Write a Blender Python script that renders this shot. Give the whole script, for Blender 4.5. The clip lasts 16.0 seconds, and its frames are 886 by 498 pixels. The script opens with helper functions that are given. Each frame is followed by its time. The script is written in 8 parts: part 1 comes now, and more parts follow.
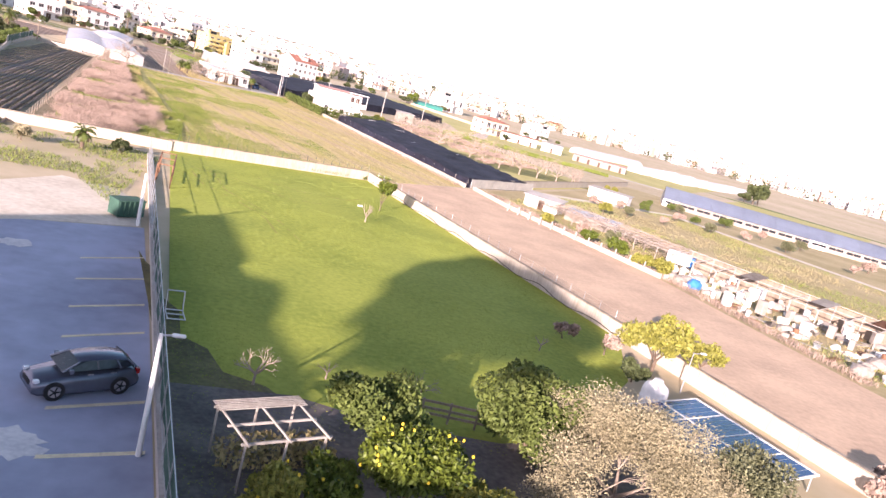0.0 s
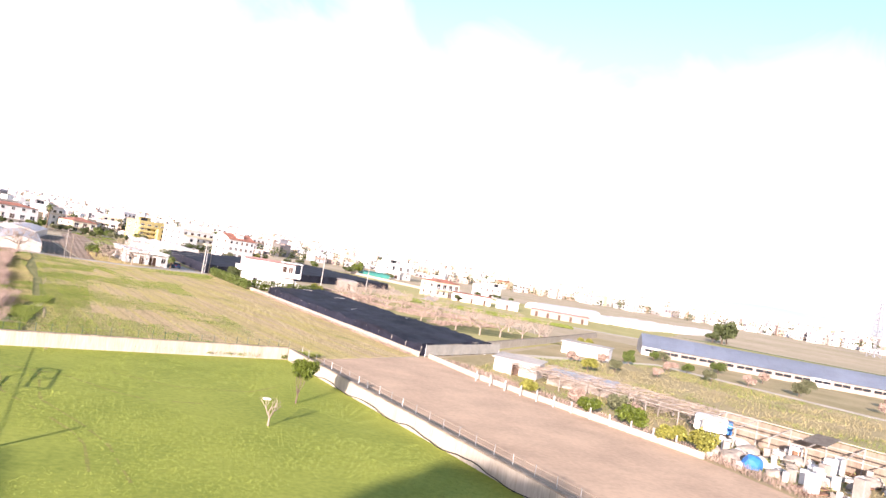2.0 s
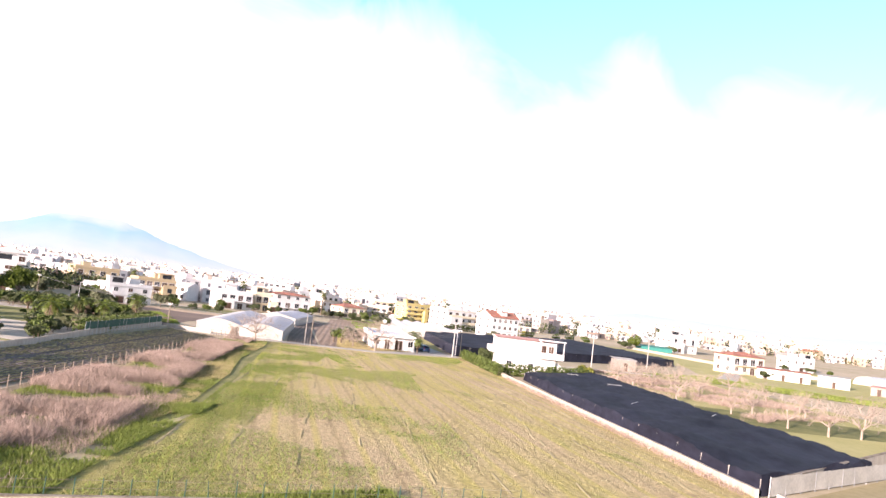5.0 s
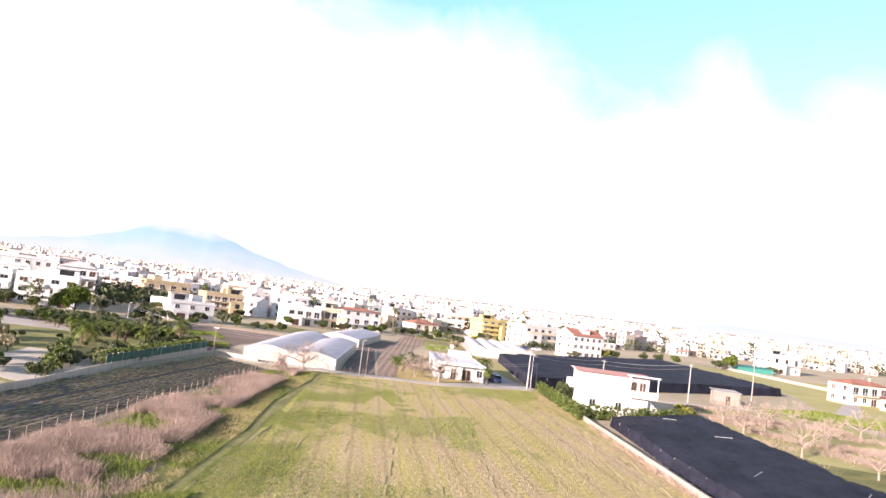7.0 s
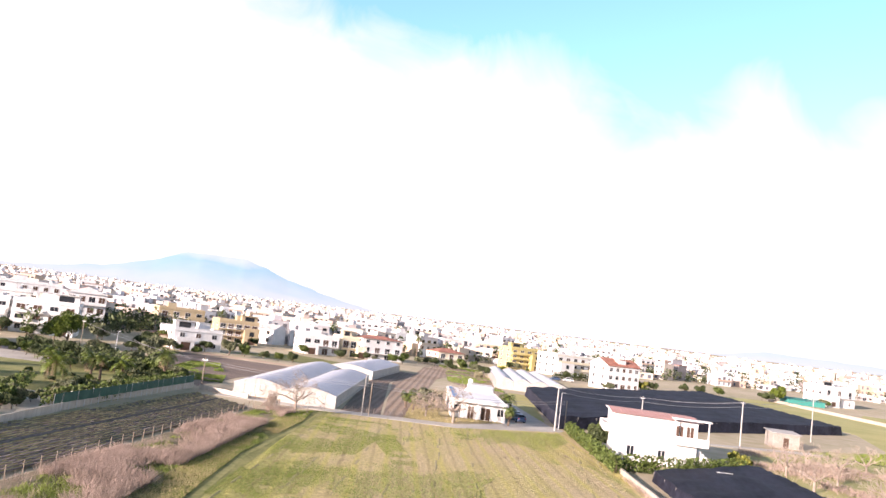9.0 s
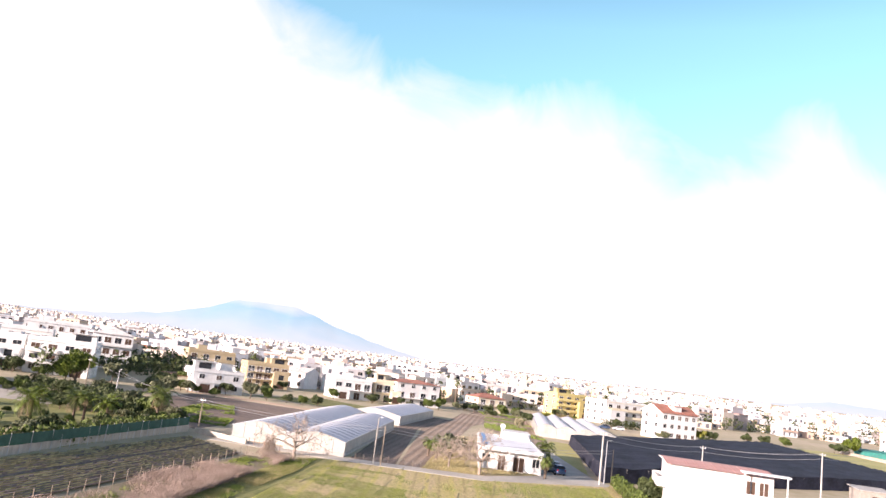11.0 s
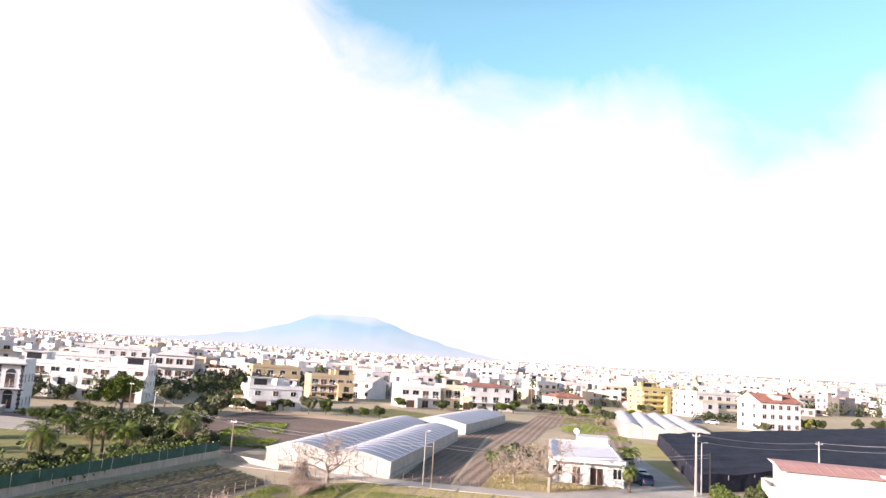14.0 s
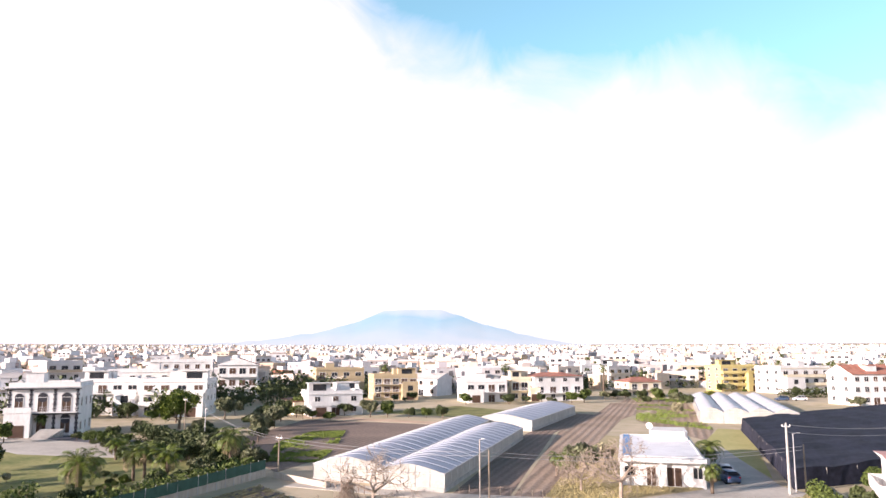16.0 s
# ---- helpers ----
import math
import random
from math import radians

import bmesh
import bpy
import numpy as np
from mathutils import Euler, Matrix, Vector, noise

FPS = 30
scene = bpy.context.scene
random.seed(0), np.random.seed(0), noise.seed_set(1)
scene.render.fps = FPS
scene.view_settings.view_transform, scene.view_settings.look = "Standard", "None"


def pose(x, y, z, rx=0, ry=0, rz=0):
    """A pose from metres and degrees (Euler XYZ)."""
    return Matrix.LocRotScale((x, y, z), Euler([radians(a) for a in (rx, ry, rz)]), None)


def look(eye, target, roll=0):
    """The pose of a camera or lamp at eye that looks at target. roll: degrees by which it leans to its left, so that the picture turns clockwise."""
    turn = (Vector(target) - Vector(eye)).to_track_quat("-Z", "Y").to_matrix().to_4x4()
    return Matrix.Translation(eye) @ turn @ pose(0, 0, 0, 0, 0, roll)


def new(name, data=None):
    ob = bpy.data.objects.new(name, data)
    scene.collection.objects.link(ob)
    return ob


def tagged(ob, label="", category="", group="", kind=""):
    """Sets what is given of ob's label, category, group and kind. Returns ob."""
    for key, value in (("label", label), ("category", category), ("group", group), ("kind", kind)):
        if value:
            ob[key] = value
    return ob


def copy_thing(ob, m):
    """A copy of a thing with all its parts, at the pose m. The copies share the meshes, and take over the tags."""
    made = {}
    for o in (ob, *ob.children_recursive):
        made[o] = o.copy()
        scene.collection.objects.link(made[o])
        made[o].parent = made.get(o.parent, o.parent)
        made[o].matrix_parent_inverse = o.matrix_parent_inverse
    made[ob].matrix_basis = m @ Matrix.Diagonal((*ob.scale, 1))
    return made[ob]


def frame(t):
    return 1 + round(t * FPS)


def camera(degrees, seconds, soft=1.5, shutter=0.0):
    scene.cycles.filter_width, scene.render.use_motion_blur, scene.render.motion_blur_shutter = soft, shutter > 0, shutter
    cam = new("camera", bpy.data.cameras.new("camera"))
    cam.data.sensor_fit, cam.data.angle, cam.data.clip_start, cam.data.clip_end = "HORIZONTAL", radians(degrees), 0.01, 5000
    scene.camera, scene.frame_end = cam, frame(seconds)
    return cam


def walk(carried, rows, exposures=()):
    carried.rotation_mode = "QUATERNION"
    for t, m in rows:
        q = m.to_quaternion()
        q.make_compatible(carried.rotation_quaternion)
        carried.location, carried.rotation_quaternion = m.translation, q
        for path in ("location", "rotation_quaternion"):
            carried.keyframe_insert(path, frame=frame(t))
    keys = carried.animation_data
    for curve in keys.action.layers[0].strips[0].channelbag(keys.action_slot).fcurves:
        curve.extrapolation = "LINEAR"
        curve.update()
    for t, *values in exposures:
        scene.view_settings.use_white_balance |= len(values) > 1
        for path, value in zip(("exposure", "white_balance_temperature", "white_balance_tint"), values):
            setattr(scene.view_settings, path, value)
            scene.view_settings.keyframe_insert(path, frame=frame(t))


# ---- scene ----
cam = camera(62, 16.0, soft=1.5, shutter=0.0)
PATH = [
    (0, (-19.910, -86.350, 13.377), (-16.825, -77.056, 11.348), 15.09),
    (0.5, (-18.176, -82.580, 12.620), (-15.025, -73.143, 11.618), 13.75),
    (1, (-16.368, -77.132, 12.242), (-12.543, -67.904, 11.769), 11.89),
    (1.5, (-14.544, -71.299, 11.587), (-10.588, -62.116, 11.694), 9.68),
    (2, (-12.566, -65.297, 10.935), (-9.291, -55.854, 11.234), 9.75),
    (2.5, (-10.646, -59.207, 10.732), (-8.072, -49.555, 11.200), 9.26),
    (3, (-9.067, -53.210, 10.546), (-7.235, -43.398, 11.146), 8.77),
    (3.5, (-7.792, -47.488, 10.313), (-6.705, -37.568, 10.949), 8.46),
    (4, (-6.969, -42.193, 10.146), (-6.531, -32.225, 10.823), 7.76),
    (4.5, (-6.260, -37.299, 10.239), (-6.280, -27.327, 10.983), 7.25),
    (5, (-5.397, -32.696, 10.842), (-5.796, -22.734, 11.615), 6.92),
    (7.5, (-4.652, -10.699, 14.703), (-6.322, -0.871, 15.490), 7.39),
    (8, (-4.431, -6.708, 15.027), (-6.236, 3.091, 15.881), 7.45),
    (8.5, (-4.208, -2.746, 15.080), (-6.088, 7.030, 16.018), 7.29),
    (9, (-4.048, 1.366, 14.963), (-6.015, 11.113, 16.026), 7.23),
    (11.5, (-3.068, 19.833, 13.435), (-5.887, 29.277, 15.127), 7.25),
    (12, (-3.211, 22.836, 13.336), (-6.171, 32.229, 15.067), 6.98),
    (12.5, (-3.279, 25.390, 13.465), (-6.403, 34.729, 15.205), 6.64),
    (13, (-3.527, 27.753, 13.660), (-6.785, 37.054, 15.355), 5.88),
    (13.5, (-3.578, 30.055, 13.790), (-6.978, 39.317, 15.419), 4.79),
    (14, (-3.756, 32.207, 14.014), (-7.338, 41.413, 15.568), 3.75),
    (14.5, (-3.948, 34.298, 14.278), (-7.745, 43.422, 15.804), 2.67),
    (15, (-4.109, 36.398, 14.665), (-8.104, 45.444, 16.152), 1.64),
    (15.5, (-4.228, 38.372, 15.186), (-8.405, 47.347, 16.602), 0.69),
    (16, (-4.266, 40.467, 15.438), (-8.636, 49.353, 16.830), -0.05),
]
walk(cam, [(t, look(e, g, r)) for t, e, g, r in PATH], exposures=[(0, 1.46, 6600, 34), (2.5, 1.34, 6500, 26), (5, 1.27, 6550, 27), (9, 1.18, 6550, 26), (16, 1.10, 6500, 25)])

# ---------------------------------------------------------------- light
SUN_AZ, SUN_EL = radians(213.7), radians(13)      # the sun stands behind and to the west of the lawn
world = bpy.data.worlds.new("world")
scene.world = world
world.use_nodes = True
wn, wl = world.node_tree.nodes, world.node_tree.links
wn.clear()
sky = wn.new("ShaderNodeTexSky")
sky.sky_type, sky.sun_disc = "NISHITA", False
sky.sun_elevation, sky.sun_rotation = SUN_EL, SUN_AZ
sky.air_density, sky.dust_density, sky.ozone_density = 1.0, 1.0, 2.0
geo = wn.new("ShaderNodeTexCoord")
sepx = wn.new("ShaderNodeSeparateXYZ")
wl.new(geo.outputs["Generated"], sepx.inputs[0])
cl = wn.new("ShaderNodeTexNoise")
cl.inputs["Scale"].default_value, cl.inputs["Detail"].default_value, cl.inputs["Roughness"].default_value = 6.5, 7.0, 0.56
cl.inputs["Distortion"].default_value = 1.3
wl.new(geo.outputs["Generated"], cl.inputs["Vector"])


def wmath(op, a, b=None, clamp=False):
    n = wn.new("ShaderNodeMath")
    n.operation, n.use_clamp = op, clamp
    for k, v in enumerate((a, b)):
        if v is None:
            continue
        if isinstance(v, (int, float)):
            n.inputs[k].default_value = v
        else:
            wl.new(v, n.inputs[k])
    return n.outputs[0]


# a bank of bright cloud over the horizon: its upper edge rises and dips along the compass; blue above it
EDGE = ((-60, 0.62), (-34, 0.45), (-28, 0.385), (-20, 0.35), (-10, 0.342), (-3.5, 0.33), (0.5, 0.287), (4.5, 0.268), (8, 0.29), (11.5, 0.325), (15, 0.275), (21, 0.295), (31, 0.235), (37, 0.285), (50, 0.31))
azim = wmath("ARCTAN2", sepx.outputs[0], sepx.outputs[1])
edge_ramp = wn.new("ShaderNodeValToRGB")
edge_ramp.color_ramp.interpolation = "CARDINAL"
while len(edge_ramp.color_ramp.elements) < len(EDGE):
    edge_ramp.color_ramp.elements.new(0.5)
for e, (a, z) in zip(edge_ramp.color_ramp.elements, EDGE):
    e.position, e.color = (a + 60) / 110, (z, z, z, 1)
wl.new(wmath("DIVIDE", wmath("ADD", azim, radians(60)), radians(110), True), edge_ramp.inputs[0])
lift = wmath("SUBTRACT", sepx.outputs[2], wmath("SUBTRACT", edge_ramp.outputs[0], 0.034))
lift = wmath("ADD", lift, wmath("MULTIPLY", wmath("SUBTRACT", cl.outputs["Fac"], 0.5), 0.16))
clear = wmath("MULTIPLY", lift, 13.0, True)
cloud = wn.new("ShaderNodeRGB")
cloud.outputs[0].default_value = (9.7, 10.1, 11.7, 1)
blue = wn.new("ShaderNodeMixRGB")
blue.blend_type = "MULTIPLY"
blue.inputs[0].default_value = 1.0
blue.inputs[2].default_value = (3.1, 4.05, 3.2, 1)
wl.new(sky.outputs[0], blue.inputs[1])
deep = wn.new("ShaderNodeMixRGB")                      # the blue deepens towards the zenith
deep.blend_type = "MULTIPLY"
deep.inputs[2].default_value = (0.16, 0.14, 0.22, 1)
wl.new(wmath("MULTIPLY", wmath("SUBTRACT", sepx.outputs[2], 0.45), 3.4, True), deep.inputs[0])
wl.new(blue.outputs[0], deep.inputs[1])
both = wn.new("ShaderNodeMixRGB")
wl.new(clear, both.inputs[0])
wl.new(cloud.outputs[0], both.inputs[1])
wl.new(deep.outputs[0], both.inputs[2])
bg = wn.new("ShaderNodeBackground")
bg.inputs["Strength"].default_value = 0.05
wl.new(both.outputs[0], bg.inputs[0])
wout = wn.new("ShaderNodeOutputWorld")
wl.new(bg.outputs[0], wout.inputs[0])

sun = new("sun", bpy.data.lights.new("sun", "SUN"))
sun.data.energy, sun.data.angle, sun.data.color = 5.0, radians(0.6), (1.0, 0.89, 0.75)
sun.matrix_world = look((0, 0, 0), (-math.sin(SUN_AZ) * math.cos(SUN_EL), -math.cos(SUN_AZ) * math.cos(SUN_EL), -math.sin(SUN_EL)))

# ---------------------------------------------------------------- materials
def material(name, base, dark=None, rough=0.85, scale=1.0, bump=0.0, bump_scale=20.0, metal=0.0, fine=8.0, mixing=0.6, stretch=None, island=0.0, spec=0.3):
    """Two scales of noise between two tones, fine relief, a little change from piece to piece."""
    m = bpy.data.materials.new(name)
    m.use_nodes = True
    n, l = m.node_tree.nodes, m.node_tree.links
    p = n["Principled BSDF"]
    p.inputs["Roughness"].default_value, p.inputs["Metallic"].default_value = rough, metal
    p.inputs["Specular IOR Level"].default_value = spec
    dark = dark or tuple(c * 0.7 for c in base)
    tc = n.new("ShaderNodeTexCoord")
    src = tc.outputs["Object"]
    if stretch:
        mp = n.new("ShaderNodeMapping")
        mp.inputs["Scale"].default_value = stretch
        l.new(src, mp.inputs[0])
        src = mp.outputs[0]
    a, b = n.new("ShaderNodeTexNoise"), n.new("ShaderNodeTexNoise")
    a.inputs["Scale"].default_value, a.inputs["Detail"].default_value = scale, 4.0
    b.inputs["Scale"].default_value, b.inputs["Detail"].default_value = scale * fine, 5.0
    l.new(src, a.inputs["Vector"]), l.new(src, b.inputs["Vector"])
    add = n.new("ShaderNodeMath")
    add.operation = "ADD"
    half = n.new("ShaderNodeMath")
    half.operation, half.inputs[1].default_value = "MULTIPLY", mixing
    half2 = n.new("ShaderNodeMath")
    half2.operation, half2.inputs[1].default_value = "MULTIPLY", 1 - mixing
    l.new(a.outputs["Fac"], half.inputs[0]), l.new(b.outputs["Fac"], half2.inputs[0])
    l.new(half.outputs[0], add.inputs[0]), l.new(half2.outputs[0], add.inputs[1])
    ramp = n.new("ShaderNodeValToRGB")
    ramp.color_ramp.elements[0].position, ramp.color_ramp.elements[1].position = 0.36, 0.62
    ramp.color_ramp.elements[0].color, ramp.color_ramp.elements[1].color = (*dark, 1), (*base, 1)
    l.new(add.outputs[0], ramp.inputs[0])
    out = ramp.outputs[0]
    if island:
        g = n.new("ShaderNodeNewGeometry")
        hsv = n.new("ShaderNodeHueSaturation")
        mr = n.new("ShaderNodeMapRange")
        mr.inputs[3].default_value, mr.inputs[4].default_value = 1 - island, 1 + island
        l.new(g.outputs["Random Per Island"], mr.inputs[0]), l.new(mr.outputs[0], hsv.inputs["Value"])
        l.new(out, hsv.inputs["Color"])
        out = hsv.outputs[0]
    l.new(out, p.inputs["Base Color"])
    if bump:
        bp = n.new("ShaderNodeBump")
        bp.inputs["Strength"].default_value = bump
        c = n.new("ShaderNodeTexNoise")
        c.inputs["Scale"].default_value, c.inputs["Detail"].default_value = bump_scale, 4.0
        l.new(src, c.inputs["Vector"]), l.new(c.outputs["Fac"], bp.inputs["Height"]), l.new(bp.outputs[0], p.inputs["Normal"])
    return m


def striped(name, colours, axis_deg, period, rough=0.9, wobble=1.2, soft=0.3, blotch=0.05, blotch_colour=None, bump=0.3):
    """Ground worked in rows: soft stripes along one way, with blotches over them."""
    m = bpy.data.materials.new(name)
    m.use_nodes = True
    n, l = m.node_tree.nodes, m.node_tree.links
    p = n["Principled BSDF"]
    p.inputs["Roughness"].default_value = rough
    p.inputs["Specular IOR Level"].default_value = 0.2
    tc = n.new("ShaderNodeTexCoord")
    mp = n.new("ShaderNodeMapping")
    mp.inputs["Rotation"].default_value = (0, 0, radians(axis_deg))
    l.new(tc.outputs["Object"], mp.inputs[0])
    w = n.new("ShaderNodeTexWave")
    w.wave_type, w.bands_direction = "BANDS", "X"
    w.inputs["Scale"].default_value = 0.314 / period
    w.inputs["Distortion"].default_value, w.inputs["Detail"].default_value, w.inputs["Detail Scale"].default_value = wobble, 3.0, 1.5
    l.new(mp.outputs[0], w.inputs["Vector"])
    big, small = n.new("ShaderNodeTexNoise"), n.new("ShaderNodeTexNoise")
    big.inputs["Scale"].default_value, big.inputs["Detail"].default_value = blotch, 6.0
    small.inputs["Scale"].default_value, small.inputs["Detail"].default_value = 2.2, 6.0
    l.new(mp.outputs[0], big.inputs["Vector"]), l.new(tc.outputs["Object"], small.inputs["Vector"])
    mix = n.new("ShaderNodeMixRGB")
    mix.inputs[1].default_value, mix.inputs[2].default_value = (*colours[0], 1), (*colours[1], 1)
    l.new(w.outputs["Fac"], mix.inputs[0])
    ramp = n.new("ShaderNodeValToRGB")
    ramp.color_ramp.elements[0].position, ramp.color_ramp.elements[1].position = 0.42, 0.62
    l.new(big.outputs["Fac"], ramp.inputs[0])
    mix2 = n.new("ShaderNodeMixRGB")
    mix2.inputs[2].default_value = (*(blotch_colour or colours[2]), 1)
    l.new(ramp.outputs[0], mix2.inputs[0]), l.new(mix.outputs[0], mix2.inputs[1])
    hsv = n.new("ShaderNodeHueSaturation")
    mr = n.new("ShaderNodeMapRange")
    mr.inputs[1].default_value, mr.inputs[2].default_value, mr.inputs[3].default_value, mr.inputs[4].default_value = 0.3, 0.7, 0.7, 1.25
    l.new(small.outputs["Fac"], mr.inputs[0]), l.new(mr.outputs[0], hsv.inputs["Value"]), l.new(mix2.outputs[0], hsv.inputs["Color"])
    l.new(hsv.outputs[0], p.inputs["Base Color"])
    bp = n.new("ShaderNodeBump")
    bp.inputs["Strength"].default_value, bp.inputs["Distance"].default_value = bump, 0.2
    ad = n.new("ShaderNodeMath")
    ad.operation = "ADD"
    l.new(w.outputs["Fac"], ad.inputs[0]), l.new(small.outputs["Fac"], ad.inputs[1])
    l.new(ad.outputs[0], bp.inputs["Height"]), l.new(bp.outputs[0], p.inputs["Normal"])
    return m


def field_ground(name, turn):
    """Mown field: long uneven bands of green, yellow stubble and pinkish bare soil, with thin mowing lines."""
    m = bpy.data.materials.new(name)
    m.use_nodes = True
    n, l = m.node_tree.nodes, m.node_tree.links
    p = n["Principled BSDF"]
    p.inputs["Roughness"].default_value, p.inputs["Specular IOR Level"].default_value = 0.95, 0.15
    tc = n.new("ShaderNodeTexCoord")
    rot = n.new("ShaderNodeMapping")
    rot.inputs["Rotation"].default_value = (0, 0, radians(turn))
    l.new(tc.outputs["Object"], rot.inputs[0])

    def layer(sx, sy, detail, lo, hi, rough=0.6):
        mp = n.new("ShaderNodeMapping")
        mp.inputs["Scale"].default_value = (sx, sy, 1)
        t = n.new("ShaderNodeTexNoise")
        t.inputs["Scale"].default_value, t.inputs["Detail"].default_value, t.inputs["Roughness"].default_value = 1.0, detail, rough
        q = n.new("ShaderNodeMapRange")
        q.inputs[1].default_value, q.inputs[2].default_value = lo, hi
        l.new(rot.outputs[0], mp.inputs[0]), l.new(mp.outputs[0], t.inputs["Vector"]), l.new(t.outputs["Fac"], q.inputs[0])
        return q.outputs[0]

    def mix(f, a, b):
        x = n.new("ShaderNodeMixRGB")
        l.new(f, x.inputs[0])
        for k, c in ((1, a), (2, b)):
            if isinstance(c, tuple):
                x.inputs[k].default_value = (*c, 1)
            else:
                l.new(c, x.inputs[k])
        return x.outputs[0]

    col = mix(layer(0.30, 0.035, 5, 0.38, 0.62), (0.54, 0.465, 0.18), (0.63, 0.51, 0.285))
    col = mix(layer(0.11, 0.022, 6, 0.45, 0.57), col, (0.61, 0.48, 0.285))
    col = mix(layer(0.14, 0.05, 7, 0.585, 0.68, 0.7), col, (0.29, 0.32, 0.075))
    col = mix(layer(0.55, 0.10, 7, 0.60, 0.68, 0.7), col, (0.36, 0.27, 0.17))
    sp = n.new("ShaderNodeSeparateXYZ")                    # the western side is greener
    l.new(tc.outputs["Object"], sp.inputs[0])
    u = n.new("ShaderNodeMath")
    u.operation, u.inputs[1].default_value = "MULTIPLY_ADD", 0.19
    l.new(sp.outputs[1], u.inputs[0]), l.new(sp.outputs[0], u.inputs[2])
    v = n.new("ShaderNodeMath")
    v.operation, v.inputs[1].default_value = "MULTIPLY_ADD", -26.0
    l.new(layer(0.10, 0.05, 6, 0.0, 1.0, 0.65), v.inputs[0]), l.new(u.outputs[0], v.inputs[2])
    side = n.new("ShaderNodeMapRange")
    side.inputs[1].default_value, side.inputs[2].default_value, side.inputs[3].default_value, side.inputs[4].default_value = -33.0, -28.5, 0.8, 0.0
    l.new(v.outputs[0], side.inputs[0])
    col = mix(side.outputs[0], col, mix(layer(0.5, 0.3, 5, 0.35, 0.65), (0.25, 0.28, 0.065), (0.42, 0.39, 0.13)))
    w = n.new("ShaderNodeTexWave")
    w.bands_direction = "X"
    w.inputs["Scale"].default_value, w.inputs["Distortion"].default_value, w.inputs["Detail"].default_value, w.inputs["Detail Scale"].default_value = 0.314 / 3.1, 0.35, 2.0, 0.8
    l.new(rot.outputs[0], w.inputs["Vector"])
    thin = n.new("ShaderNodeMapRange")
    thin.inputs[1].default_value, thin.inputs[2].default_value, thin.inputs[3].default_value, thin.inputs[4].default_value = 0.93, 1.0, 0.0, 0.4
    l.new(w.outputs["Fac"], thin.inputs[0])
    col = mix(thin.outputs[0], col, (0.33, 0.25, 0.14))
    edge = n.new("ShaderNodeMapRange")
    edge.inputs[1].default_value, edge.inputs[2].default_value, edge.inputs[3].default_value, edge.inputs[4].default_value = 0.0, 0.14, 0.0, 0.6
    l.new(w.outputs["Fac"], edge.inputs[0])
    inv = n.new("ShaderNodeMath")
    inv.operation, inv.inputs[0].default_value = "SUBTRACT", 0.6
    l.new(edge.outputs[0], inv.inputs[1])
    col = mix(inv.outputs[0], col, (0.60, 0.53, 0.17))
    fine = layer(2.6, 1.6, 8, 0.3, 0.7, 0.7)
    hs = n.new("ShaderNodeHueSaturation")
    vr = n.new("ShaderNodeMapRange")
    vr.inputs[3].default_value, vr.inputs[4].default_value = 0.62, 1.30
    l.new(fine, vr.inputs[0]), l.new(vr.outputs[0], hs.inputs["Value"]), l.new(col, hs.inputs["Color"]), l.new(hs.outputs[0], p.inputs["Base Color"])
    bp = n.new("ShaderNodeBump")
    bp.inputs["Strength"].default_value, bp.inputs["Distance"].default_value = 0.6, 0.25
    l.new(fine, bp.inputs["Height"]), l.new(bp.outputs[0], p.inputs["Normal"])
    return m


M_LAND = material("open_land", (0.60, 0.50, 0.36), (0.42, 0.36, 0.22), 0.95, 0.02, 0.3, 3.0, fine=14, mixing=0.5)
M_LAWN = material("lawn_grass", (0.365, 0.41, 0.07), (0.215, 0.28, 0.04), 0.95, 0.12, 0.6, 6.0, fine=24, mixing=0.55)
M_FIELD = field_ground("mown_field", -14)
M_DIRT = material("bare_earth", (0.69, 0.51, 0.36), (0.50, 0.36, 0.255), 0.95, 0.22, 0.5, 5.0, fine=11, mixing=0.6)
M_VINE = striped("tilled_earth", ((0.215, 0.18, 0.165), (0.255, 0.215, 0.195), (0.185, 0.155, 0.14)), -7, 0.9, wobble=0.4, blotch=0.03)
M_SOIL = striped("dark_soil", ((0.20, 0.15, 0.12), (0.26, 0.20, 0.165), (0.30, 0.225, 0.18)), -9, 1.2, blotch=0.05)
M_PLOUGH = striped("ploughed_brown_soil", ((0.37, 0.275, 0.205), (0.44, 0.335, 0.26), (0.33, 0.245, 0.18)), -9, 1.5, blotch=0.06)
M_DARKEARTH = material("shade_dark_earth", (0.21, 0.185, 0.17), (0.095, 0.085, 0.078), 0.9, 0.5, 0.6, 7, fine=9)
M_STAIN = material("stained_coping", (0.42, 0.36, 0.29), (0.19, 0.15, 0.11), 0.95, 1.1, 0.3, 9, fine=6)
M_SEEDLING = material("row_growth", (0.36, 0.32, 0.17), (0.23, 0.21, 0.11), 0.8, 0.6, island=0.4)
M_FIELDGREEN = material("patchy_field_grass", (0.36, 0.33, 0.13), (0.15, 0.18, 0.05), 0.95, 0.16, 0.7, 5.0, fine=9, mixing=0.6)
M_MEADOW = material("sunlit_meadow", (0.53, 0.48, 0.21), (0.40, 0.385, 0.14), 0.95, 0.08, 0.6, 5.0, fine=14, mixing=0.55)
M_FURROW = material("furrow_shade", (0.085, 0.068, 0.05), (0.045, 0.038, 0.028), 0.95, 0.8, 0.6, 8)
M_MARGIN = material("bare_earth_shade", (0.20, 0.185, 0.08), (0.10, 0.095, 0.05), 0.95, 0.5, 0.6, 7)
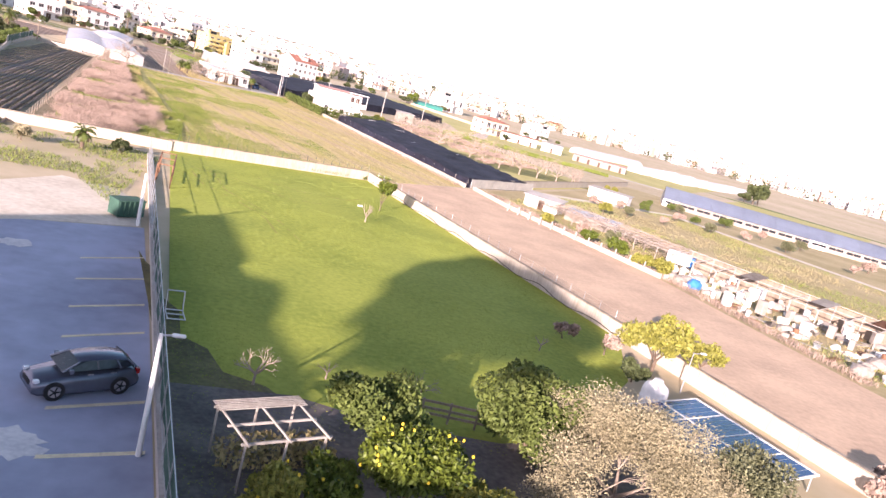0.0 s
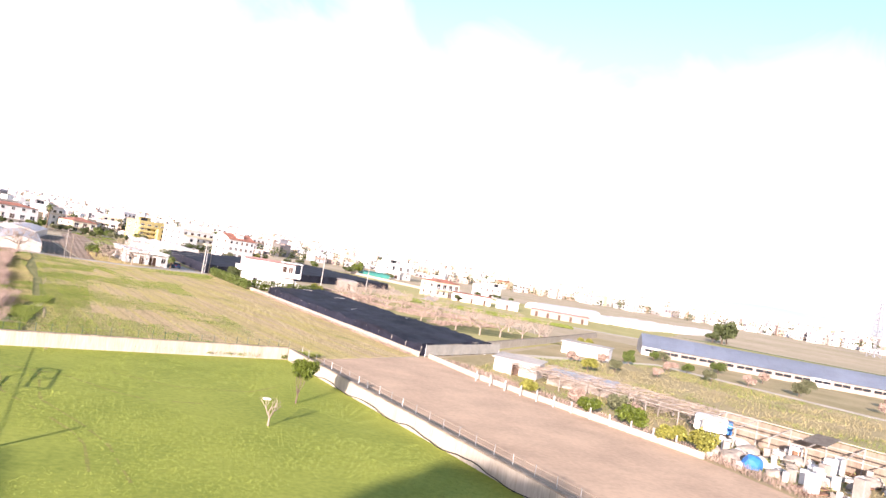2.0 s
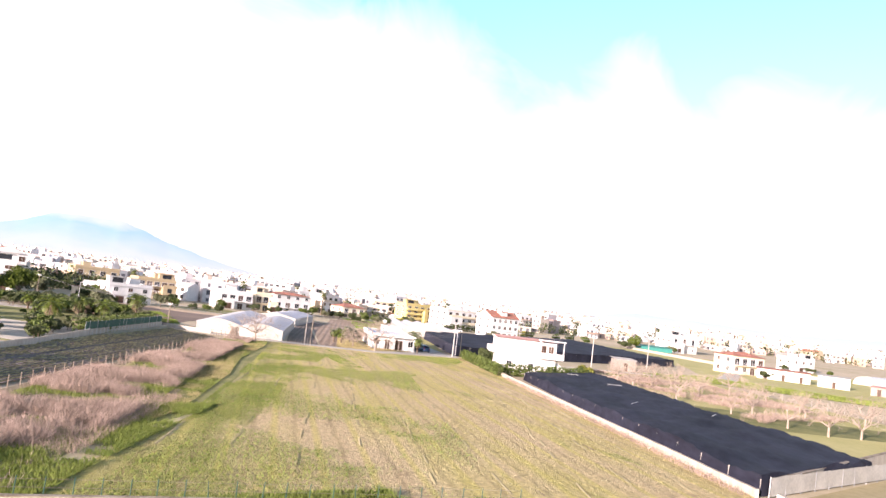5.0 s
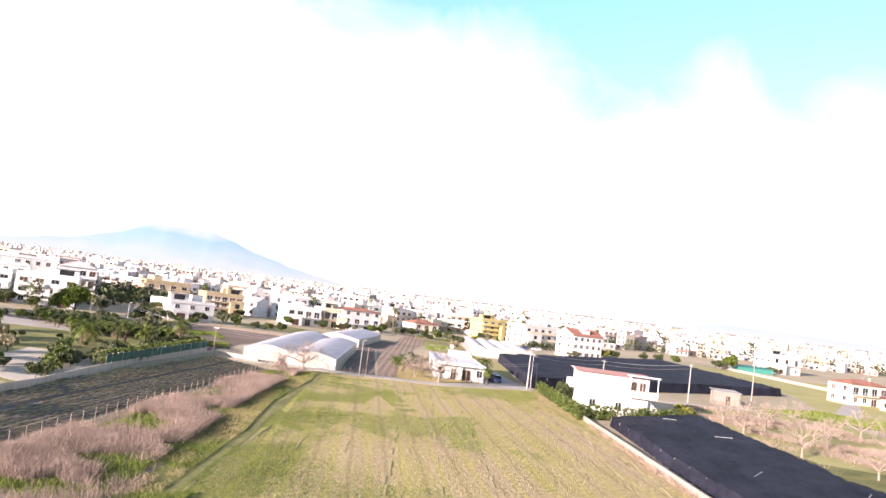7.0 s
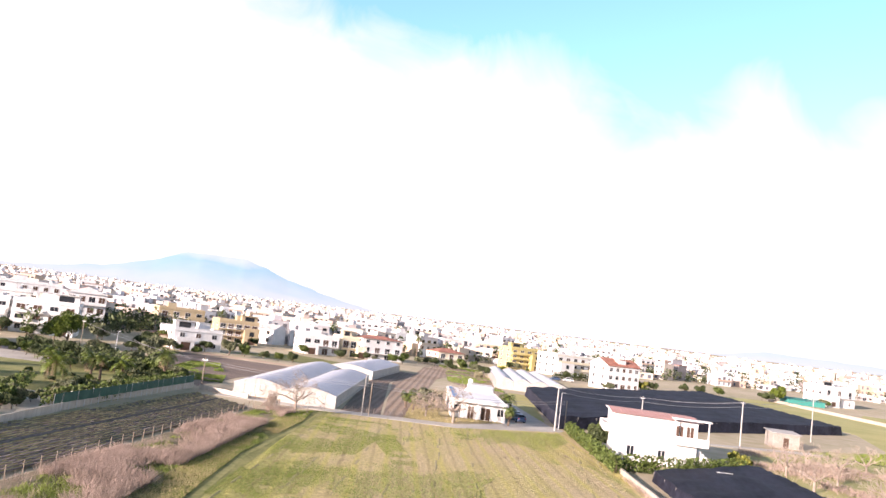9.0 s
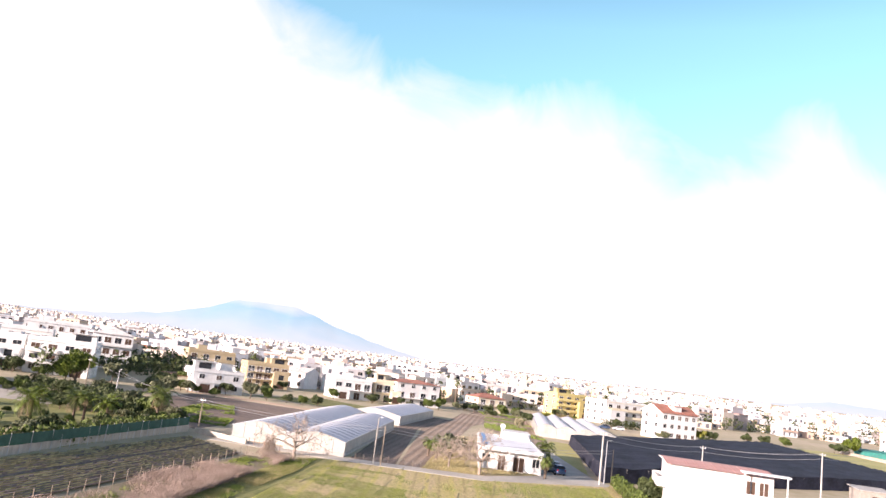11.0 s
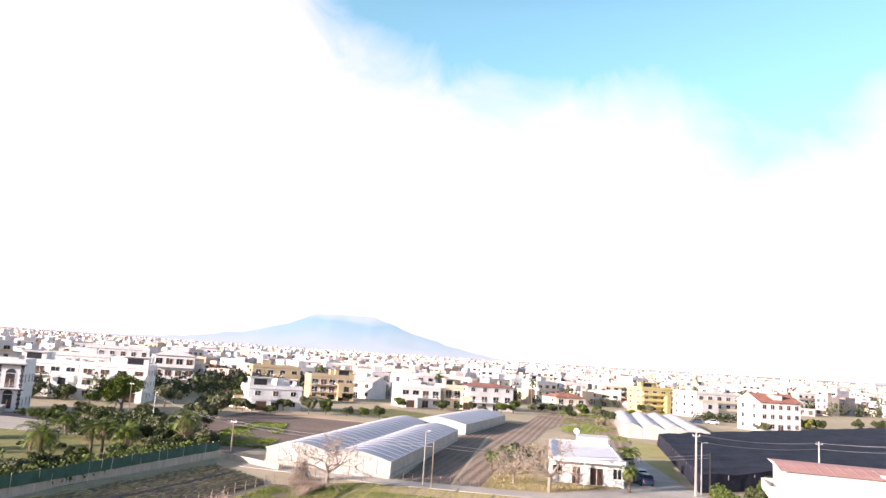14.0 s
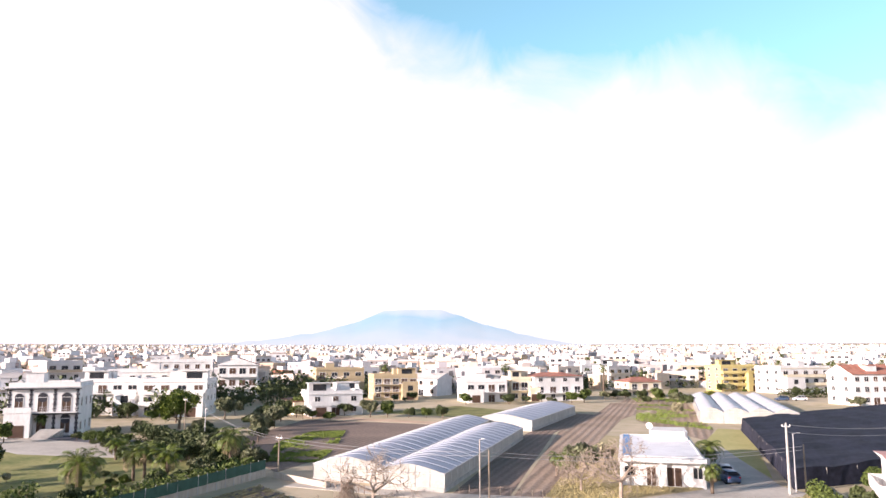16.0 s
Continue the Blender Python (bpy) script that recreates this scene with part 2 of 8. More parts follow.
M_RUT = material("worn_rut", (0.33, 0.31, 0.08), (0.23, 0.25, 0.055), 0.95, 0.8, 0.6, 8)
M_VERGE = material("green_verge", (0.29, 0.275, 0.10), (0.125, 0.14, 0.04), 0.95, 0.25, 0.8, 6.0, fine=12)
M_STRAW = material("dry_grass", (0.50, 0.41, 0.24), (0.34, 0.29, 0.145), 0.95, 0.1, 0.6, 6.0, fine=12)
M_ASPHALT = material("asphalt", (0.42, 0.47, 0.60), (0.27, 0.305, 0.40), 0.85, 0.13, 0.3, 30, fine=7, mixing=0.65)
M_SAND = material("pale_sand", (0.74, 0.68, 0.58), (0.54, 0.48, 0.39), 0.95, 0.3, 0.5, 8)
M_REEDSOIL = material("reed_litter", (0.31, 0.245, 0.175), (0.16, 0.145, 0.075), 0.95, 0.3, 0.6, 6, fine=10)
M_LANE = material("pale_concrete_lane", (0.59, 0.545, 0.48), (0.44, 0.405, 0.36), 0.9, 0.2, 0.2, 10)
M_WALL = material("weathered_concrete", (0.56, 0.51, 0.44), (0.40, 0.345, 0.28), 0.9, 1.3, 0.3, 8, stretch=(1, 1, 0.12), mixing=0.5)
M_PLASTER = material("white_plaster", (0.80, 0.79, 0.775), (0.64, 0.63, 0.61), 0.85, 0.35, 0.1, 15, stretch=(1, 1, 0.4))
M_CREAM = material("cream_plaster", (0.78, 0.70, 0.53), (0.66, 0.58, 0.44), 0.85, 0.35, 0.1, 15, stretch=(1, 1, 0.4))
M_YELLOW = material("yellow_plaster", (0.64, 0.54, 0.24), (0.53, 0.44, 0.19), 0.85, 0.35, 0.1, 15)
M_OCHRE = material("ochre_plaster", (0.52, 0.42, 0.27), (0.42, 0.335, 0.21), 0.85, 0.35, 0.1, 15)
M_GREYWALL = material("bare_block_wall", (0.40, 0.36, 0.32), (0.27, 0.24, 0.21), 0.9, 0.6, 0.2, 10)
M_PINKROOF = material("faded_red_tiles", (0.66, 0.38, 0.33), (0.56, 0.30, 0.26), 0.8, 0.4, 0.4, 6)
M_REDROOF = material("terracotta_tiles", (0.44, 0.21, 0.155), (0.33, 0.14, 0.10), 0.8, 0.5, 0.4, 6)
M_FLATROOF = material("roof_screed", (0.55, 0.53, 0.50), (0.38, 0.36, 0.34), 0.9, 0.3, 0.2, 8)
M_GLASSDARK = material("dark_window", (0.03, 0.035, 0.045), (0.015, 0.017, 0.02), 0.15, 1.0, spec=0.5)
M_SHADE = material("brown_shutter", (0.10, 0.06, 0.04), (0.07, 0.04, 0.03), 0.6, 1.0)
M_NET = material("black_shade_net", (0.034, 0.036, 0.056), (0.013, 0.0135, 0.022), 0.75, 0.3, 0.7, 2.0, fine=6, spec=0.15, stretch=(1, 0.35, 1))
M_FILM = material("greenhouse_film", (0.40, 0.44, 0.53), (0.29, 0.33, 0.42), 0.4, 0.3, 0.15, 3.0, stretch=(1, 3, 1))
M_FILMWALL = material("cloudy_film_wall", (0.52, 0.50, 0.45), (0.36, 0.35, 0.32), 0.45, 0.6, 0.15, 3.0)
M_METAL = material("galvanised_steel", (0.55, 0.56, 0.58), (0.40, 0.41, 0.42), 0.45, 1.0, metal=0.7)
M_HEDGE = material("hedge_leaf", (0.115, 0.15, 0.035), (0.06, 0.09, 0.02), 0.7, 0.6, island=0.35)
M_LEAF = material("dark_leaf", (0.085, 0.105, 0.04), (0.045, 0.062, 0.024), 0.65, 0.6, island=0.35)


# ---------------------------------------------------------------- mesh helpers
def mesh_of(bm, name, mat):
    me = bpy.data.meshes.new(name)
    bm.to_mesh(me)
    bm.free()
    for k in (mat if isinstance(mat, (list, tuple)) else (mat,)):
        me.materials.append(k)
    return me


def thing(name, bm, mat, label, category, group="", kind="", at=None):
    ob = new(name, mesh_of(bm, name, mat))
    if at is not None:
        ob.matrix_world = at
    return tagged(ob, label, category, group, kind)


def holder(name, label, category, at, group="", kind=""):
    ob = new(name)
    ob.empty_display_size = 0.3
    ob.matrix_world = at
    return tagged(ob, label, category, group, kind)


def part(name, bm, mat, parent, label="", at=None):
    ob = new(name, bm if isinstance(bm, bpy.types.Mesh) else mesh_of(bm, name, mat))
    ob.parent = parent
    if at is not None:
        ob.matrix_basis = at
    if label:
        ob["label"] = label
    return ob


def box(bm, x0, x1, y0, y1, z0, z1, m=None):
    vs = [bm.verts.new((x, y, z)) for z in (z0, z1) for y in (y0, y1) for x in (x0, x1)]
    for f in ((0, 2, 3, 1), (4, 5, 7, 6), (0, 1, 5, 4), (2, 6, 7, 3), (0, 4, 6, 2), (1, 3, 7, 5)):
        bm.faces.new([vs[i] for i in f])
    if m is not None:
        for v in vs:
            v.co = m @ v.co
    return vs


def slab(points, z0, z1):
    bm = bmesh.new()
    lo, hi = [bm.verts.new((*p, z0)) for p in points], [bm.verts.new((*p, z1)) for p in points]
    bm.faces.new(hi), bm.faces.new(lo[::-1])
    for i in range(len(points)):
        j = (i + 1) % len(points)
        bm.faces.new((lo[i], lo[j], hi[j], hi[i]))
    bmesh.ops.recalc_face_normals(bm, faces=bm.faces)
    return bm


def tube(bm, a, b, r0, r1=None, sides=6):
    a, b = Vector(a), Vector(b)
    r1 = r0 if r1 is None else r1
    d = (b - a).normalized()
    s = d.orthogonal().normalized()
    t = d.cross(s)
    ra, rb = [], []
    for k in range(sides):
        w = 2 * math.pi * k / sides
        o = s * math.cos(w) + t * math.sin(w)
        ra.append(bm.verts.new(a + o * r0)), rb.append(bm.verts.new(b + o * r1))
    for k in range(sides):
        j = (k + 1) % sides
        bm.faces.new((ra[k], ra[j], rb[j], rb[k]))
    bm.faces.new(ra[::-1]), bm.faces.new(rb)


def sweep(bm, pts, r, sides=4):
    """One bent tube through a line of points."""
    rings = []
    for k, p in enumerate(pts):
        d = (Vector(pts[min(k + 1, len(pts) - 1)]) - Vector(pts[max(k - 1, 0)])).normalized()
        u = d.cross(Vector((0, 0, 1))).normalized()
        v = d.cross(u)
        rings.append([bm.verts.new(Vector(p) + (u * math.cos(2 * math.pi * i / sides) + v * math.sin(2 * math.pi * i / sides)) * r) for i in range(sides)])
    for a, b in zip(rings, rings[1:]):
        for i in range(sides):
            bm.faces.new((a[i], a[(i + 1) % sides], b[(i + 1) % sides], b[i]))
    bm.faces.new(rings[0][::-1]), bm.faces.new(rings[-1])


def between(a, b, f):
    return a[0] + (b[0] - a[0]) * f, a[1] + (b[1] - a[1]) * f


def rise(x, y):
    """The land climbs gently far off."""
    d = math.hypot(x + 10, y - 60)
    return max(0.0, d - 330) * 0.015

# ---------------------------------------------------------------- more materials
M_BARK = material("rough_bark", (0.20, 0.15, 0.11), (0.11, 0.08, 0.06), 0.9, 2.0, 0.6, 12)
M_PALEBARK = material("pale_bare_bark", (0.42, 0.35, 0.29), (0.27, 0.21, 0.17), 0.9, 2.0, 0.5, 12)
M_OLIVE = material("olive_leaf", (0.17, 0.18, 0.10), (0.09, 0.10, 0.05), 0.6, 0.7, island=0.4)
M_DRYLEAF = material("dry_grey_twigs", (0.40, 0.36, 0.23), (0.22, 0.20, 0.12), 0.8, 0.7, island=0.4)
M_LEMONLEAF = material("lemon_leaf", (0.13, 0.17, 0.025), (0.06, 0.09, 0.012), 0.5, 0.7, island=0.4)
M_YELLEAF = material("yellow_green_leaf", (0.29, 0.285, 0.06), (0.165, 0.175, 0.035), 0.6, 0.7, island=0.35)
M_LEMON = material("lemon_skin", (0.75, 0.58, 0.05), (0.62, 0.46, 0.04), 0.45, 3.0)
M_PALM = material("palm_frond", (0.13, 0.165, 0.04), (0.06, 0.085, 0.02), 0.5, 0.8, island=0.3)
M_PALMDRY = material("dry_frond", (0.24, 0.19, 0.11), (0.15, 0.11, 0.06), 0.8, 0.8, island=0.3)
M_REED = material("dry_reed", (0.47, 0.355, 0.295), (0.25, 0.19, 0.155), 0.9, 0.4, island=0.35)
M_BLADE = material("grass_blade", (0.21, 0.255, 0.055), (0.115, 0.16, 0.03), 0.8, 0.15, island=0.35)
M_LAWNBLADE = material("lawn_blade", (0.32, 0.37, 0.07), (0.22, 0.275, 0.045), 0.85, 0.15, island=0.25)
M_STRAWBLADE = material("straw_blade", (0.44, 0.375, 0.19), (0.28, 0.235, 0.105), 0.9, 0.2, island=0.35)
# Far panes are lighter: haze over the town is put into their colour.
M_FARPANE = material("far_window_haze", (0.15, 0.15, 0.17), (0.10, 0.10, 0.115), 0.4, 1.0)
M_FILMWHITE = material("white_film", (0.66, 0.66, 0.67), (0.54, 0.54, 0.56), 0.4, 0.3, 0.15, 3.0)
M_CROP = material("leafy_crop", (0.20, 0.26, 0.05), (0.11, 0.155, 0.03), 0.7, 0.5, island=0.35)
M_WOOD = material("weathered_timber", (0.34, 0.28, 0.22), (0.20, 0.16, 0.12), 0.85, 2.0, 0.4, 20, stretch=(1, 1, 0.2))
M_GREYWOOD = material("grey_timber", (0.45, 0.42, 0.38), (0.30, 0.27, 0.24), 0.85, 2.0, 0.4, 20)
M_RUST = material("rusty_sheet", (0.30, 0.16, 0.10), (0.18, 0.09, 0.05), 0.8, 1.0, 0.3, 8)
M_GREENMESH = material("green_windbreak", (0.05, 0.12, 0.09), (0.03, 0.08, 0.06), 0.8, 1.0, 0.4, 5)
M_STEELBLUE = material("blue_grey_roof_sheet", (0.46, 0.53, 0.66), (0.38, 0.44, 0.56), 0.5, 0.2, 0.2, 6)
M_CONCRETE = material("grey_concrete", (0.50, 0.48, 0.45), (0.36, 0.34, 0.32), 0.9, 0.8, 0.2, 12)
M_CARPAINT = material("dark_grey_car_paint", (0.15, 0.165, 0.21), (0.13, 0.14, 0.18), 0.25, 0.5, metal=0.5, spec=0.6)
M_CARBLUE = material("blue_car_paint", (0.08, 0.13, 0.24), (0.07, 0.11, 0.20), 0.3, 0.5, metal=0.4, spec=0.6)
M_CARWHITE = material("white_car_paint", (0.75, 0.75, 0.75), (0.68, 0.68, 0.68), 0.3, 0.5, spec=0.6)
M_RUBBER = material("tyre_rubber", (0.025, 0.025, 0.027), (0.018, 0.018, 0.02), 0.8, 3.0)
M_ALLOY = material("alloy_rim", (0.62, 0.62, 0.64), (0.50, 0.50, 0.52), 0.3, 2.0, metal=0.9)
M_LENS = material("lamp_lens", (0.80, 0.82, 0.85), (0.70, 0.72, 0.75), 0.1, 2.0, spec=0.6)
M_REDLENS = material("red_lamp_lens", (0.45, 0.03, 0.03), (0.35, 0.02, 0.02), 0.15, 2.0)
M_BLUEPLASTIC = material("blue_plastic", (0.04, 0.22, 0.60), (0.03, 0.17, 0.48), 0.4, 1.5)
M_WHITEPLASTIC = material("white_plastic", (0.82, 0.82, 0.80), (0.70, 0.70, 0.68), 0.4, 1.5)
M_YELPLASTIC = material("yellow_tarpaulin", (0.66, 0.52, 0.14), (0.50, 0.38, 0.10), 0.6, 1.5)
M_TEAL = material("teal_netting", (0.06, 0.30, 0.26), (0.04, 0.22, 0.19), 0.7, 1.0)
M_SOLAR = material("solar_cell", (0.02, 0.045, 0.16), (0.015, 0.03, 0.11), 0.2, 2.0, spec=0.5)
M_LINE = material("worn_road_paint", (0.85, 0.77, 0.52), (0.62, 0.56, 0.40), 0.85, 1.5)
M_WHITEPATCH = material("sun_gap_white", (0.72, 0.72, 0.72), (0.52, 0.53, 0.55), 0.9, 0.8)
M_CABLE = material("cable", (0.30, 0.30, 0.31), (0.24, 0.24, 0.25), 0.6, 2.0)
M_PEBBLE = material("dark_drive_stone", (0.16, 0.16, 0.18), (0.10, 0.10, 0.12), 0.85, 0.8, 0.3, 14)
M_BLACKTRIM = material("blackish_trim", (0.045, 0.045, 0.055), (0.025, 0.025, 0.032), 0.6, 1.5)
M_ROOFCOAT = material("white_roof_coating", (0.86, 0.86, 0.87), (0.72, 0.72, 0.74), 0.5, 0.5, 0.1, 8)
M_BLUEROOF = material("blue_waterproofing", (0.16, 0.36, 0.68), (0.13, 0.30, 0.58), 0.6, 0.6)


def town_wall(name, stops, per_object):
    """Plaster whose tint changes from house to house."""
    m = bpy.data.materials.new(name)
    m.use_nodes = True
    n, l = m.node_tree.nodes, m.node_tree.links
    p = n["Principled BSDF"]
    p.inputs["Roughness"].default_value = 0.9
    p.inputs["Specular IOR Level"].default_value = 0.2
    r = n.new("ShaderNodeValToRGB")
    r.color_ramp.interpolation = "CONSTANT"
    while len(r.color_ramp.elements) < len(stops):
        r.color_ramp.elements.new(0.5)
    for e, (pos, col) in zip(r.color_ramp.elements, stops):
        e.position, e.color = pos, (*col, 1)
    if per_object:
        src = n.new("ShaderNodeObjectInfo").outputs["Random"]
    else:
        src = n.new("ShaderNodeNewGeometry").outputs["Random Per Island"]
    l.new(src, r.inputs[0])
    t = n.new("ShaderNodeTexCoord")
    z = n.new("ShaderNodeTexNoise")
    z.inputs["Scale"].default_value, z.inputs["Detail"].default_value = 0.5, 5.0
    l.new(t.outputs["Object"], z.inputs["Vector"])
    h = n.new("ShaderNodeHueSaturation")
    q = n.new("ShaderNodeMapRange")
    q.inputs[1].default_value, q.inputs[2].default_value, q.inputs[3].default_value, q.inputs[4].default_value = 0.3, 0.7, 0.85, 1.05
    l.new(z.outputs["Fac"], q.inputs[0]), l.new(q.outputs[0], h.inputs["Value"]), l.new(r.outputs[0], h.inputs["Color"])
    l.new(h.outputs[0], p.inputs["Base Color"])
    return m


TINTS = [(0.0, (0.76, 0.74, 0.74)), (0.24, (0.66, 0.57, 0.49)), (0.38, (0.74, 0.73, 0.74)), (0.56, (0.60, 0.47, 0.34)), (0.63, (0.66, 0.63, 0.62)),
         (0.76, (0.50, 0.37, 0.30)), (0.83, (0.62, 0.55, 0.47)), (0.92, (0.36, 0.32, 0.31))]
ROOFS = [(0.0, (0.62, 0.60, 0.58)), (0.45, (0.40, 0.38, 0.36)), (0.62, (0.46, 0.20, 0.13)), (0.80, (0.70, 0.68, 0.66))]
M_TOWN = town_wall("town_plaster", TINTS, True)
M_TOWNROOF = town_wall("town_roof", ROOFS, True)
M_FARTOWN = town_wall("far_town_plaster", TINTS, False)
M_FARROOF = town_wall("far_town_roof", ROOFS, False)


# ---------------------------------------------------------------- plants
def quads(name, pts, mat, tri=False):
    """One mesh of loose four-cornered leaves; pts is an array n x 4 x 3."""
    n = len(pts)
    me = bpy.data.meshes.new(name)
    me.from_pydata(pts.reshape(-1, 3).tolist(), [], [(4 * i, 4 * i + 1, 4 * i + 2, 4 * i + 3) for i in range(n)])
    me.materials.append(mat)
    return me


def leaf_cloud(clumps, n, size, rs, long=1.6, shell=0.55):
    """Leaves scattered through the outer part of a set of clumps (x, y, z, radius, squash)."""
    c = np.array(clumps, float)
    w = c[:, 3] ** 2
    pick = rs.choice(len(c), n, p=w / w.sum())
    d = rs.normal(size=(n, 3))
    d /= np.linalg.norm(d, axis=1)[:, None]
    r = shell + (1 - shell) * rs.random(n) ** 0.6
    pos = c[pick, :3] + d * (c[pick, 3] * r)[:, None] * np.stack([np.ones(n), np.ones(n), c[pick, 4]], 1)
    a = rs.normal(size=(n, 3)) + d * 0.5
    a /= np.linalg.norm(a, axis=1)[:, None]
    b = np.cross(a, rs.normal(size=(n, 3)))
    b /= np.linalg.norm(b, axis=1)[:, None]
    s = size * rs.uniform(0.6, 1.4, n)[:, None]
    a, b = a * s * long / 2, b * s / 2
    return np.stack([pos - a, pos + b * 0.9, pos + a, pos - b * 0.9], 1)


def clump_set(rs, n, spread, height, r0, r1, squash=0.8):
    out = []
    for k in range(n):
        w, q = rs.uniform(0, 2 * math.pi), math.sqrt(rs.random()) * spread
        out.append((q * math.cos(w), q * math.sin(w), height + rs.uniform(-0.35, 0.45) * spread, rs.uniform(r0, r1), squash))
    return out


def limbs(bm, rs, base, up, length, r, depth, spread=0.6, sides=5, drop=0.72, kids=(2, 4), ends=None, least=0.012):
    """Branches that fork and taper."""
    a = Vector(base)
    d = Vector(up).normalized()
    steps = 2 if depth > 1 else 1
    for k in range(steps):
        d = (d + Vector(rs.normal(size=3) * 0.16)).normalized()
        b = a + d * (length / steps)
        r2 = max(least, r * (0.82 if k == 0 and steps > 1 else 0.62))
        tube(bm, a, b, r, r2, sides if depth > 2 else 4 if depth > 1 else 3)
        a, r = b, r2
    if ends is not None and depth <= 2:
        ends.append(tuple(a))
    if depth <= 1:
        return
    for k in range(rs.integers(kids[0], kids[1])):
        side = Vector(rs.normal(size=3))
        n = (d + side.normalized() * spread * rs.uniform(0.7, 1.3) + Vector((0, 0, 0.12))).normalized()
        limbs(bm, rs, a, n, length * drop * rs.uniform(0.75, 1.15), r * 0.8, depth - 1, spread, sides, drop, kids, ends, least)


def open_tree(name, label, category, seed, trunk, reach, depth, leaves, size, leaf_mat, bark=None, tuft=0.5, spread=0.7, at=None, group="", long=2.4, r0=None, drop=0.78):
    """A tree whose limbs can be seen through its crown: leaves in tufts round the ends of the branches."""
    rs = np.random.default_rng(seed)
    ob = holder(name, label, category, at or Matrix(), group)
    bm, ends = bmesh.new(), []
    r0 = r0 or reach * 0.045
    tube(bm, (0, 0, -0.2), (0.05, 0, trunk), r0 * 1.15, r0, 8)
    for k in range(5):
        w = k * 1.257 + rs.uniform(-0.4, 0.4)
        limbs(bm, rs, (0.05, 0, trunk - 0.05), (math.cos(w) * spread, math.sin(w) * spread, rs.uniform(0.45, 1.0)), reach * 0.36, r0 * 0.62, depth, spread, 5, drop, (2, 4), ends, 0.010)
    part("trunk", bm, bark or M_PALEBARK, ob)
    cl = [(*e, tuft * rs.uniform(0.6, 1.3), 0.8) for e in ends]
    part("crown", quads("crown", leaf_cloud(cl, leaves, size, rs, long=long, shell=0.05), leaf_mat), None, ob)
    return ob


def leafy_tree(name, label, category, seed, trunk, crown_r, leaves, size, leaf_mat, bark=None, n_clumps=14, squash=0.8, fruit=0, shell=0.5, group="", at=None, long=1.8):
    rs = np.random.default_rng(seed)
    ob = holder(name, label, category, at or Matrix(), group)
    bm, ends = bmesh.new(), []
    limbs(bm, rs, (0, 0, -0.2), (0, 0, 1), trunk + 0.2, crown_r * 0.075, 4, 0.75, 6, 0.62, (2, 4), ends)
    part("trunk", bm, bark or M_BARK, ob)
    cl = clump_set(rs, n_clumps, crown_r * 0.68, trunk + crown_r * 0.45, crown_r * 0.28, crown_r * 0.46, squash)
    part("crown", quads("crown", leaf_cloud(cl, leaves, size, rs, long=long, shell=shell), leaf_mat), None, ob)
    if fruit:
        me = None
        for k in range(fruit):
            c = cl[rs.integers(len(cl))]
            d = rs.normal(size=3)
            d /= np.linalg.norm(d)
            p = Vector(c[:3]) + Vector(d) * c[3] * 1.02
            if me is None:
                fb = bmesh.new()
                bmesh.ops.create_icosphere(fb, subdivisions=1, radius=0.055)
                bmesh.ops.scale(fb, vec=(1, 1, 1.3), verts=fb.verts)
                me = mesh_of(fb, "lemon", M_LEMON)
            part("lemon", me, None, ob, at=Matrix.Translation(p))
    return ob


def bare_tree(name, label, seed, height, spread=0.75, mat=None, depth=5, at=None, group=""):
    rs = np.random.default_rng(seed)
    ob = holder(name, label, "tree", at or Matrix(), group)
    tb, cb = bmesh.new(), bmesh.new()
    tube(tb, (0, 0, -0.2), (0.02, 0, height * 0.28), height * 0.038, height * 0.028, 7)
    for k in range(5):
        w = k * 1.257 + rs.uniform(-0.3, 0.3)
        limbs(cb, rs, (0.02, 0, height * 0.27), (math.cos(w) * spread, math.sin(w) * spread, rs.uniform(0.35, 0.9)), height * 0.29, height * 0.026, depth - 1, spread, 5, 0.76, (3, 5), None, 0.0032 * height)
    part("trunk", tb, mat or M_PALEBARK, ob)
    part("branch_crown", cb, mat or M_PALEBARK, ob)
    return ob


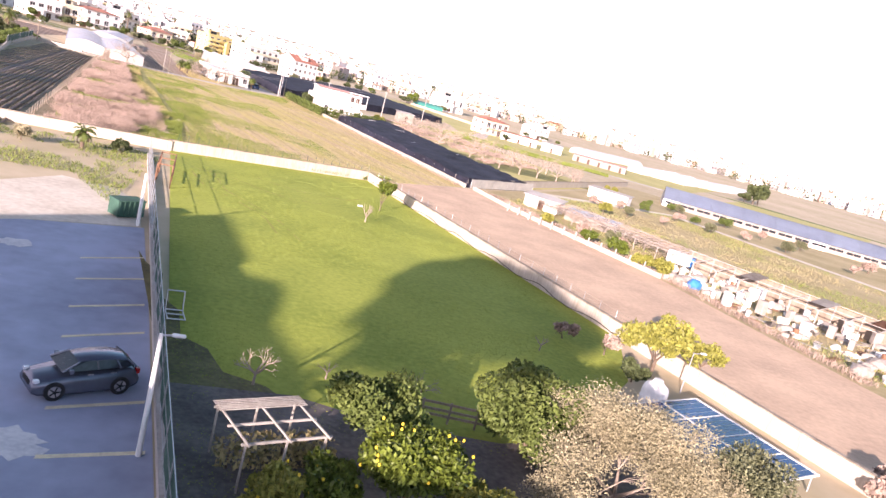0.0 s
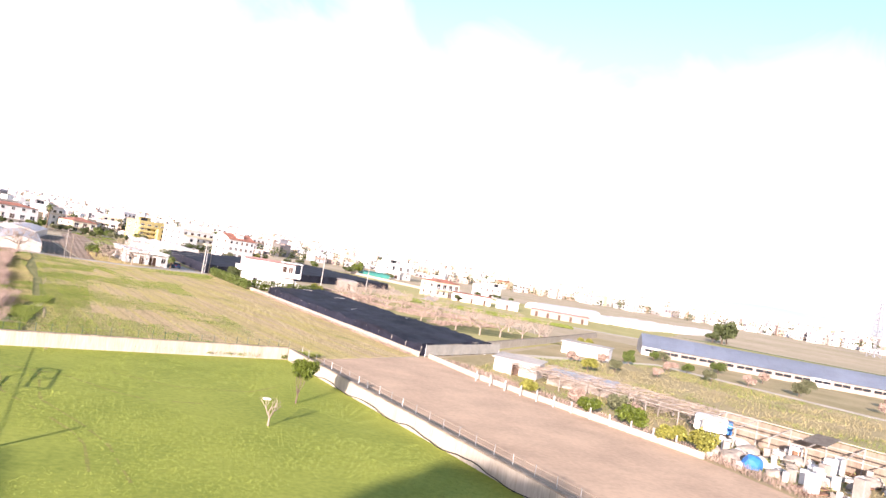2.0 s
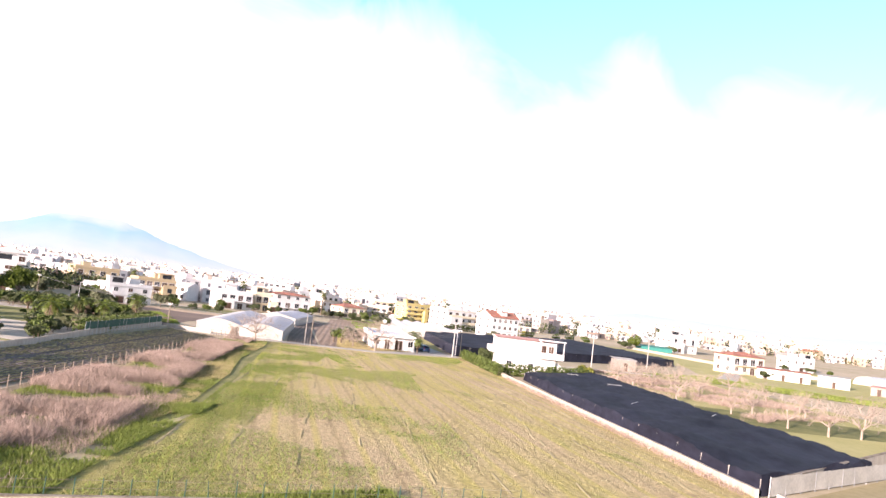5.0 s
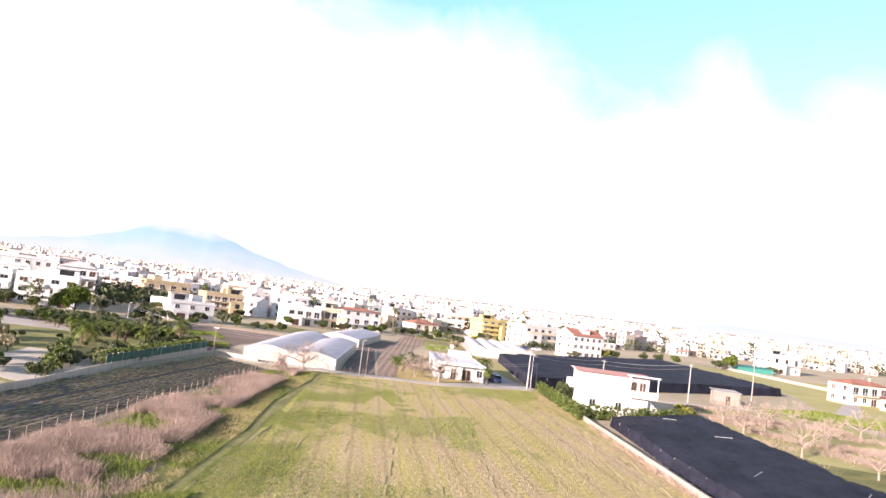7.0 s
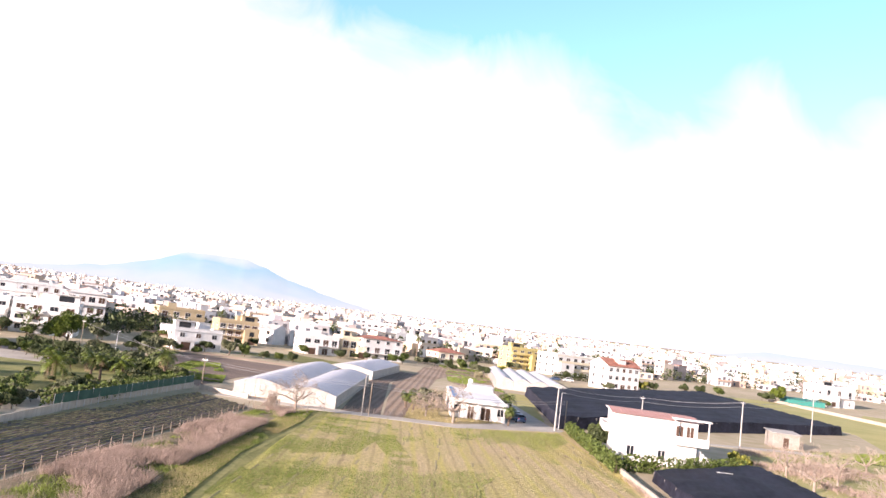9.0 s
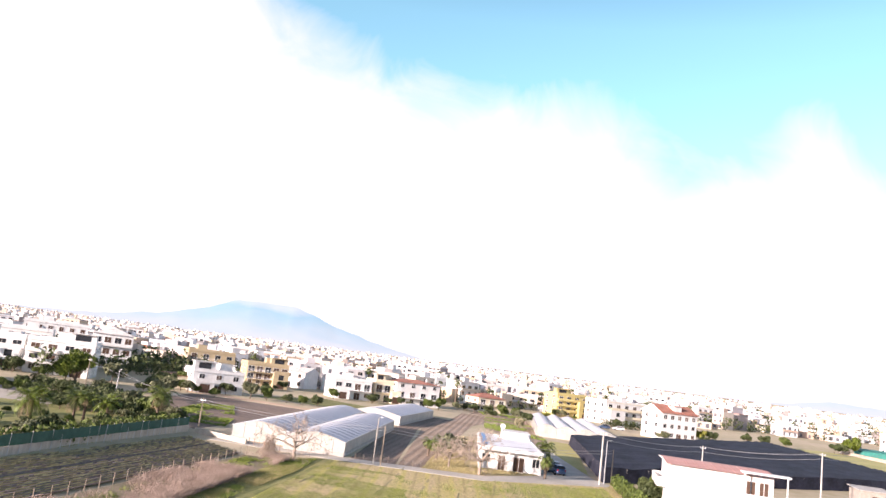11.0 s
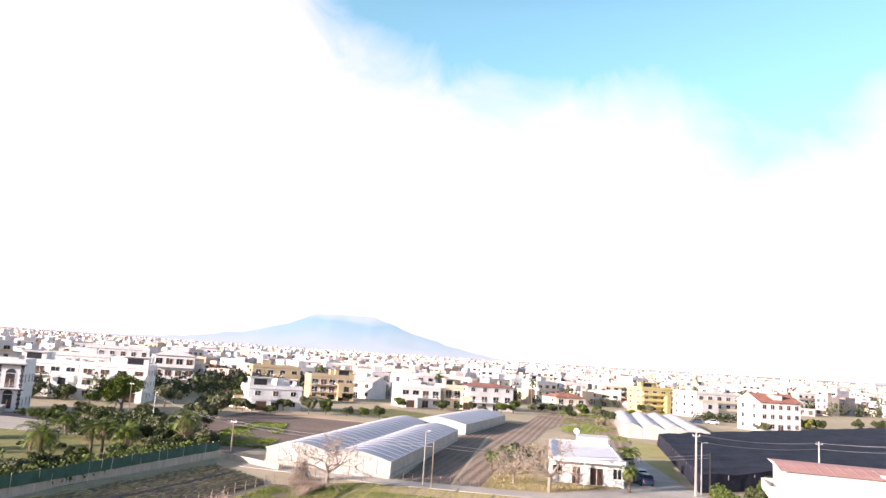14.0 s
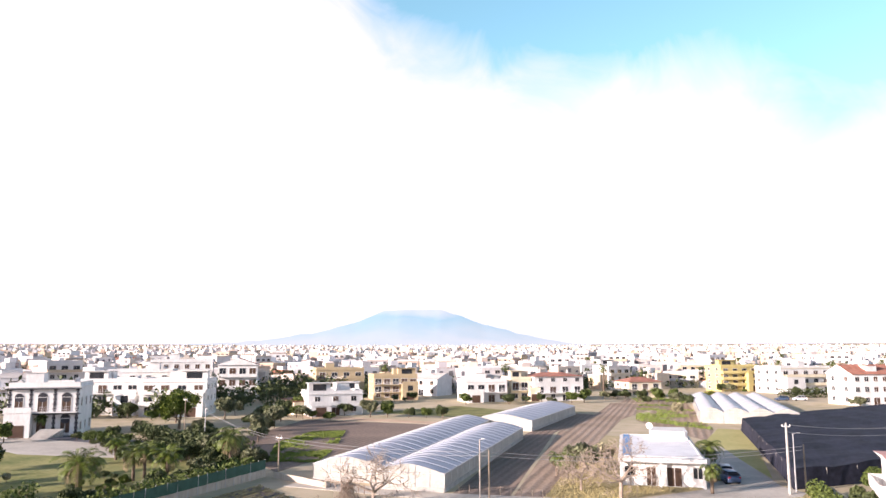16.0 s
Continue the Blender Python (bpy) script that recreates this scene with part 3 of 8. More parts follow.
def palm_tree(name, label, seed, trunk, frond, n=26, droop=1.0, at=None, mat=None, group="", thick=0.2):
    rs = np.random.default_rng(seed)
    ob = holder(name, label, "palm tree", at or Matrix(), group)
    bm = bmesh.new()
    z, r = -0.2, thick * 1.25
    lean = rs.normal(size=2) * 0.02
    while z < trunk:
        z2 = min(z + 0.3, trunk)
        tube(bm, (lean[0] * z, lean[1] * z, z), (lean[0] * z2, lean[1] * z2, z2), r, r * 1.12, 8)
        r = max(thick * 0.75, r * 0.985)
        z = z2
        if z2 >= trunk:
            break
    part("trunk", bm, M_BARK, ob)
    green, dry = [], []
    for k in range(n):
        w = k * 2.399 + rs.uniform(-0.15, 0.15)
        up = 1.25 - 1.9 * (k / n) + rs.uniform(-0.1, 0.1)
        dirv = np.array([math.cos(w), math.sin(w)])
        side = np.array([-math.sin(w), math.cos(w), 0.0])
        L = frond * rs.uniform(0.8, 1.1)
        p = np.array([0.0, 0.0, trunk])
        ang = up
        out = dry if k > n * 0.86 else green
        for s in range(11):
            q = p + L / 11 * np.array([dirv[0] * math.cos(ang), dirv[1] * math.cos(ang), math.sin(ang)])
            out.append([p + side * 0.025, q + side * 0.02, q - side * 0.02, p - side * 0.025])
            ll = L * 0.30 * math.sin(math.pi * (0.12 + 0.86 * s / 11))
            fwd = (q - p) / np.linalg.norm(q - p)
            for sg in (-1, 1):
                for off in (0.0, 0.5):
                    b0 = p + (q - p) * off
                    tip = b0 + side * sg * ll * 0.85 + fwd * ll * 0.55 + np.array([0, 0, -ll * 0.35 + rs.uniform(-0.05, 0.05)])
                    mid = (b0 + tip) / 2
                    out.append([b0, mid + fwd * 0.05, tip, mid - fwd * 0.05])
            p = q
            ang -= droop * (0.10 + 0.018 * s)
    part("crown", quads("crown", np.array(green), mat or M_PALM), None, ob)
    if dry:
        part("dead_skirt", quads("dead_skirt", np.array(dry), M_PALMDRY), None, ob, "withered brown hanging fronds")
    return ob


def hedge(name, label, a, b, width, height, seed, mat=None, size=0.22, dense=90):
    rs = np.random.default_rng(seed)
    L = math.hypot(b[0] - a[0], b[1] - a[1])
    ob = holder(name, label, "hedge", Matrix.Translation((*a, 0)) @ Matrix.Rotation(math.atan2(b[1] - a[1], b[0] - a[0]), 4, "Z"))
    cl = []
    k = max(4, int(L / (width * 0.45)))
    for i in range(k):
        for zz in (0.35, 0.72):
            cl.append((L * (i + 0.5) / k + rs.uniform(-0.1, 0.1), rs.uniform(-0.12, 0.12) * width, height * zz + rs.uniform(-0.1, 0.1), width * rs.uniform(0.5, 0.62), height * 0.34 / (width * 0.5)))
    part("foliage", quads("foliage", leaf_cloud(cl, int(dense * L * max(1, height / 2)), size, rs, shell=0.7), mat or M_HEDGE), None, ob)
    bm = bmesh.new()
    for i in range(k):
        x = L * (i + 0.5) / k
        tube(bm, (x, 0, -0.1), (x, 0, height * 0.75), 0.05, 0.03, 5)
    part("stem_row", bm, M_BARK, ob)
    return ob


def scatter(name, label, category, poly, n, hgt, width, mat, seed, lean=0.35, keep=None, z=0.02):
    """Upright blades over a patch of ground."""
    rs = np.random.default_rng(seed)
    p = np.array(poly, float)
    lo, hi = p.min(0), p.max(0)
    pts = []
    tot = 0
    while tot < n:
        q = lo + (hi - lo) * rs.random((n * 2, 2))
        ins = np.zeros(len(q), bool)
        for (x0, y0), (x1, y1) in zip(p, np.roll(p, -1, 0)):
            c = ((y0 > q[:, 1]) != (y1 > q[:, 1]))
            xi = (x1 - x0) * (q[:, 1] - y0) / (y1 - y0 + 1e-12) + x0
            ins ^= c & (q[:, 0] < xi)
        q = q[ins]
        if keep is not None:
            q = q[keep(q, rs)]
        pts.append(q)
        tot += len(q)
        if len(pts) > 30:
            break
    q = np.concatenate(pts)[:n]
    m = len(q)
    h = hgt * rs.uniform(0.5, 1.3, m)
    w = rs.uniform(0, 2 * math.pi, m)
    side = np.stack([np.cos(w), np.sin(w), np.zeros(m)], 1) * (width * rs.uniform(0.6, 1.4, m))[:, None]
    b = np.concatenate([q, np.full((m, 1), z)], 1)
    tip = b + np.concatenate([rs.normal(size=(m, 2)) * lean * h[:, None], h[:, None]], 1)
    mid = (b + tip) / 2 + side * 0.2
    arr = np.stack([b - side / 2, mid + side * 0.55, tip, mid - side * 0.55], 1)
    return tagged(new(name, quads(name, arr, mat)), label, category, kind="stuff")


def patchy(scale, lo, seed):
    def keep(q, rs):
        v = np.array([noise.noise(Vector((x * scale + seed, y * scale, seed * 1.7))) for x, y in q])
        v += np.array([0.45 * noise.noise(Vector((x * scale * 5, y * scale * 5, seed))) for x, y in q]) + rs.normal(size=len(q)) * 0.11
        return v > lo
    return keep
# ---------------------------------------------------------------- ground
bm = bmesh.new()
prev = None
for r in [0, 150, 330, 450, 600, 800, 1050, 1400, 1900, 2600, 3400, 4600]:
    if r == 0:
        cur = [bm.verts.new((-10, 60, 0))]
    else:
        cur = []
        for k in range(48):
            x, y = -10 + r * math.sin(k * math.pi / 24), 60 + r * math.cos(k * math.pi / 24)
            cur.append(bm.verts.new((x, y, rise(x, y))))
    if prev:
        for k in range(48):
            j = (k + 1) % 48
            bm.faces.new((prev[0], cur[j], cur[k]) if len(prev) == 1 else (prev[k], prev[j], cur[j], cur[k]))
    prev = cur
bmesh.ops.recalc_face_normals(bm, faces=bm.faces)
thing("ground", bm, M_LAND, "dry open farmland running to the horizon", "ground", kind="structure")


def patch(name, pts, mat, label, cat, z=0.02):
    return thing(name, slab(pts, -0.25, z), mat, label, cat, kind="structure")


FIELD = [(-24.6, -3.3), (-1.5, 6.7), (3.62, 10.42), (16.8, 22), (2.9, 94.5), (-4.7, 136.5), (-21.57, 116.3), (-42.51, 112.5), (-25.96, 29.78)]
LAWN = [(-1.5, 6.2), (-24.7, -3.6), (-19.23, -68.52), (-17.1, -88.7), (-6, -88), (-3.5, -60), (5.0, -51), (8.8, -43)]
patch("lawn", LAWN, M_LAWN, "mown green lawn behind a boundary wall", "lawn", 0.03)
# Path ground under the trees: shade is put into its dark colour.
patch("garden_path", [(-20.21, -58.57), (-17.08, -87.7), (6.32, -85.8), (3.86, -71), (1.39, -60.79), (-1.42, -59.26), (-6.62, -60.47), (-11.99, -59.77), (-15.24, -58.38)], M_DARKEARTH, "trodden earth and paving with tree shade in its colour", "path", 0.036)
# Bare earth margin; its colour is darkened to deepen the shade there.
patch("bare_margin", [(-23.18, -41.87), (-20.18, -59.18), (-15.42, -59.08), (-16.32, -57.84), (-18.05, -56.98), (-18.77, -54.8), (-19.97, -53.72), (-20.27, -50.61), (-21.24, -49.02), (-21.51, -45.42), (-22.55, -43.86)], M_MARGIN, "bare earth along the car park fence, darkened for shade", "ground", 0.035)
patch("parking_lot", [(-23.5, -36.6), (-21.5, -52), (-19.7, -67), (-17, -88), (-49, -87), (-49, -56), (-32, -40.5)], M_ASPHALT, "worn grey asphalt of a car park", "car park", 0.02)
patch("sand_yard", [(-23.7, -36.4), (-29.5, -39.2), (-49, -55.5), (-52, -42), (-34, -32), (-30.6, -25.8), (-26.8, -26.6), (-24.8, -29.5)], M_SAND, "pale sandy yard beside the car park", "yard", 0.024)
patch("scrub_yard", [(-25.6, -4.5), (-24.0, -35), (-26, -27.5), (-31, -26.8), (-36, -33.5), (-53, -43), (-60, -9)], M_LAND, "rough green and brown scrub ground", "yard", 0.012)
patch("earth_plot", [(-1.2, 6.4), (9, -43), (13.3, -63), (33.35, -66.33), (29.8, -44.47), (27.41, -18.44), (18.15, 22.18), (3.62, 10.42)], M_DIRT, "bare reddish earth plot with tyre marks", "field", 0.02)
patch("mown_field", FIELD, M_FIELD, "mown yellowish field with worn rows", "field", 0.02)
patch("field_verge", [(-28.06, -3.75), (-25.96, 29.78), (-42.51, 112.5), (-47.25, 106.9), (-32.87, 30.89), (-34.24, -7.69)], M_VERGE, "rough green verge along a field path", "verge", 0.014)
patch("reed_bed", [(-26.03, -2.55), (-38.53, -5.32), (-44.0, 47.94), (-49.96, 104.1), (-43.89, 106.2), (-37.54, 65.95), (-29.61, 29.26), (-26.94, 9.91)], M_REEDSOIL, "brown litter of a dry reed bed", "reed bed", 0.024)
patch("field_path", [(-27.12, 27.65), (-31.61, 54.04), (-36.23, 72.85), (-39.57, 98.82), (-42.21, 112), (-41.7, 112.1), (-39.0, 98.93), (-35.7, 72.99), (-31.0, 54.2), (-26.6, 27.81)], M_FIELDGREEN, "worn brown footpath beside the field", "path", 0.028)
patch("lane", [(-60.41, 112.2), (-42.03, 112.7), (-21.55, 116.8), (-5.9, 131.3), (-5.52, 133.9), (-8.15, 137.4), (-18.37, 173), (-21.66, 173.6), (-15.74, 131.5), (-22.43, 121), (-41.11, 116.5), (-60.46, 116.5)], M_LANE, "pale concrete farm lane and forecourt", "lane", 0.04)
patch("garden_lawn", [(-60, 58.05), (-64.9, 96.55), (-68.49, 117), (-88.67, 130.8), (-121.7, 128.1), (-118.3, 105.9), (-95.02, 74.06)], M_FIELDGREEN, "dry yellowish garden lawn between palms", "lawn", 0.016)
patch("villa_drive", [(-136.7, 121.9), (-114.5, 116.2), (-96.02, 120.5), (-95.1, 125), (-113.2, 131.2), (-137.3, 131)], M_LANE, "pale paved drive before a villa", "drive", 0.026)
patch("villa_forecourt", [(-137.3, 131.2), (-113.2, 131.4), (-109, 137.1), (-137.7, 138.2)], M_PEBBLE, "dark paved forecourt of a villa", "drive", 0.03)
patch("gravel_yard", [(-60.58, 60), (-73.48, 63.93), (-81.99, 88.98), (-69.39, 89.95), (-63.51, 84.75)], M_SAND, "pale gravel yard beside a wall", "yard", 0.028)
patch("crop_soil", [(-67.56, 119.8), (-95.71, 140.3), (-110.6, 184.6), (-69.22, 186.4), (-70.98, 142.5)], M_SOIL, "brown vegetable plot beside greenhouses", "field", 0.016)
patch("brown_strip", [(-113.7, 186.9), (-69.21, 187.8), (-67.17, 191.5), (-118.6, 194.2)], M_DIRT, "bare pinkish earth strip", "field", 0.022)
patch("green_strip", [(-107.4, 207), (-70.64, 205), (-69.55, 226.1), (-97.61, 239.3)], M_VERGE, "green meadow before the houses", "field", 0.022)
patch("dark_plot", [(-40.63, 116.7), (-34.23, 117.5), (-49.65, 181.6), (-52.83, 226), (-59.59, 228.6), (-53.89, 177.5), (-52.02, 167.9)], M_SOIL, "dark soil in rows beside the greenhouse", "field", 0.020)
patch("light_plot", [(-33.83, 117.6), (-30.78, 118.2), (-44.44, 216.2), (-43.68, 271.4), (-60.26, 272.2), (-53.8, 230), (-49.67, 184.9)], M_PLOUGH, "lighter ploughed soil with tracks", "field", 0.018)
patch("house_yard", [(-30.58, 118.2), (-22.91, 121.7), (-16.22, 131.3), (-19.81, 176.1), (-40.09, 181.6)], M_STRAW, "dry yellow grass round a low house", "yard", 0.012)
patch("allotment", [(-40.7, 214.2), (-21.22, 179.8), (-22.29, 199), (-43.34, 301.1), (-60.43, 300.4), (-58.5, 274.3), (-44.66, 271.5)], M_PLOUGH, "brown allotment beds with green rows", "field", 0.014)
patch("grass_margin", [(-16.71, 165.2), (-9.29, 142.9), (-16.21, 202.7), (-22, 203.9), (-21.48, 174.3)], M_MEADOW, "sunlit yellow grass margin", "verge", 0.022)
patch("orchard_floor", [(19.22, 94.16), (34.26, 39.09), (70.61, 79.78), (55.15, 158.3), (28.78, 147.2), (20.38, 119.8)], M_MEADOW, "dry orchard ground with green patches", "orchard", 0.014)
patch("orchard_green", [(38.56, 66.64), (66.89, 71.49), (61.23, 83.01), (31.93, 88.34), (24.77, 115.2), (20.81, 111.3), (32.47, 71.65)], M_VERGE, "green grass under bare fruit trees", "orchard", 0.018)
patch("far_green_strip", [(40.71, 156.4), (103.3, 135.2), (110.8, 149.7), (60.79, 176.1), (42.39, 162.9)], M_VERGE, "bright green crop strip", "field", 0.016)
patch("tan_field", [(63.24, 177.7), (133.7, 140.6), (243.7, 261.5), (142.8, 426.4), (73.3, 230)], M_MEADOW, "wide tan ploughed field", "field", 0.012)
patch("field_track", [(20.73, 146.1), (67.74, 167.1), (131.3, 137.4), (133.8, 141.9), (70.21, 172.4), (101.9, 254.5), (97.38, 253.3), (63.12, 170.3), (20.51, 148.5)], M_LANE, "pale farm track between fields", "track", 0.026)
patch("yellow_strip", [(73.22, 229.1), (108.6, 271.1), (84.71, 384.3), (42.14, 355.6)], M_MEADOW, "yellow grass beside the shade netting", "field", 0.018)
patch("east_meadow", [(33.35, -66.33), (29.8, -44.47), (27.41, -18.44), (18.79, 21.54), (35.17, 37.85), (70.6, 77.59), (97.5, 111.7), (152.2, 48.18), (150, -60.03)], M_STRAW, "rough straw-coloured ground behind the sheds", "field", 0.010)
patch("east_track", [(33.78, 34.28), (76.25, 54.66), (90.39, 14.38), (102.6, -23.83), (104.6, -23.62), (92.92, 15.57), (78.14, 57.72), (35.28, 39.04)], M_SAND, "pale track with grass edges", "track", 0.016)
patch("east_green", [(104.9, 95.94), (148.7, 73.85), (236, 150.3), (210.1, 200.8)], M_MEADOW, "wide straw-coloured field", "field", 0.008)
patch("green_band", [(190.1, 207.3), (210.8, 201.5), (253.4, 147.3), (248, 139.8)], M_CROP, "bright green band of crop", "field", 0.02)

# rows of worn stubble and bare soil in the mown field are low ridges of earth
bm = bmesh.new()
rs = np.random.default_rng(5)
for k in range(9):
    f = (k + 0.5) / 9
    a, b = between((-23, -4.32), (13.27, 19.81), f), between((-42.01, 111.6), (-7.58, 128.7), f)
    if f > 0.62:
        b = between((3.66, 93.27), (-6.92, 127.8), (1 - f) / 0.38)
        a = between((-23, -4.32), (14.31, 20.81), f)
    n = 40
    for i in range(n):
        if rs.random() < 0.45:
            continue
        p, q = between(a, b, i / n), between(a, b, (i + 0.96) / n)
        w = rs.uniform(0.10, 0.22)
        h = rs.uniform(0.04, 0.09)
        j = rs.normal() * 0.10
        vs = [bm.verts.new((p[0] - w + j, p[1], 0.01)), bm.verts.new((p[0] + j, p[1], h)), bm.verts.new((p[0] + w + j, p[1], 0.01)),
              bm.verts.new((q[0] - w + j, q[1], 0.01)), bm.verts.new((q[0] + j, q[1], h)), bm.verts.new((q[0] + w + j, q[1], 0.01))]
        bm.faces.new((vs[0], vs[1], vs[4], vs[3])), bm.faces.new((vs[1], vs[2], vs[5], vs[4]))
thing("field_ridges", bm, M_STRAW, "low earth ridges left by mowing", "field", kind="stuff")

# tilled plot: corrugated soil
bm = bmesh.new()
n = 20
rows, tone = [], []
for k in range(n):
    for q, h in ((0.0, 0.03), (0.28, 0.03), (0.44, 0.26), (0.86, 0.26)):
        f = (k + q) / n
        h = min(h, 0.12) if 0.44 < f < 0.52 else h
        line = []
        for i in range(41):
            g = i / 40
            le, ri = between((-54.14, -10.19), (-62.59, 110.7), g), between((-38.85, -9.7), (-50.64, 104.1), g)
            x, y = between(le, ri, f)
            x += 0.08 * noise.noise(Vector((k * 3.1, y * 0.25, 0)))
            line.append(bm.verts.new((x, y, h * (0.8 + 0.4 * noise.noise(Vector((x * 0.6, y * 0.6, 0)))))))
        rows.append(line)
        # Furrow faces take a near-black colour that stands for shade between the rows.
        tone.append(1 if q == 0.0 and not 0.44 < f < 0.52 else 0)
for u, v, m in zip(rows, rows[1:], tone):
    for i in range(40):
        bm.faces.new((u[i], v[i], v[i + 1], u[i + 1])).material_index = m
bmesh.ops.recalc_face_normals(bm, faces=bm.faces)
thing("tilled_plot", bm, (M_VINE, M_FURROW), "tilled plot in long raised rows with painted furrow shade", "field", kind="structure")
VINEROWS = [(between((-54.14, -10.19), (-38.85, -9.7), (k + 0.5) / n), between((-62.59, 110.7), (-50.64, 104.1), (k + 0.5) / n)) for k in range(n) if not 0.44 < (k + 0.5) / n < 0.52]
arr = []
rs = np.random.default_rng(8)
for a, b in VINEROWS:
    last = None
    for i in range(200):
        x, y = between(a, b, i / 199)
        p = (x + rs.normal() * 0.03, y, 0.32 + rs.uniform(0.0, 0.07))
        if last and rs.random() < 0.85:
            arr.append([[last[0], last[1], 0.24], [p[0], p[1], 0.24], list(p), list(last)])
        last = p
tagged(new("seedling_rows", quads("seedling_rows", np.array(arr), M_SEEDLING)), "thin olive plants along tilled rows", "crop", kind="stuff")


# ruts pressed into the lawn
def rut(pts, w=0.09):
    b = bmesh.new()
    rs = np.random.default_rng(int(abs(pts[0][0]) * 10))
    n = 26
    for i in range(n):
        if rs.random() < 0.12:
            continue
        f = [i / n * (len(pts) - 1), (i + 0.9) / n * (len(pts) - 1)]
        p, q = [between(pts[int(t)], pts[min(int(t) + 1, len(pts) - 1)], t - int(t)) for t in f]
        d = Vector((q[0] - p[0], q[1] - p[1])).normalized() * w * rs.uniform(0.5, 1.2)
        b.faces.new([b.verts.new((x, y, 0.036)) for x, y in ((p[0] + d.y, p[1] - d.x), (q[0] + d.y, q[1] - d.x), (q[0] - d.y, q[1] + d.x), (p[0] - d.y, p[1] + d.x))])
    return thing("lawn_rut", b, M_RUT, "shallow brown wheel rut in the grass", "rut", kind="stuff")


rut([(-21.96, -12.66), (-20.89, -17.64), (-18.14, -21.64), (-16.09, -25.21), (-15.35, -27.1), (-14.5, -32.28)])
rut([(-19.91, -11.68), (-18.67, -18.81), (-15.9, -23.54), (-14.31, -26.93), (-12.92, -32.33)])
rut([(-22.23, -10.31), (-18.44, -11.66), (-14.73, -15.54), (-12.77, -16.55), (-9.69, -16.16)], 0.1)
rut([(-16.22, -8.79), (-11.47, -11.72), (-6.39, -10.96), (-4.23, -8.19)], 0.1)

# ---------------------------------------------------------------- walls
def long_wall(name, label, pts, thick, height, mat=M_WALL, cap=True, panel=4.0):
    """A wall in bays between piers, with a coping."""
    ob = holder(name, label, "wall", Matrix(), kind="structure")
    rs = np.random.default_rng(int(abs(pts[0][0] * 7 + pts[0][1])) + 3)
    for (ax, ay), (bx, by) in zip(pts, pts[1:]):
        d = math.hypot(bx - ax, by - ay)
        m = Matrix.Translation((ax, ay, 0)) @ Matrix.Rotation(math.atan2(by - ay, bx - ax), 4, "Z")
        n = max(1, round(d / panel))
        for k in range(n):
            x0, x1 = d * k / n, d * (k + 1) / n
            b = bmesh.new()
            h = height + rs.uniform(-0.025, 0.025)
            box(b, x0 + 0.006, x1 - 0.006, -thick / 2, thick / 2, -0.2, h)
            part("wall_bay", b, mat, ob, at=m)
        if cap:
            b = bmesh.new()
            box(b, 0, d, -thick / 2 - 0.04, thick / 2 + 0.04, height + 0.028, height + 0.09)
            part("coping", b, M_STAIN, ob, at=m)
    return ob


long_wall("garden_wall", "weathered cream concrete wall between lawn and field", [(-25.0, -3.6), (-1.5, 6.6)], 0.25, 1.1)
long_wall("garden_wall_east", "pale concrete wall between lawn and earth plot", [(-1.3, 6.3), (8.9, -43), (13.3, -64.5)], 0.28, 1.05)
long_wall("yard_wall", "pale low wall closing the sandy yard", [(-24.65, -3.65), (-58.53, -10.27)], 0.25, 1.0)
long_wall("field_wall", "low pale wall along the mown field", [(16.8, 21.8), (2.9, 94.5), (-4.5, 137)], 0.25, 0.65, cap=False)
long_wall("plot_wall", "low concrete wall along the earth plot", [(18.19, 21.59), (19.71, 9.15), (27.62, -18.44)], 0.25, 0.55, cap=False)
long_wall("shed_yard_wall", "long pale wall behind the sheds", [(19.43, 23.86), (67.8, 78.44), (98.7, 114.4)], 0.25, 1.3)
long_wall("orchard_wall", "low wall beside the far fields", [(86.5, 388.1), (109.6, 271.1), (139.5, 257.4)], 0.3, 1.2, panel=8)
long_wall("garden_boundary_wall", "white stained retaining wall beside tilled rows", [(-53, -10), (-57.8, 57), (-64.4, 90), (-66.6, 116.5)], 0.25, 0.95, cap=False)
long_wall("low_lane_wall", "low concrete wall beside the vegetable plot", [(-65.38, 116.6), (-55.06, 113.3)], 0.22, 0.7, cap=False, panel=2.2)
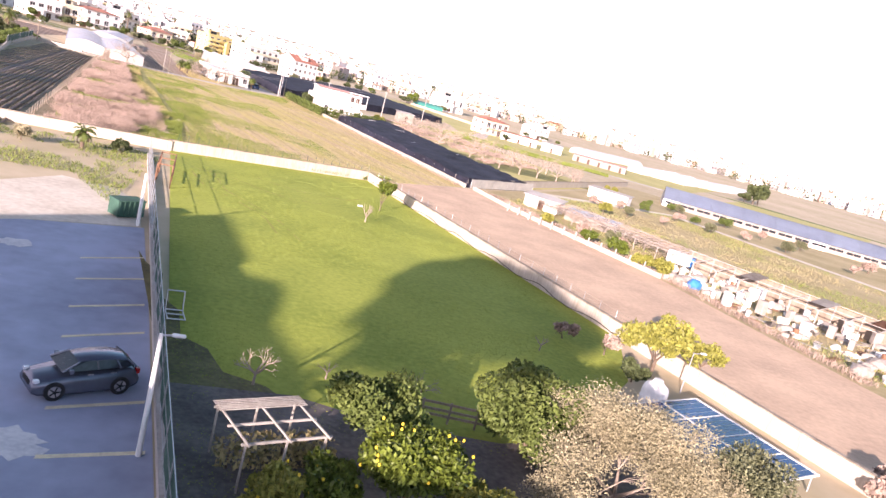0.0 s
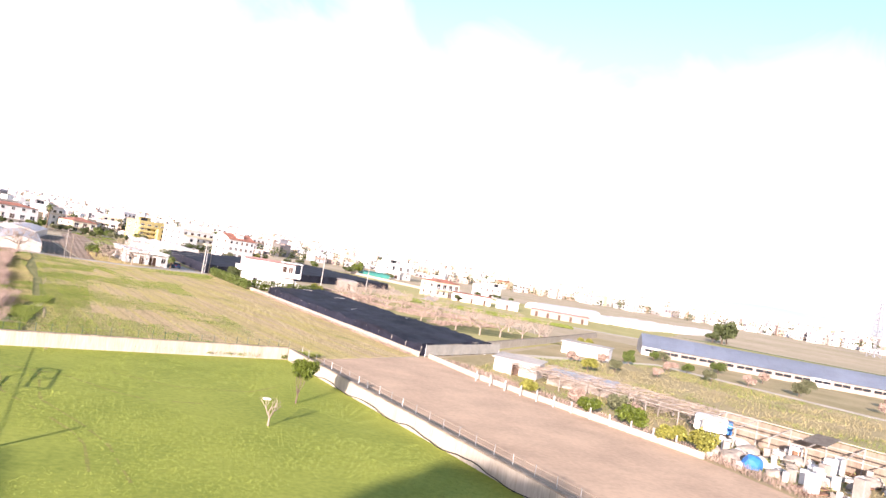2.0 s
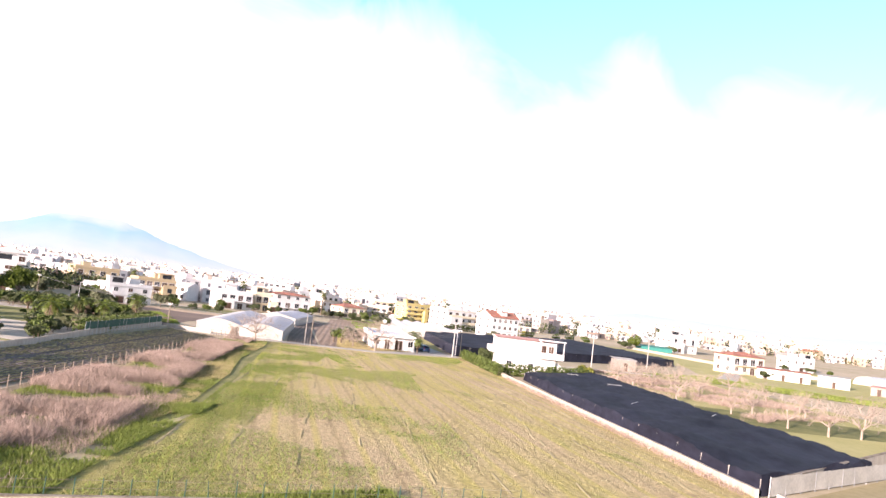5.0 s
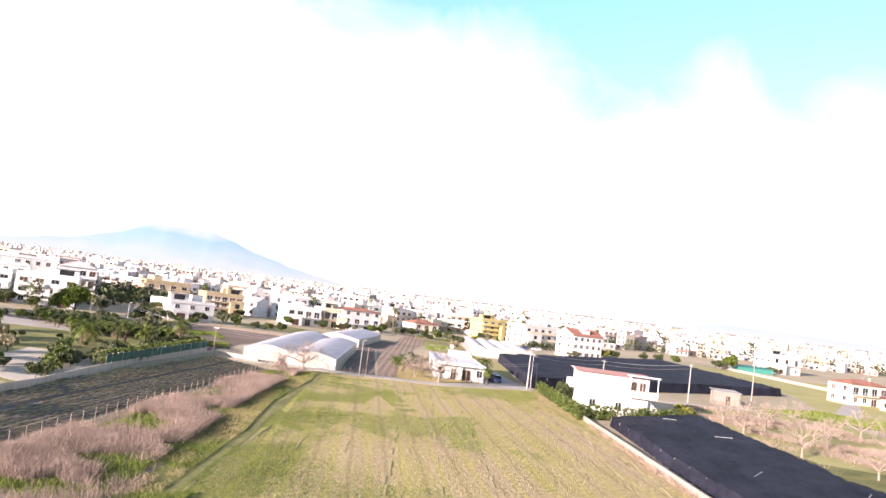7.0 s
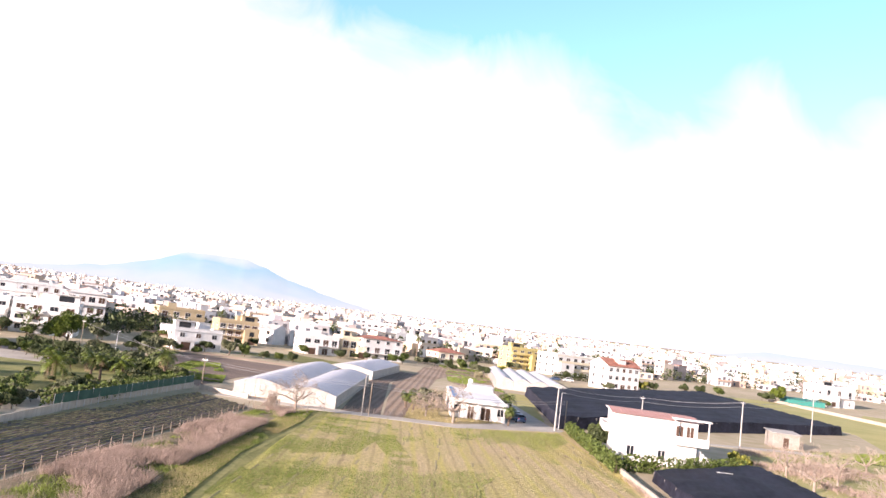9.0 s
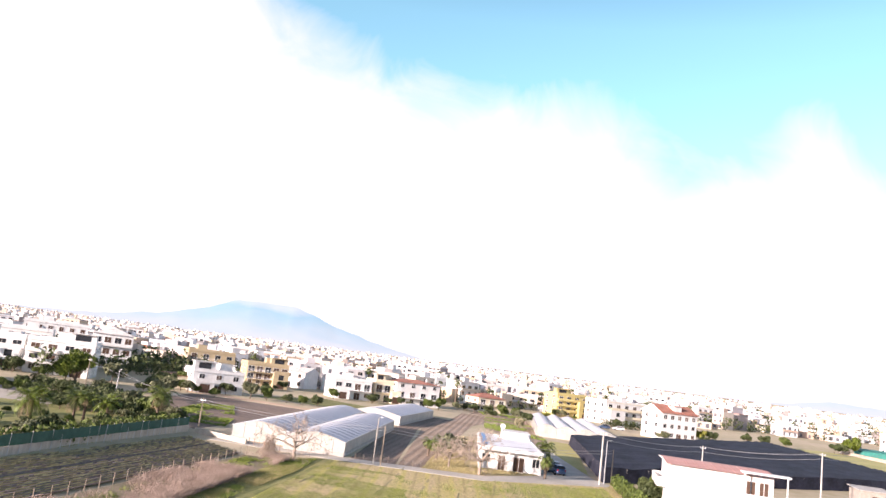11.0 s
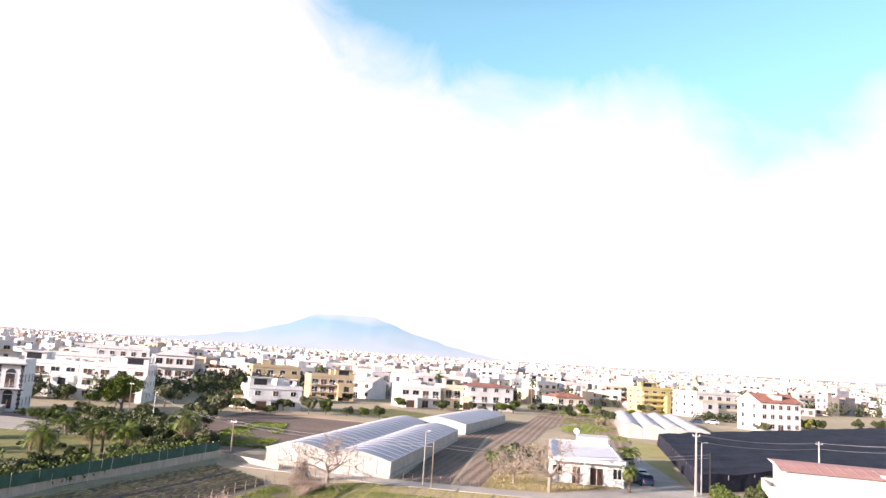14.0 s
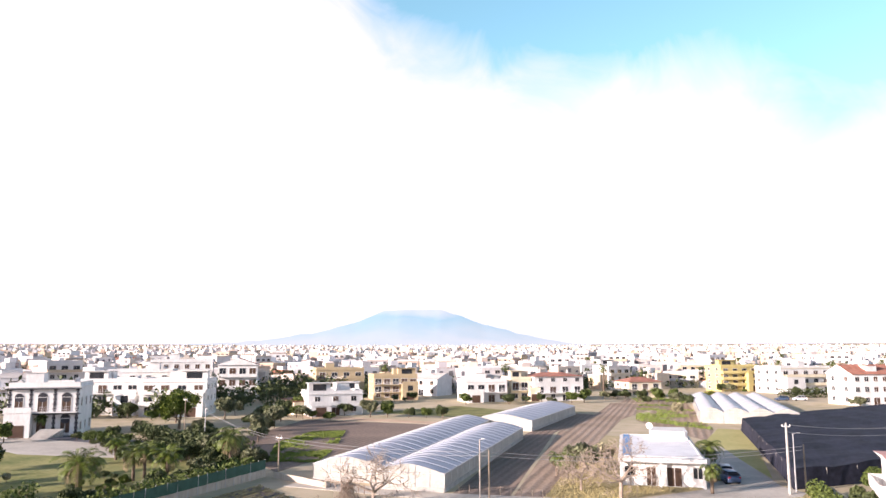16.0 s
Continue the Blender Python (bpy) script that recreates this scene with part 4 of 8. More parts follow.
# ---------------------------------------------------------------- shade nets
def shade_net(label, corners, height, nu, nv, ridge, seed, skirts, posts, at_posts=4.5):
    """Black netting hung over rows of posts: a sagging top, hanging skirts, posts along the edge."""
    rs = np.random.default_rng(seed)
    ob = holder("shade_net_tunnel", label, "shade net", Matrix())
    a, b, c, d = corners                                   # near left, near right, far right, far left
    bm = bmesh.new()
    g = []
    for j in range(nv + 1):
        line = []
        for i in range(nu + 1):
            p, q = between(a, b, i / nu), between(d, c, i / nu)
            x, y = between(p, q, j / nv)
            z = height + ridge * (0.5 - abs(((i / nu) * 4) % 1 - 0.5)) + 0.16 * (j % 2) - 0.12 * ((i % 2) & (j % 2)) + (0.14 if j % 6 == 0 else 0) + 0.36 * noise.noise(Vector((x * 0.16, y * 0.16, seed)))
            line.append(bm.verts.new((x, y, z)))
        g.append(line)
    for u, v in zip(g, g[1:]):
        for i in range(nu):
            bm.faces.new((u[i], u[i + 1], v[i + 1], v[i]))
    for f in bm.faces:
        f.smooth = True
    edge = {"near": [v.co.copy() for v in g[0]], "far": [v.co.copy() for v in g[-1]], "left": [l[0].co.copy() for l in g], "right": [l[-1].co.copy() for l in g]}
    part("canopy", bm, M_NET, ob)
    cx, cy = sum(p[0] for p in corners) / 4, sum(p[1] for p in corners) / 4
    for s in skirts:
        bm = bmesh.new()
        top, low = [], []
        for k, p in enumerate(edge[s]):
            o = Vector((p.x - cx, p.y - cy, 0)).normalized() * (0.35 + 0.18 * (k % 2))
            top.append(bm.verts.new(p)), low.append(bm.verts.new((p.x + o.x, p.y + o.y, 0.02)))
        for k in range(len(top) - 1):
            bm.faces.new((top[k], top[k + 1], low[k + 1], low[k]))
        part("skirt", bm, M_NET, ob, "hanging black net side")
    pm = bmesh.new()
    tube(pm, (0, 0, -0.2), (0, 0, height - 0.05), 0.07, 0.06, 6)
    pm = mesh_of(pm, "post", M_GREYWOOD)
    for s in posts:
        e = edge[s]
        n = max(2, int((e[-1] - e[0]).length / at_posts))
        for k in range(n + 1):
            p = e[0].lerp(e[-1], k / n)
            part("post", pm, None, ob, at=Matrix.Translation((p.x, p.y, 0)))
    return ob


net = shade_net("long black shade net stretched over low posts", [(17.4, 22.8), (33.9, 38.7), (22, 114), (6, 95.3)], 1.25, 24, 60, 0.42, 2, ("near", "left", "right", "far"), ("left",))
for (x, y, dx, dy) in ((16.42, 60.78, 1.6, 3.4), (25.6, 58.35, 1.2, 2.2), (18.5, 87.03, 2.4, 1.0), (13.77, 99.53, 2.0, 0.6)):
    bm = bmesh.new()
    tube(bm, (x, y, 1.72), (x + dx, y + dy, 1.72), 0.03, 0.03, 5)
    part("batten", bm, M_WHITEPLASTIC, net, "thin white batten lying on the net")
shade_net("wide black shade net over a whole field", [(-6.6, 136), (66, 219.5), (48, 335), (-17.2, 203)], 2.2, 34, 60, 0.15, 9, ("near", "left"), ("near", "left"), 5.0)


# ---------------------------------------------------------------- greenhouses
def arch(t, w, eave, top):
    return -w / 2 + w * t, eave + (top - eave) * (1 - abs(2 * t - 1) ** 1.4)


def span(parent, x, w, y0, y1, eave, top, bay=3.0, film=None):
    """One tunnel: film roof between ribs, gables, side walls; local, front at y0."""
    n = 12
    nb = max(1, round((y1 - y0) / bay))
    for k in range(nb):
        bm = bmesh.new()
        ya, yb = y0 + (y1 - y0) * k / nb + 0.02, y0 + (y1 - y0) * (k + 1) / nb - 0.02
        prof = [arch(i / n, w - 0.06, eave, top) for i in range(n + 1)]
        ra = [bm.verts.new((x + px, ya, pz)) for px, pz in prof]
        rm = [bm.verts.new((x + px, (ya + yb) / 2, pz - 0.015)) for px, pz in prof]
        rb = [bm.verts.new((x + px, yb, pz)) for px, pz in prof]
        for i in range(n):
            bm.faces.new((ra[i], ra[i + 1], rm[i + 1], rm[i])).smooth = True
            bm.faces.new((rm[i], rm[i + 1], rb[i + 1], rb[i])).smooth = True
        part("roof_film", bm, film or M_FILM, parent)
    rib = bmesh.new()
    prof = [arch(i / n, w, eave, top) for i in range(n + 1)]
    pts = [(-w / 2, 0)] + prof + [(w / 2, 0)]
    for (px, pz), (qx, qz) in zip(pts, pts[1:]):
        tube(rib, (px, 0, pz), (qx, 0, qz), 0.035, 0.035, 5)
    rib = mesh_of(rib, "rib", M_METAL)
    for k in range(nb + 1):
        part("rib", rib, None, parent, at=Matrix.Translation((x, y0 + (y1 - y0) * k / nb, 0.02)))
    for yy in (y0, y1):
        bm = bmesh.new()
        base = [bm.verts.new((x - w / 2 + 0.05, yy, 0.45)), *[bm.verts.new((x + px, yy, pz - 0.03)) for px, pz in prof], bm.verts.new((x + w / 2 - 0.05, yy, 0.45))]
        bm.faces.new(base)
        part("gable_film", bm, M_FILMWALL, parent)
        for f in (0.2, 0.4, 0.5, 0.6, 0.8):
            px, pz = arch(f, w, eave, top)
            b = bmesh.new()
            tube(b, (x + px, yy - 0.04, 0), (x + px, yy - 0.04, pz), 0.035, 0.035, 4)
            part("gable_post", b, M_METAL, parent)
        b = bmesh.new()
        box(b, x - w / 2, x + w / 2, yy - 0.07, yy + 0.01, eave - 0.06, eave + 0.04)
        part("gable_rail", b, M_METAL, parent)
        b = bmesh.new()
        box(b, x - w / 2, x + w / 2, yy - 0.12, yy + 0.06, 0, 0.45)
        part("base_wall", b, M_CONCRETE, parent)
    for sx in (-1, 1):
        for k in range(nb):
            b = bmesh.new()
            xx = x + sx * w / 2
            box(b, xx - 0.03, xx + 0.03, y0 + (y1 - y0) * k / nb + 0.06, y0 + (y1 - y0) * (k + 1) / nb - 0.06, 0.5, eave - 0.08)
            part("side_film", b, M_FILMWALL, parent)
        b = bmesh.new()
        box(b, xx - 0.10, xx + 0.10, y0, y1, 0, 0.48)
        part("base_wall", b, M_CONCRETE, parent)
        b = bmesh.new()
        box(b, xx - 0.09, xx + 0.09, y0 - 0.1, y1 + 0.1, eave - 0.05, eave + 0.06)
        part("gutter", b, M_METAL, parent)


gh = holder("greenhouse", "double-span plastic film greenhouse with steel ribs", "greenhouse", pose(-50.35, 115.3, 0, rz=10.65), "greenhouses")
span(gh, 4.45, 8.7, 0, 53, 2.0, 2.96)
span(gh, -4.45, 8.7, 3.5, 66, 2.0, 2.96)
gh2 = holder("greenhouse", "single film greenhouse with a hazy silver roof", "greenhouse", pose(-60.3, 181.5, 0, rz=4.9), "greenhouses")
span(gh2, 0, 12.0, 0, 43, 2.1, 3.2, 4.0)
gh3 = holder("greenhouse", "low multi-span greenhouse of white film", "greenhouse", pose(-17, 217, 0, rz=9), "greenhouses")
for k in range(4):
    span(gh3, -7.6 + 5.1 * k, 5.0, 0, 68, 2.5, 3.4, 8.5, M_FILMWHITE)


TUNNELS = [(164.5, 221.9, -48, 70), (175.5, 222.8, -48, 70), (185.2, 220.1, -48, 64), (208.2, 240.2, -52, 80), (221.3, 245.9, -52, 80), (154.3, 266.6, -60, 60), (161.9, 277.1, -60, 60)]


def polytunnel(label, at, w, length, h):
    """A far tunnel of white film over hoops, closed at both ends."""
    ob = holder("polytunnel", label, "greenhouse", at, "polytunnels")
    prof = [(-w / 2 * math.cos(math.pi * k / 10), h * math.sin(math.pi * k / 10) ** 0.7) for k in range(11)]
    bm = bmesh.new()
    ends = [[bm.verts.new((x, y, z)) for x, z in prof] for y in (0, length)]
    for k in range(10):
        bm.faces.new((ends[0][k], ends[0][k + 1], ends[1][k + 1], ends[1][k])).smooth = True
    part("film", bm, M_FILMWHITE, ob)
    for y in (0.0, length):
        bm = bmesh.new()
        bm.faces.new([bm.verts.new((x * 0.99, y, z * 0.99)) for x, z in prof])
        part("end_film", bm, M_FILMWALL, ob)
    for k in range(7):
        bm = bmesh.new()
        for (a, b), (c, d) in zip(prof, prof[1:]):
            tube(bm, (a, length * k / 6, b + 0.02), (c, length * k / 6, d + 0.02), 0.06, 0.06, 4)
        part("hoop", bm, M_METAL, ob)
    return ob


for x, y, a, ln in TUNNELS:
    polytunnel("long white film tunnel among far fields", pose(x, y, rise(x, y), rz=a), 9.5, ln, 3.4)


# ---------------------------------------------------------------- poles and wires
def pole(label, x, y, h, mat=M_CONCRETE, r=0.14, lamp=False, arm=True, name="utility_pole", cat="utility pole"):
    ob = holder(name, label, cat, pose(x, y, 0), "poles")
    bm = bmesh.new()
    tube(bm, (0, 0, -0.3), (0, 0, h), r, r * 0.62, 10)
    part("shaft", bm, mat, ob)
    if arm:
        bm = bmesh.new()
        box(bm, -0.45, 0.45, -0.05, 0.05, h - 0.45, h - 0.35)
        part("crossarm", bm, M_METAL, ob)
        for sx in (-0.38, 0, 0.38):
            bm = bmesh.new()
            tube(bm, (sx, 0, h - 0.35), (sx, 0, h - 0.16), 0.05, 0.035, 6)
            part("insulator", bm, M_WHITEPLASTIC, ob)
    if lamp:
        bm = bmesh.new()
        tube(bm, (0, 0, h - 0.05), (0.5, -0.2, h + 0.1), 0.035, 0.03, 6)
        part("arm", bm, M_METAL, ob)
        bm = bmesh.new()
        box(bm, 0.3, 0.72, -0.32, -0.14, h + 0.05, h + 0.15)
        bmesh.ops.bevel(bm, geom=bm.edges[:], offset=0.04, segments=1, affect="EDGES")
        part("lamp_head", bm, M_WHITEPLASTIC, ob, "pale street lamp head")
    return ob


pole("pale round concrete utility pole beside the lane", -7.1, 132.4, 7.7, r=0.17)
pole("slim lamp pole beside the utility pole", -6.5, 134.2, 6.4, M_METAL, 0.09, lamp=True, arm=False, name="street_lamp", cat="street lamp")
pole("short timber pole at the net corner", -5.51, 134.8, 5.2, M_WOOD, 0.11, arm=False)
pole("utility pole standing at the greenhouse lane", -36.69, 115.3, 6.2, M_GREYWOOD, 0.10, lamp=True, arm=False, name="street_lamp", cat="street lamp")
pole("plain timber pole at the greenhouse lane", -35.42, 114.8, 5.2, M_WOOD, 0.10, arm=False)
pole("tall concrete pole beside the wide net", 27, 152, 8.4, r=0.16)
pole("tall concrete pole at the farm track", 48.5, 184, 9.6, r=0.16)
pole("concrete pole rising behind the pink-roofed house", 8.5, 150, 6.9, r=0.15)
pole("lamp pole among garden trees", -93.94, 134.3, 6.3, M_METAL, 0.08, lamp=True, arm=False, name="street_lamp", cat="street lamp")
pole("dark timber pole at the garden corner", -66.06, 118.4, 5.0, M_WOOD, 0.12)
pole("thin pole by the neighbouring villa", -111.3, 147.1, 7.0, M_WOOD, 0.10)
pole("far timber pole along the track", 103.6, 257.9, 8.0, M_WOOD, 0.14)


def wire(label, a, b, sag, r=0.022):
    bm = bmesh.new()
    a, b = Vector(a), Vector(b)
    pts = [a.lerp(b, k / 14) - Vector((0, 0, sag * 4 * (k / 14) * (1 - k / 14))) for k in range(15)]
    sweep(bm, pts, r)
    thing("overhead_wire", bm, M_CABLE, label, "cable", "wires")


for off, z in ((-0.38, 7.5), (0.38, 7.5), (0, 6.7)):
    wire("thin overhead wire between poles", (-7.1 + off, 132.4, z), (8.5 + off, 150, z - 0.8), 0.5)
    wire("thin overhead wire between poles", (8.5 + off, 150, z - 0.8), (27 + off, 152, z + 0.7), 0.5)
    wire("thin overhead wire between poles", (27 + off, 152, z + 0.7), (48.5 + off, 184, z + 1.9), 0.6)
for z in (5.0, 4.6):
    wire("low wire across the lane", (-35.42, 114.8, z), (-5.51, 134.8, z), 0.9)
    wire("low wire over the vegetable plot", (-35.42, 114.8, z), (-66.06, 118.4, z - 0.3), 0.5)
wire("wire across the garden", (-66.06, 118.4, 4.6), (-111.3, 147.1, 6.6), 0.8)
wire("wire across the garden", (-66.06, 118.4, 4.3), (-93.94, 134.3, 6.1), 0.6)


# ---------------------------------------------------------------- fences
def post_fence(name, label, a, b, n, h, mat, r=0.05, wires=(), mesh=None, mesh_label="", seed=1):
    rs = np.random.default_rng(seed)
    ob = holder(name, label, "fence", Matrix())
    pm = bmesh.new()
    tube(pm, (0, 0, -0.15), (0, 0, h), r, r * 0.85, 5)
    pm = mesh_of(pm, "post", mat)
    for k in range(n + 1):
        x, y = between(a, b, k / n)
        part("post", pm, None, ob, at=pose(x, y, 0, rs.normal() * 2, rs.normal() * 2, rs.uniform(0, 90)))
    for z in wires:
        bm = bmesh.new()
        tube(bm, (*a, z), (*b, z), 0.010, 0.010, 3)
        part("wire", bm, M_WOOD, ob)
    if mesh:
        bm = bmesh.new()
        last = None
        m = n * 3
        for k in range(m + 1):
            x, y = between(a, b, k / m)
            o = 0.05 * math.sin(k * 1.3) + 0.03
            cur = (bm.verts.new((x + o, y + o * 0.4, mesh[1])), bm.verts.new((x + o * 0.5, y, mesh[2] + rs.uniform(-0.03, 0.03))))
            if last:
                bm.faces.new((last[0], cur[0], cur[1], last[1]))
            last = cur
        part("windbreak", bm, mesh[0], ob, mesh_label)
    return ob


post_fence("row_fence", "row of short timber posts beside the tilled plot", (-38.37, -4.46), (-50.24, 105), 52, 1.1, M_WOOD, 0.05, (0.5, 0.9))
post_fence("field_fence", "thin wire fence on green posts behind the wall", (-24.2, -2.4), (-1.3, 7.5), 22, 1.75, M_GREENMESH, 0.03, (0.9, 1.3, 1.65))
post_fence("plot_fence", "thin wire fence with slim posts along the earth plot", (-0.4, 5.2), (9.6, -43), 26, 1.6, M_METAL, 0.025, (0.8, 1.2, 1.5))
post_fence("garden_windbreak", "green windbreak netting above a white wall", (-61.8, 77), (-66.6, 116.5), 24, 2.2, M_METAL, 0.04, (), (M_GREENMESH, 0.98, 2.1), "dark green windbreak cloth")
post_fence("lane_fence", "rusty rail fence at the vegetable plot", (-55.07, 114.1), (-49.24, 112.2), 6, 0.9, M_RUST, 0.04, (0.4, 0.8))
post_fence("plot_posts", "concrete stakes in front of an overgrown trellis", (18.76, 7.34), (27.03, -15.78), 11, 1.1, M_CONCRETE, 0.10, (0.7,))
post_fence("dark_plot_fence", "thin stakes along the tilled soil", (-40.14, 117.4), (-30.87, 118.9), 8, 0.9, M_WOOD, 0.04, (0.5, 0.8))
post_fence("orchard_fence", "thin stakes at the orchard edge", (56.29, 158), (70.63, 84.2), 16, 1.2, M_GREYWOOD, 0.06, (0.6, 1.0))
post_fence("windbreak_screen", "pale plastic screen between posts", (17.74, 22.09), (34.72, 37.39), 9, 1.55, M_METAL, 0.04, (), (M_FILMWALL, 0.12, 1.5), "hazy pale plastic sheet")

hb = bmesh.new()
rs = np.random.default_rng(64)
line = []
for k in range(60):
    x, y = between((-1.2, 4.2), (8.6, -43), k / 59)
    line.append((x - 0.22, y - 0.02, 0.30 + 0.14 * math.sin(k * 0.7) + rs.normal() * 0.03))
sweep(hb, line, 0.03, 5)
thing("hose", hb, M_RUBBER, "black irrigation hose strung along the white wall", "hose")

# car park boundary: kerb wall, steel posts, green cloth
fence = holder("parking_fence", "tall steel fence with green cloth beside a car park", "fence", Matrix())
FA, FB = (-26.2, -9.9), (-18.6, -74.6)
d = math.hypot(FB[0] - FA[0], FB[1] - FA[1])
fm = Matrix.Translation((*FA, 0)) @ Matrix.Rotation(math.atan2(FB[1] - FA[1], FB[0] - FA[0]), 4, "Z")
for k in range(16):
    bm = bmesh.new()
    box(bm, d * k / 16 + 0.01, d * (k + 1) / 16 - 0.01, -0.14, 0.14, -0.2, 0.35)
    part("kerb_wall", bm, M_CONCRETE, fence, at=fm)
for k in range(27):
    bm = bmesh.new()
    tube(bm, (d * k / 26, 0, 0.2), (d * k / 26, 0, 1.9), 0.035, 0.03, 5)
    part("post", bm, M_METAL, fence, at=fm)
for z in (0.5, 1.2, 1.88):
    bm = bmesh.new()
    tube(bm, (0, 0, z), (d, 0, z), 0.02, 0.02, 4)
    part("rail", bm, M_METAL, fence, at=fm)
bm = bmesh.new()
prev = None
for k in range(46, 105):
    o = 0.06 * math.sin(k * 0.9) + 0.05
    cur = (bm.verts.new((d * k / 104, o, 0.4)), bm.verts.new((d * k / 104, o * 0.4, 1.82)))
    if prev:
        bm.faces.new((prev[0], cur[0], cur[1], prev[1]))
    prev = cur
part("windbreak", bm, M_GREENMESH, fence, "frayed dark green cloth", at=fm)
pole("white post at the end of the car park", -23.95, -36.3, 3.5, M_WHITEPLASTIC, 0.13, arm=False)
pole("white lamp post at the car park fence", -20.5, -64, 4.2, M_WHITEPLASTIC, 0.10, lamp=True, arm=False, name="street_lamp", cat="street lamp")

# ---------------------------------------------------------------- car park
for k, (yl, yr) in enumerate(((-45.0, -43.1), (-48.4, -46.8), (-52.2, -50.6), (-55.6, -54.0), (-61.6, -60.4), (-64.6, -63.8))):
    xr = FA[0] + (yr - FA[1]) / (FB[1] - FA[1]) * (FB[0] - FA[0]) - 0.45
    m = slab([(xr - 3.0, yl - 0.1), (xr, yr - 0.1), (xr, yr + 0.1), (xr - 3.0, yl + 0.1)], 0.005, 0.036)
    thing("bay_line", m, M_LINE, "worn yellowish painted parking bay line", "road marking", "bay lines", "structure")
rs = np.random.default_rng(12)
# Flat white patches paint the gaps of sun on the shaded asphalt.
for x, y, r in ((-29.02, -44.2, 0.9), (-29.55, -49.79, 1.1), (-27.6, -57.5, 0.5), (-29.87, -59.22, 0.9), (-24.27, -63.95, 1.1)):
    pts = [(x + r * math.cos(w) * rs.uniform(0.7, 1.25), y + 0.8 * r * math.sin(w) * rs.uniform(0.7, 1.25)) for w in np.linspace(0, 2 * math.pi, 22)[:-1]]
    thing("lime_spill", slab(pts, 0.004, 0.034), M_WHITEPATCH, "painted patch of sunlight on the asphalt", "spill", "spills")
thing("kerb", slab([(-19.98, -67.72), (-29.35, -70.53), (-29.36, -70.22), (-20.1, -67.42)], -0.1, 0.13), M_CONCRETE, "grey concrete kerb at the car park", "kerb", kind="structure")
thing("drain_cover", slab([(-20.88, -69.95), (-20.05, -69.54), (-19.93, -70.44), (-20.76, -70.76)], 0.0, 0.03), M_RUST, "rusty iron drain cover in asphalt", "drain cover")
skip = holder("waste_container", "dark green waste container with ribbed sides", "container", pose(-24.95, -34.4, 0, rz=38))
bm = bmesh.new()
box(bm, -0.95, 0.95, -0.6, 0.6, 0.12, 1.15)
part("body", bm, M_GREENMESH, skip)
bm = bmesh.new()
box(bm, -1.0, 1.0, -0.65, 0.65, 1.15, 1.24)
part("lid", bm, M_GREENMESH, skip)
for k in range(6):
    bm = bmesh.new()
    box(bm, -0.85 + 0.34 * k - 0.04, -0.85 + 0.34 * k + 0.04, -0.66, -0.6, 0.15, 1.14)
    part("rib", bm, M_GREENMESH, skip)


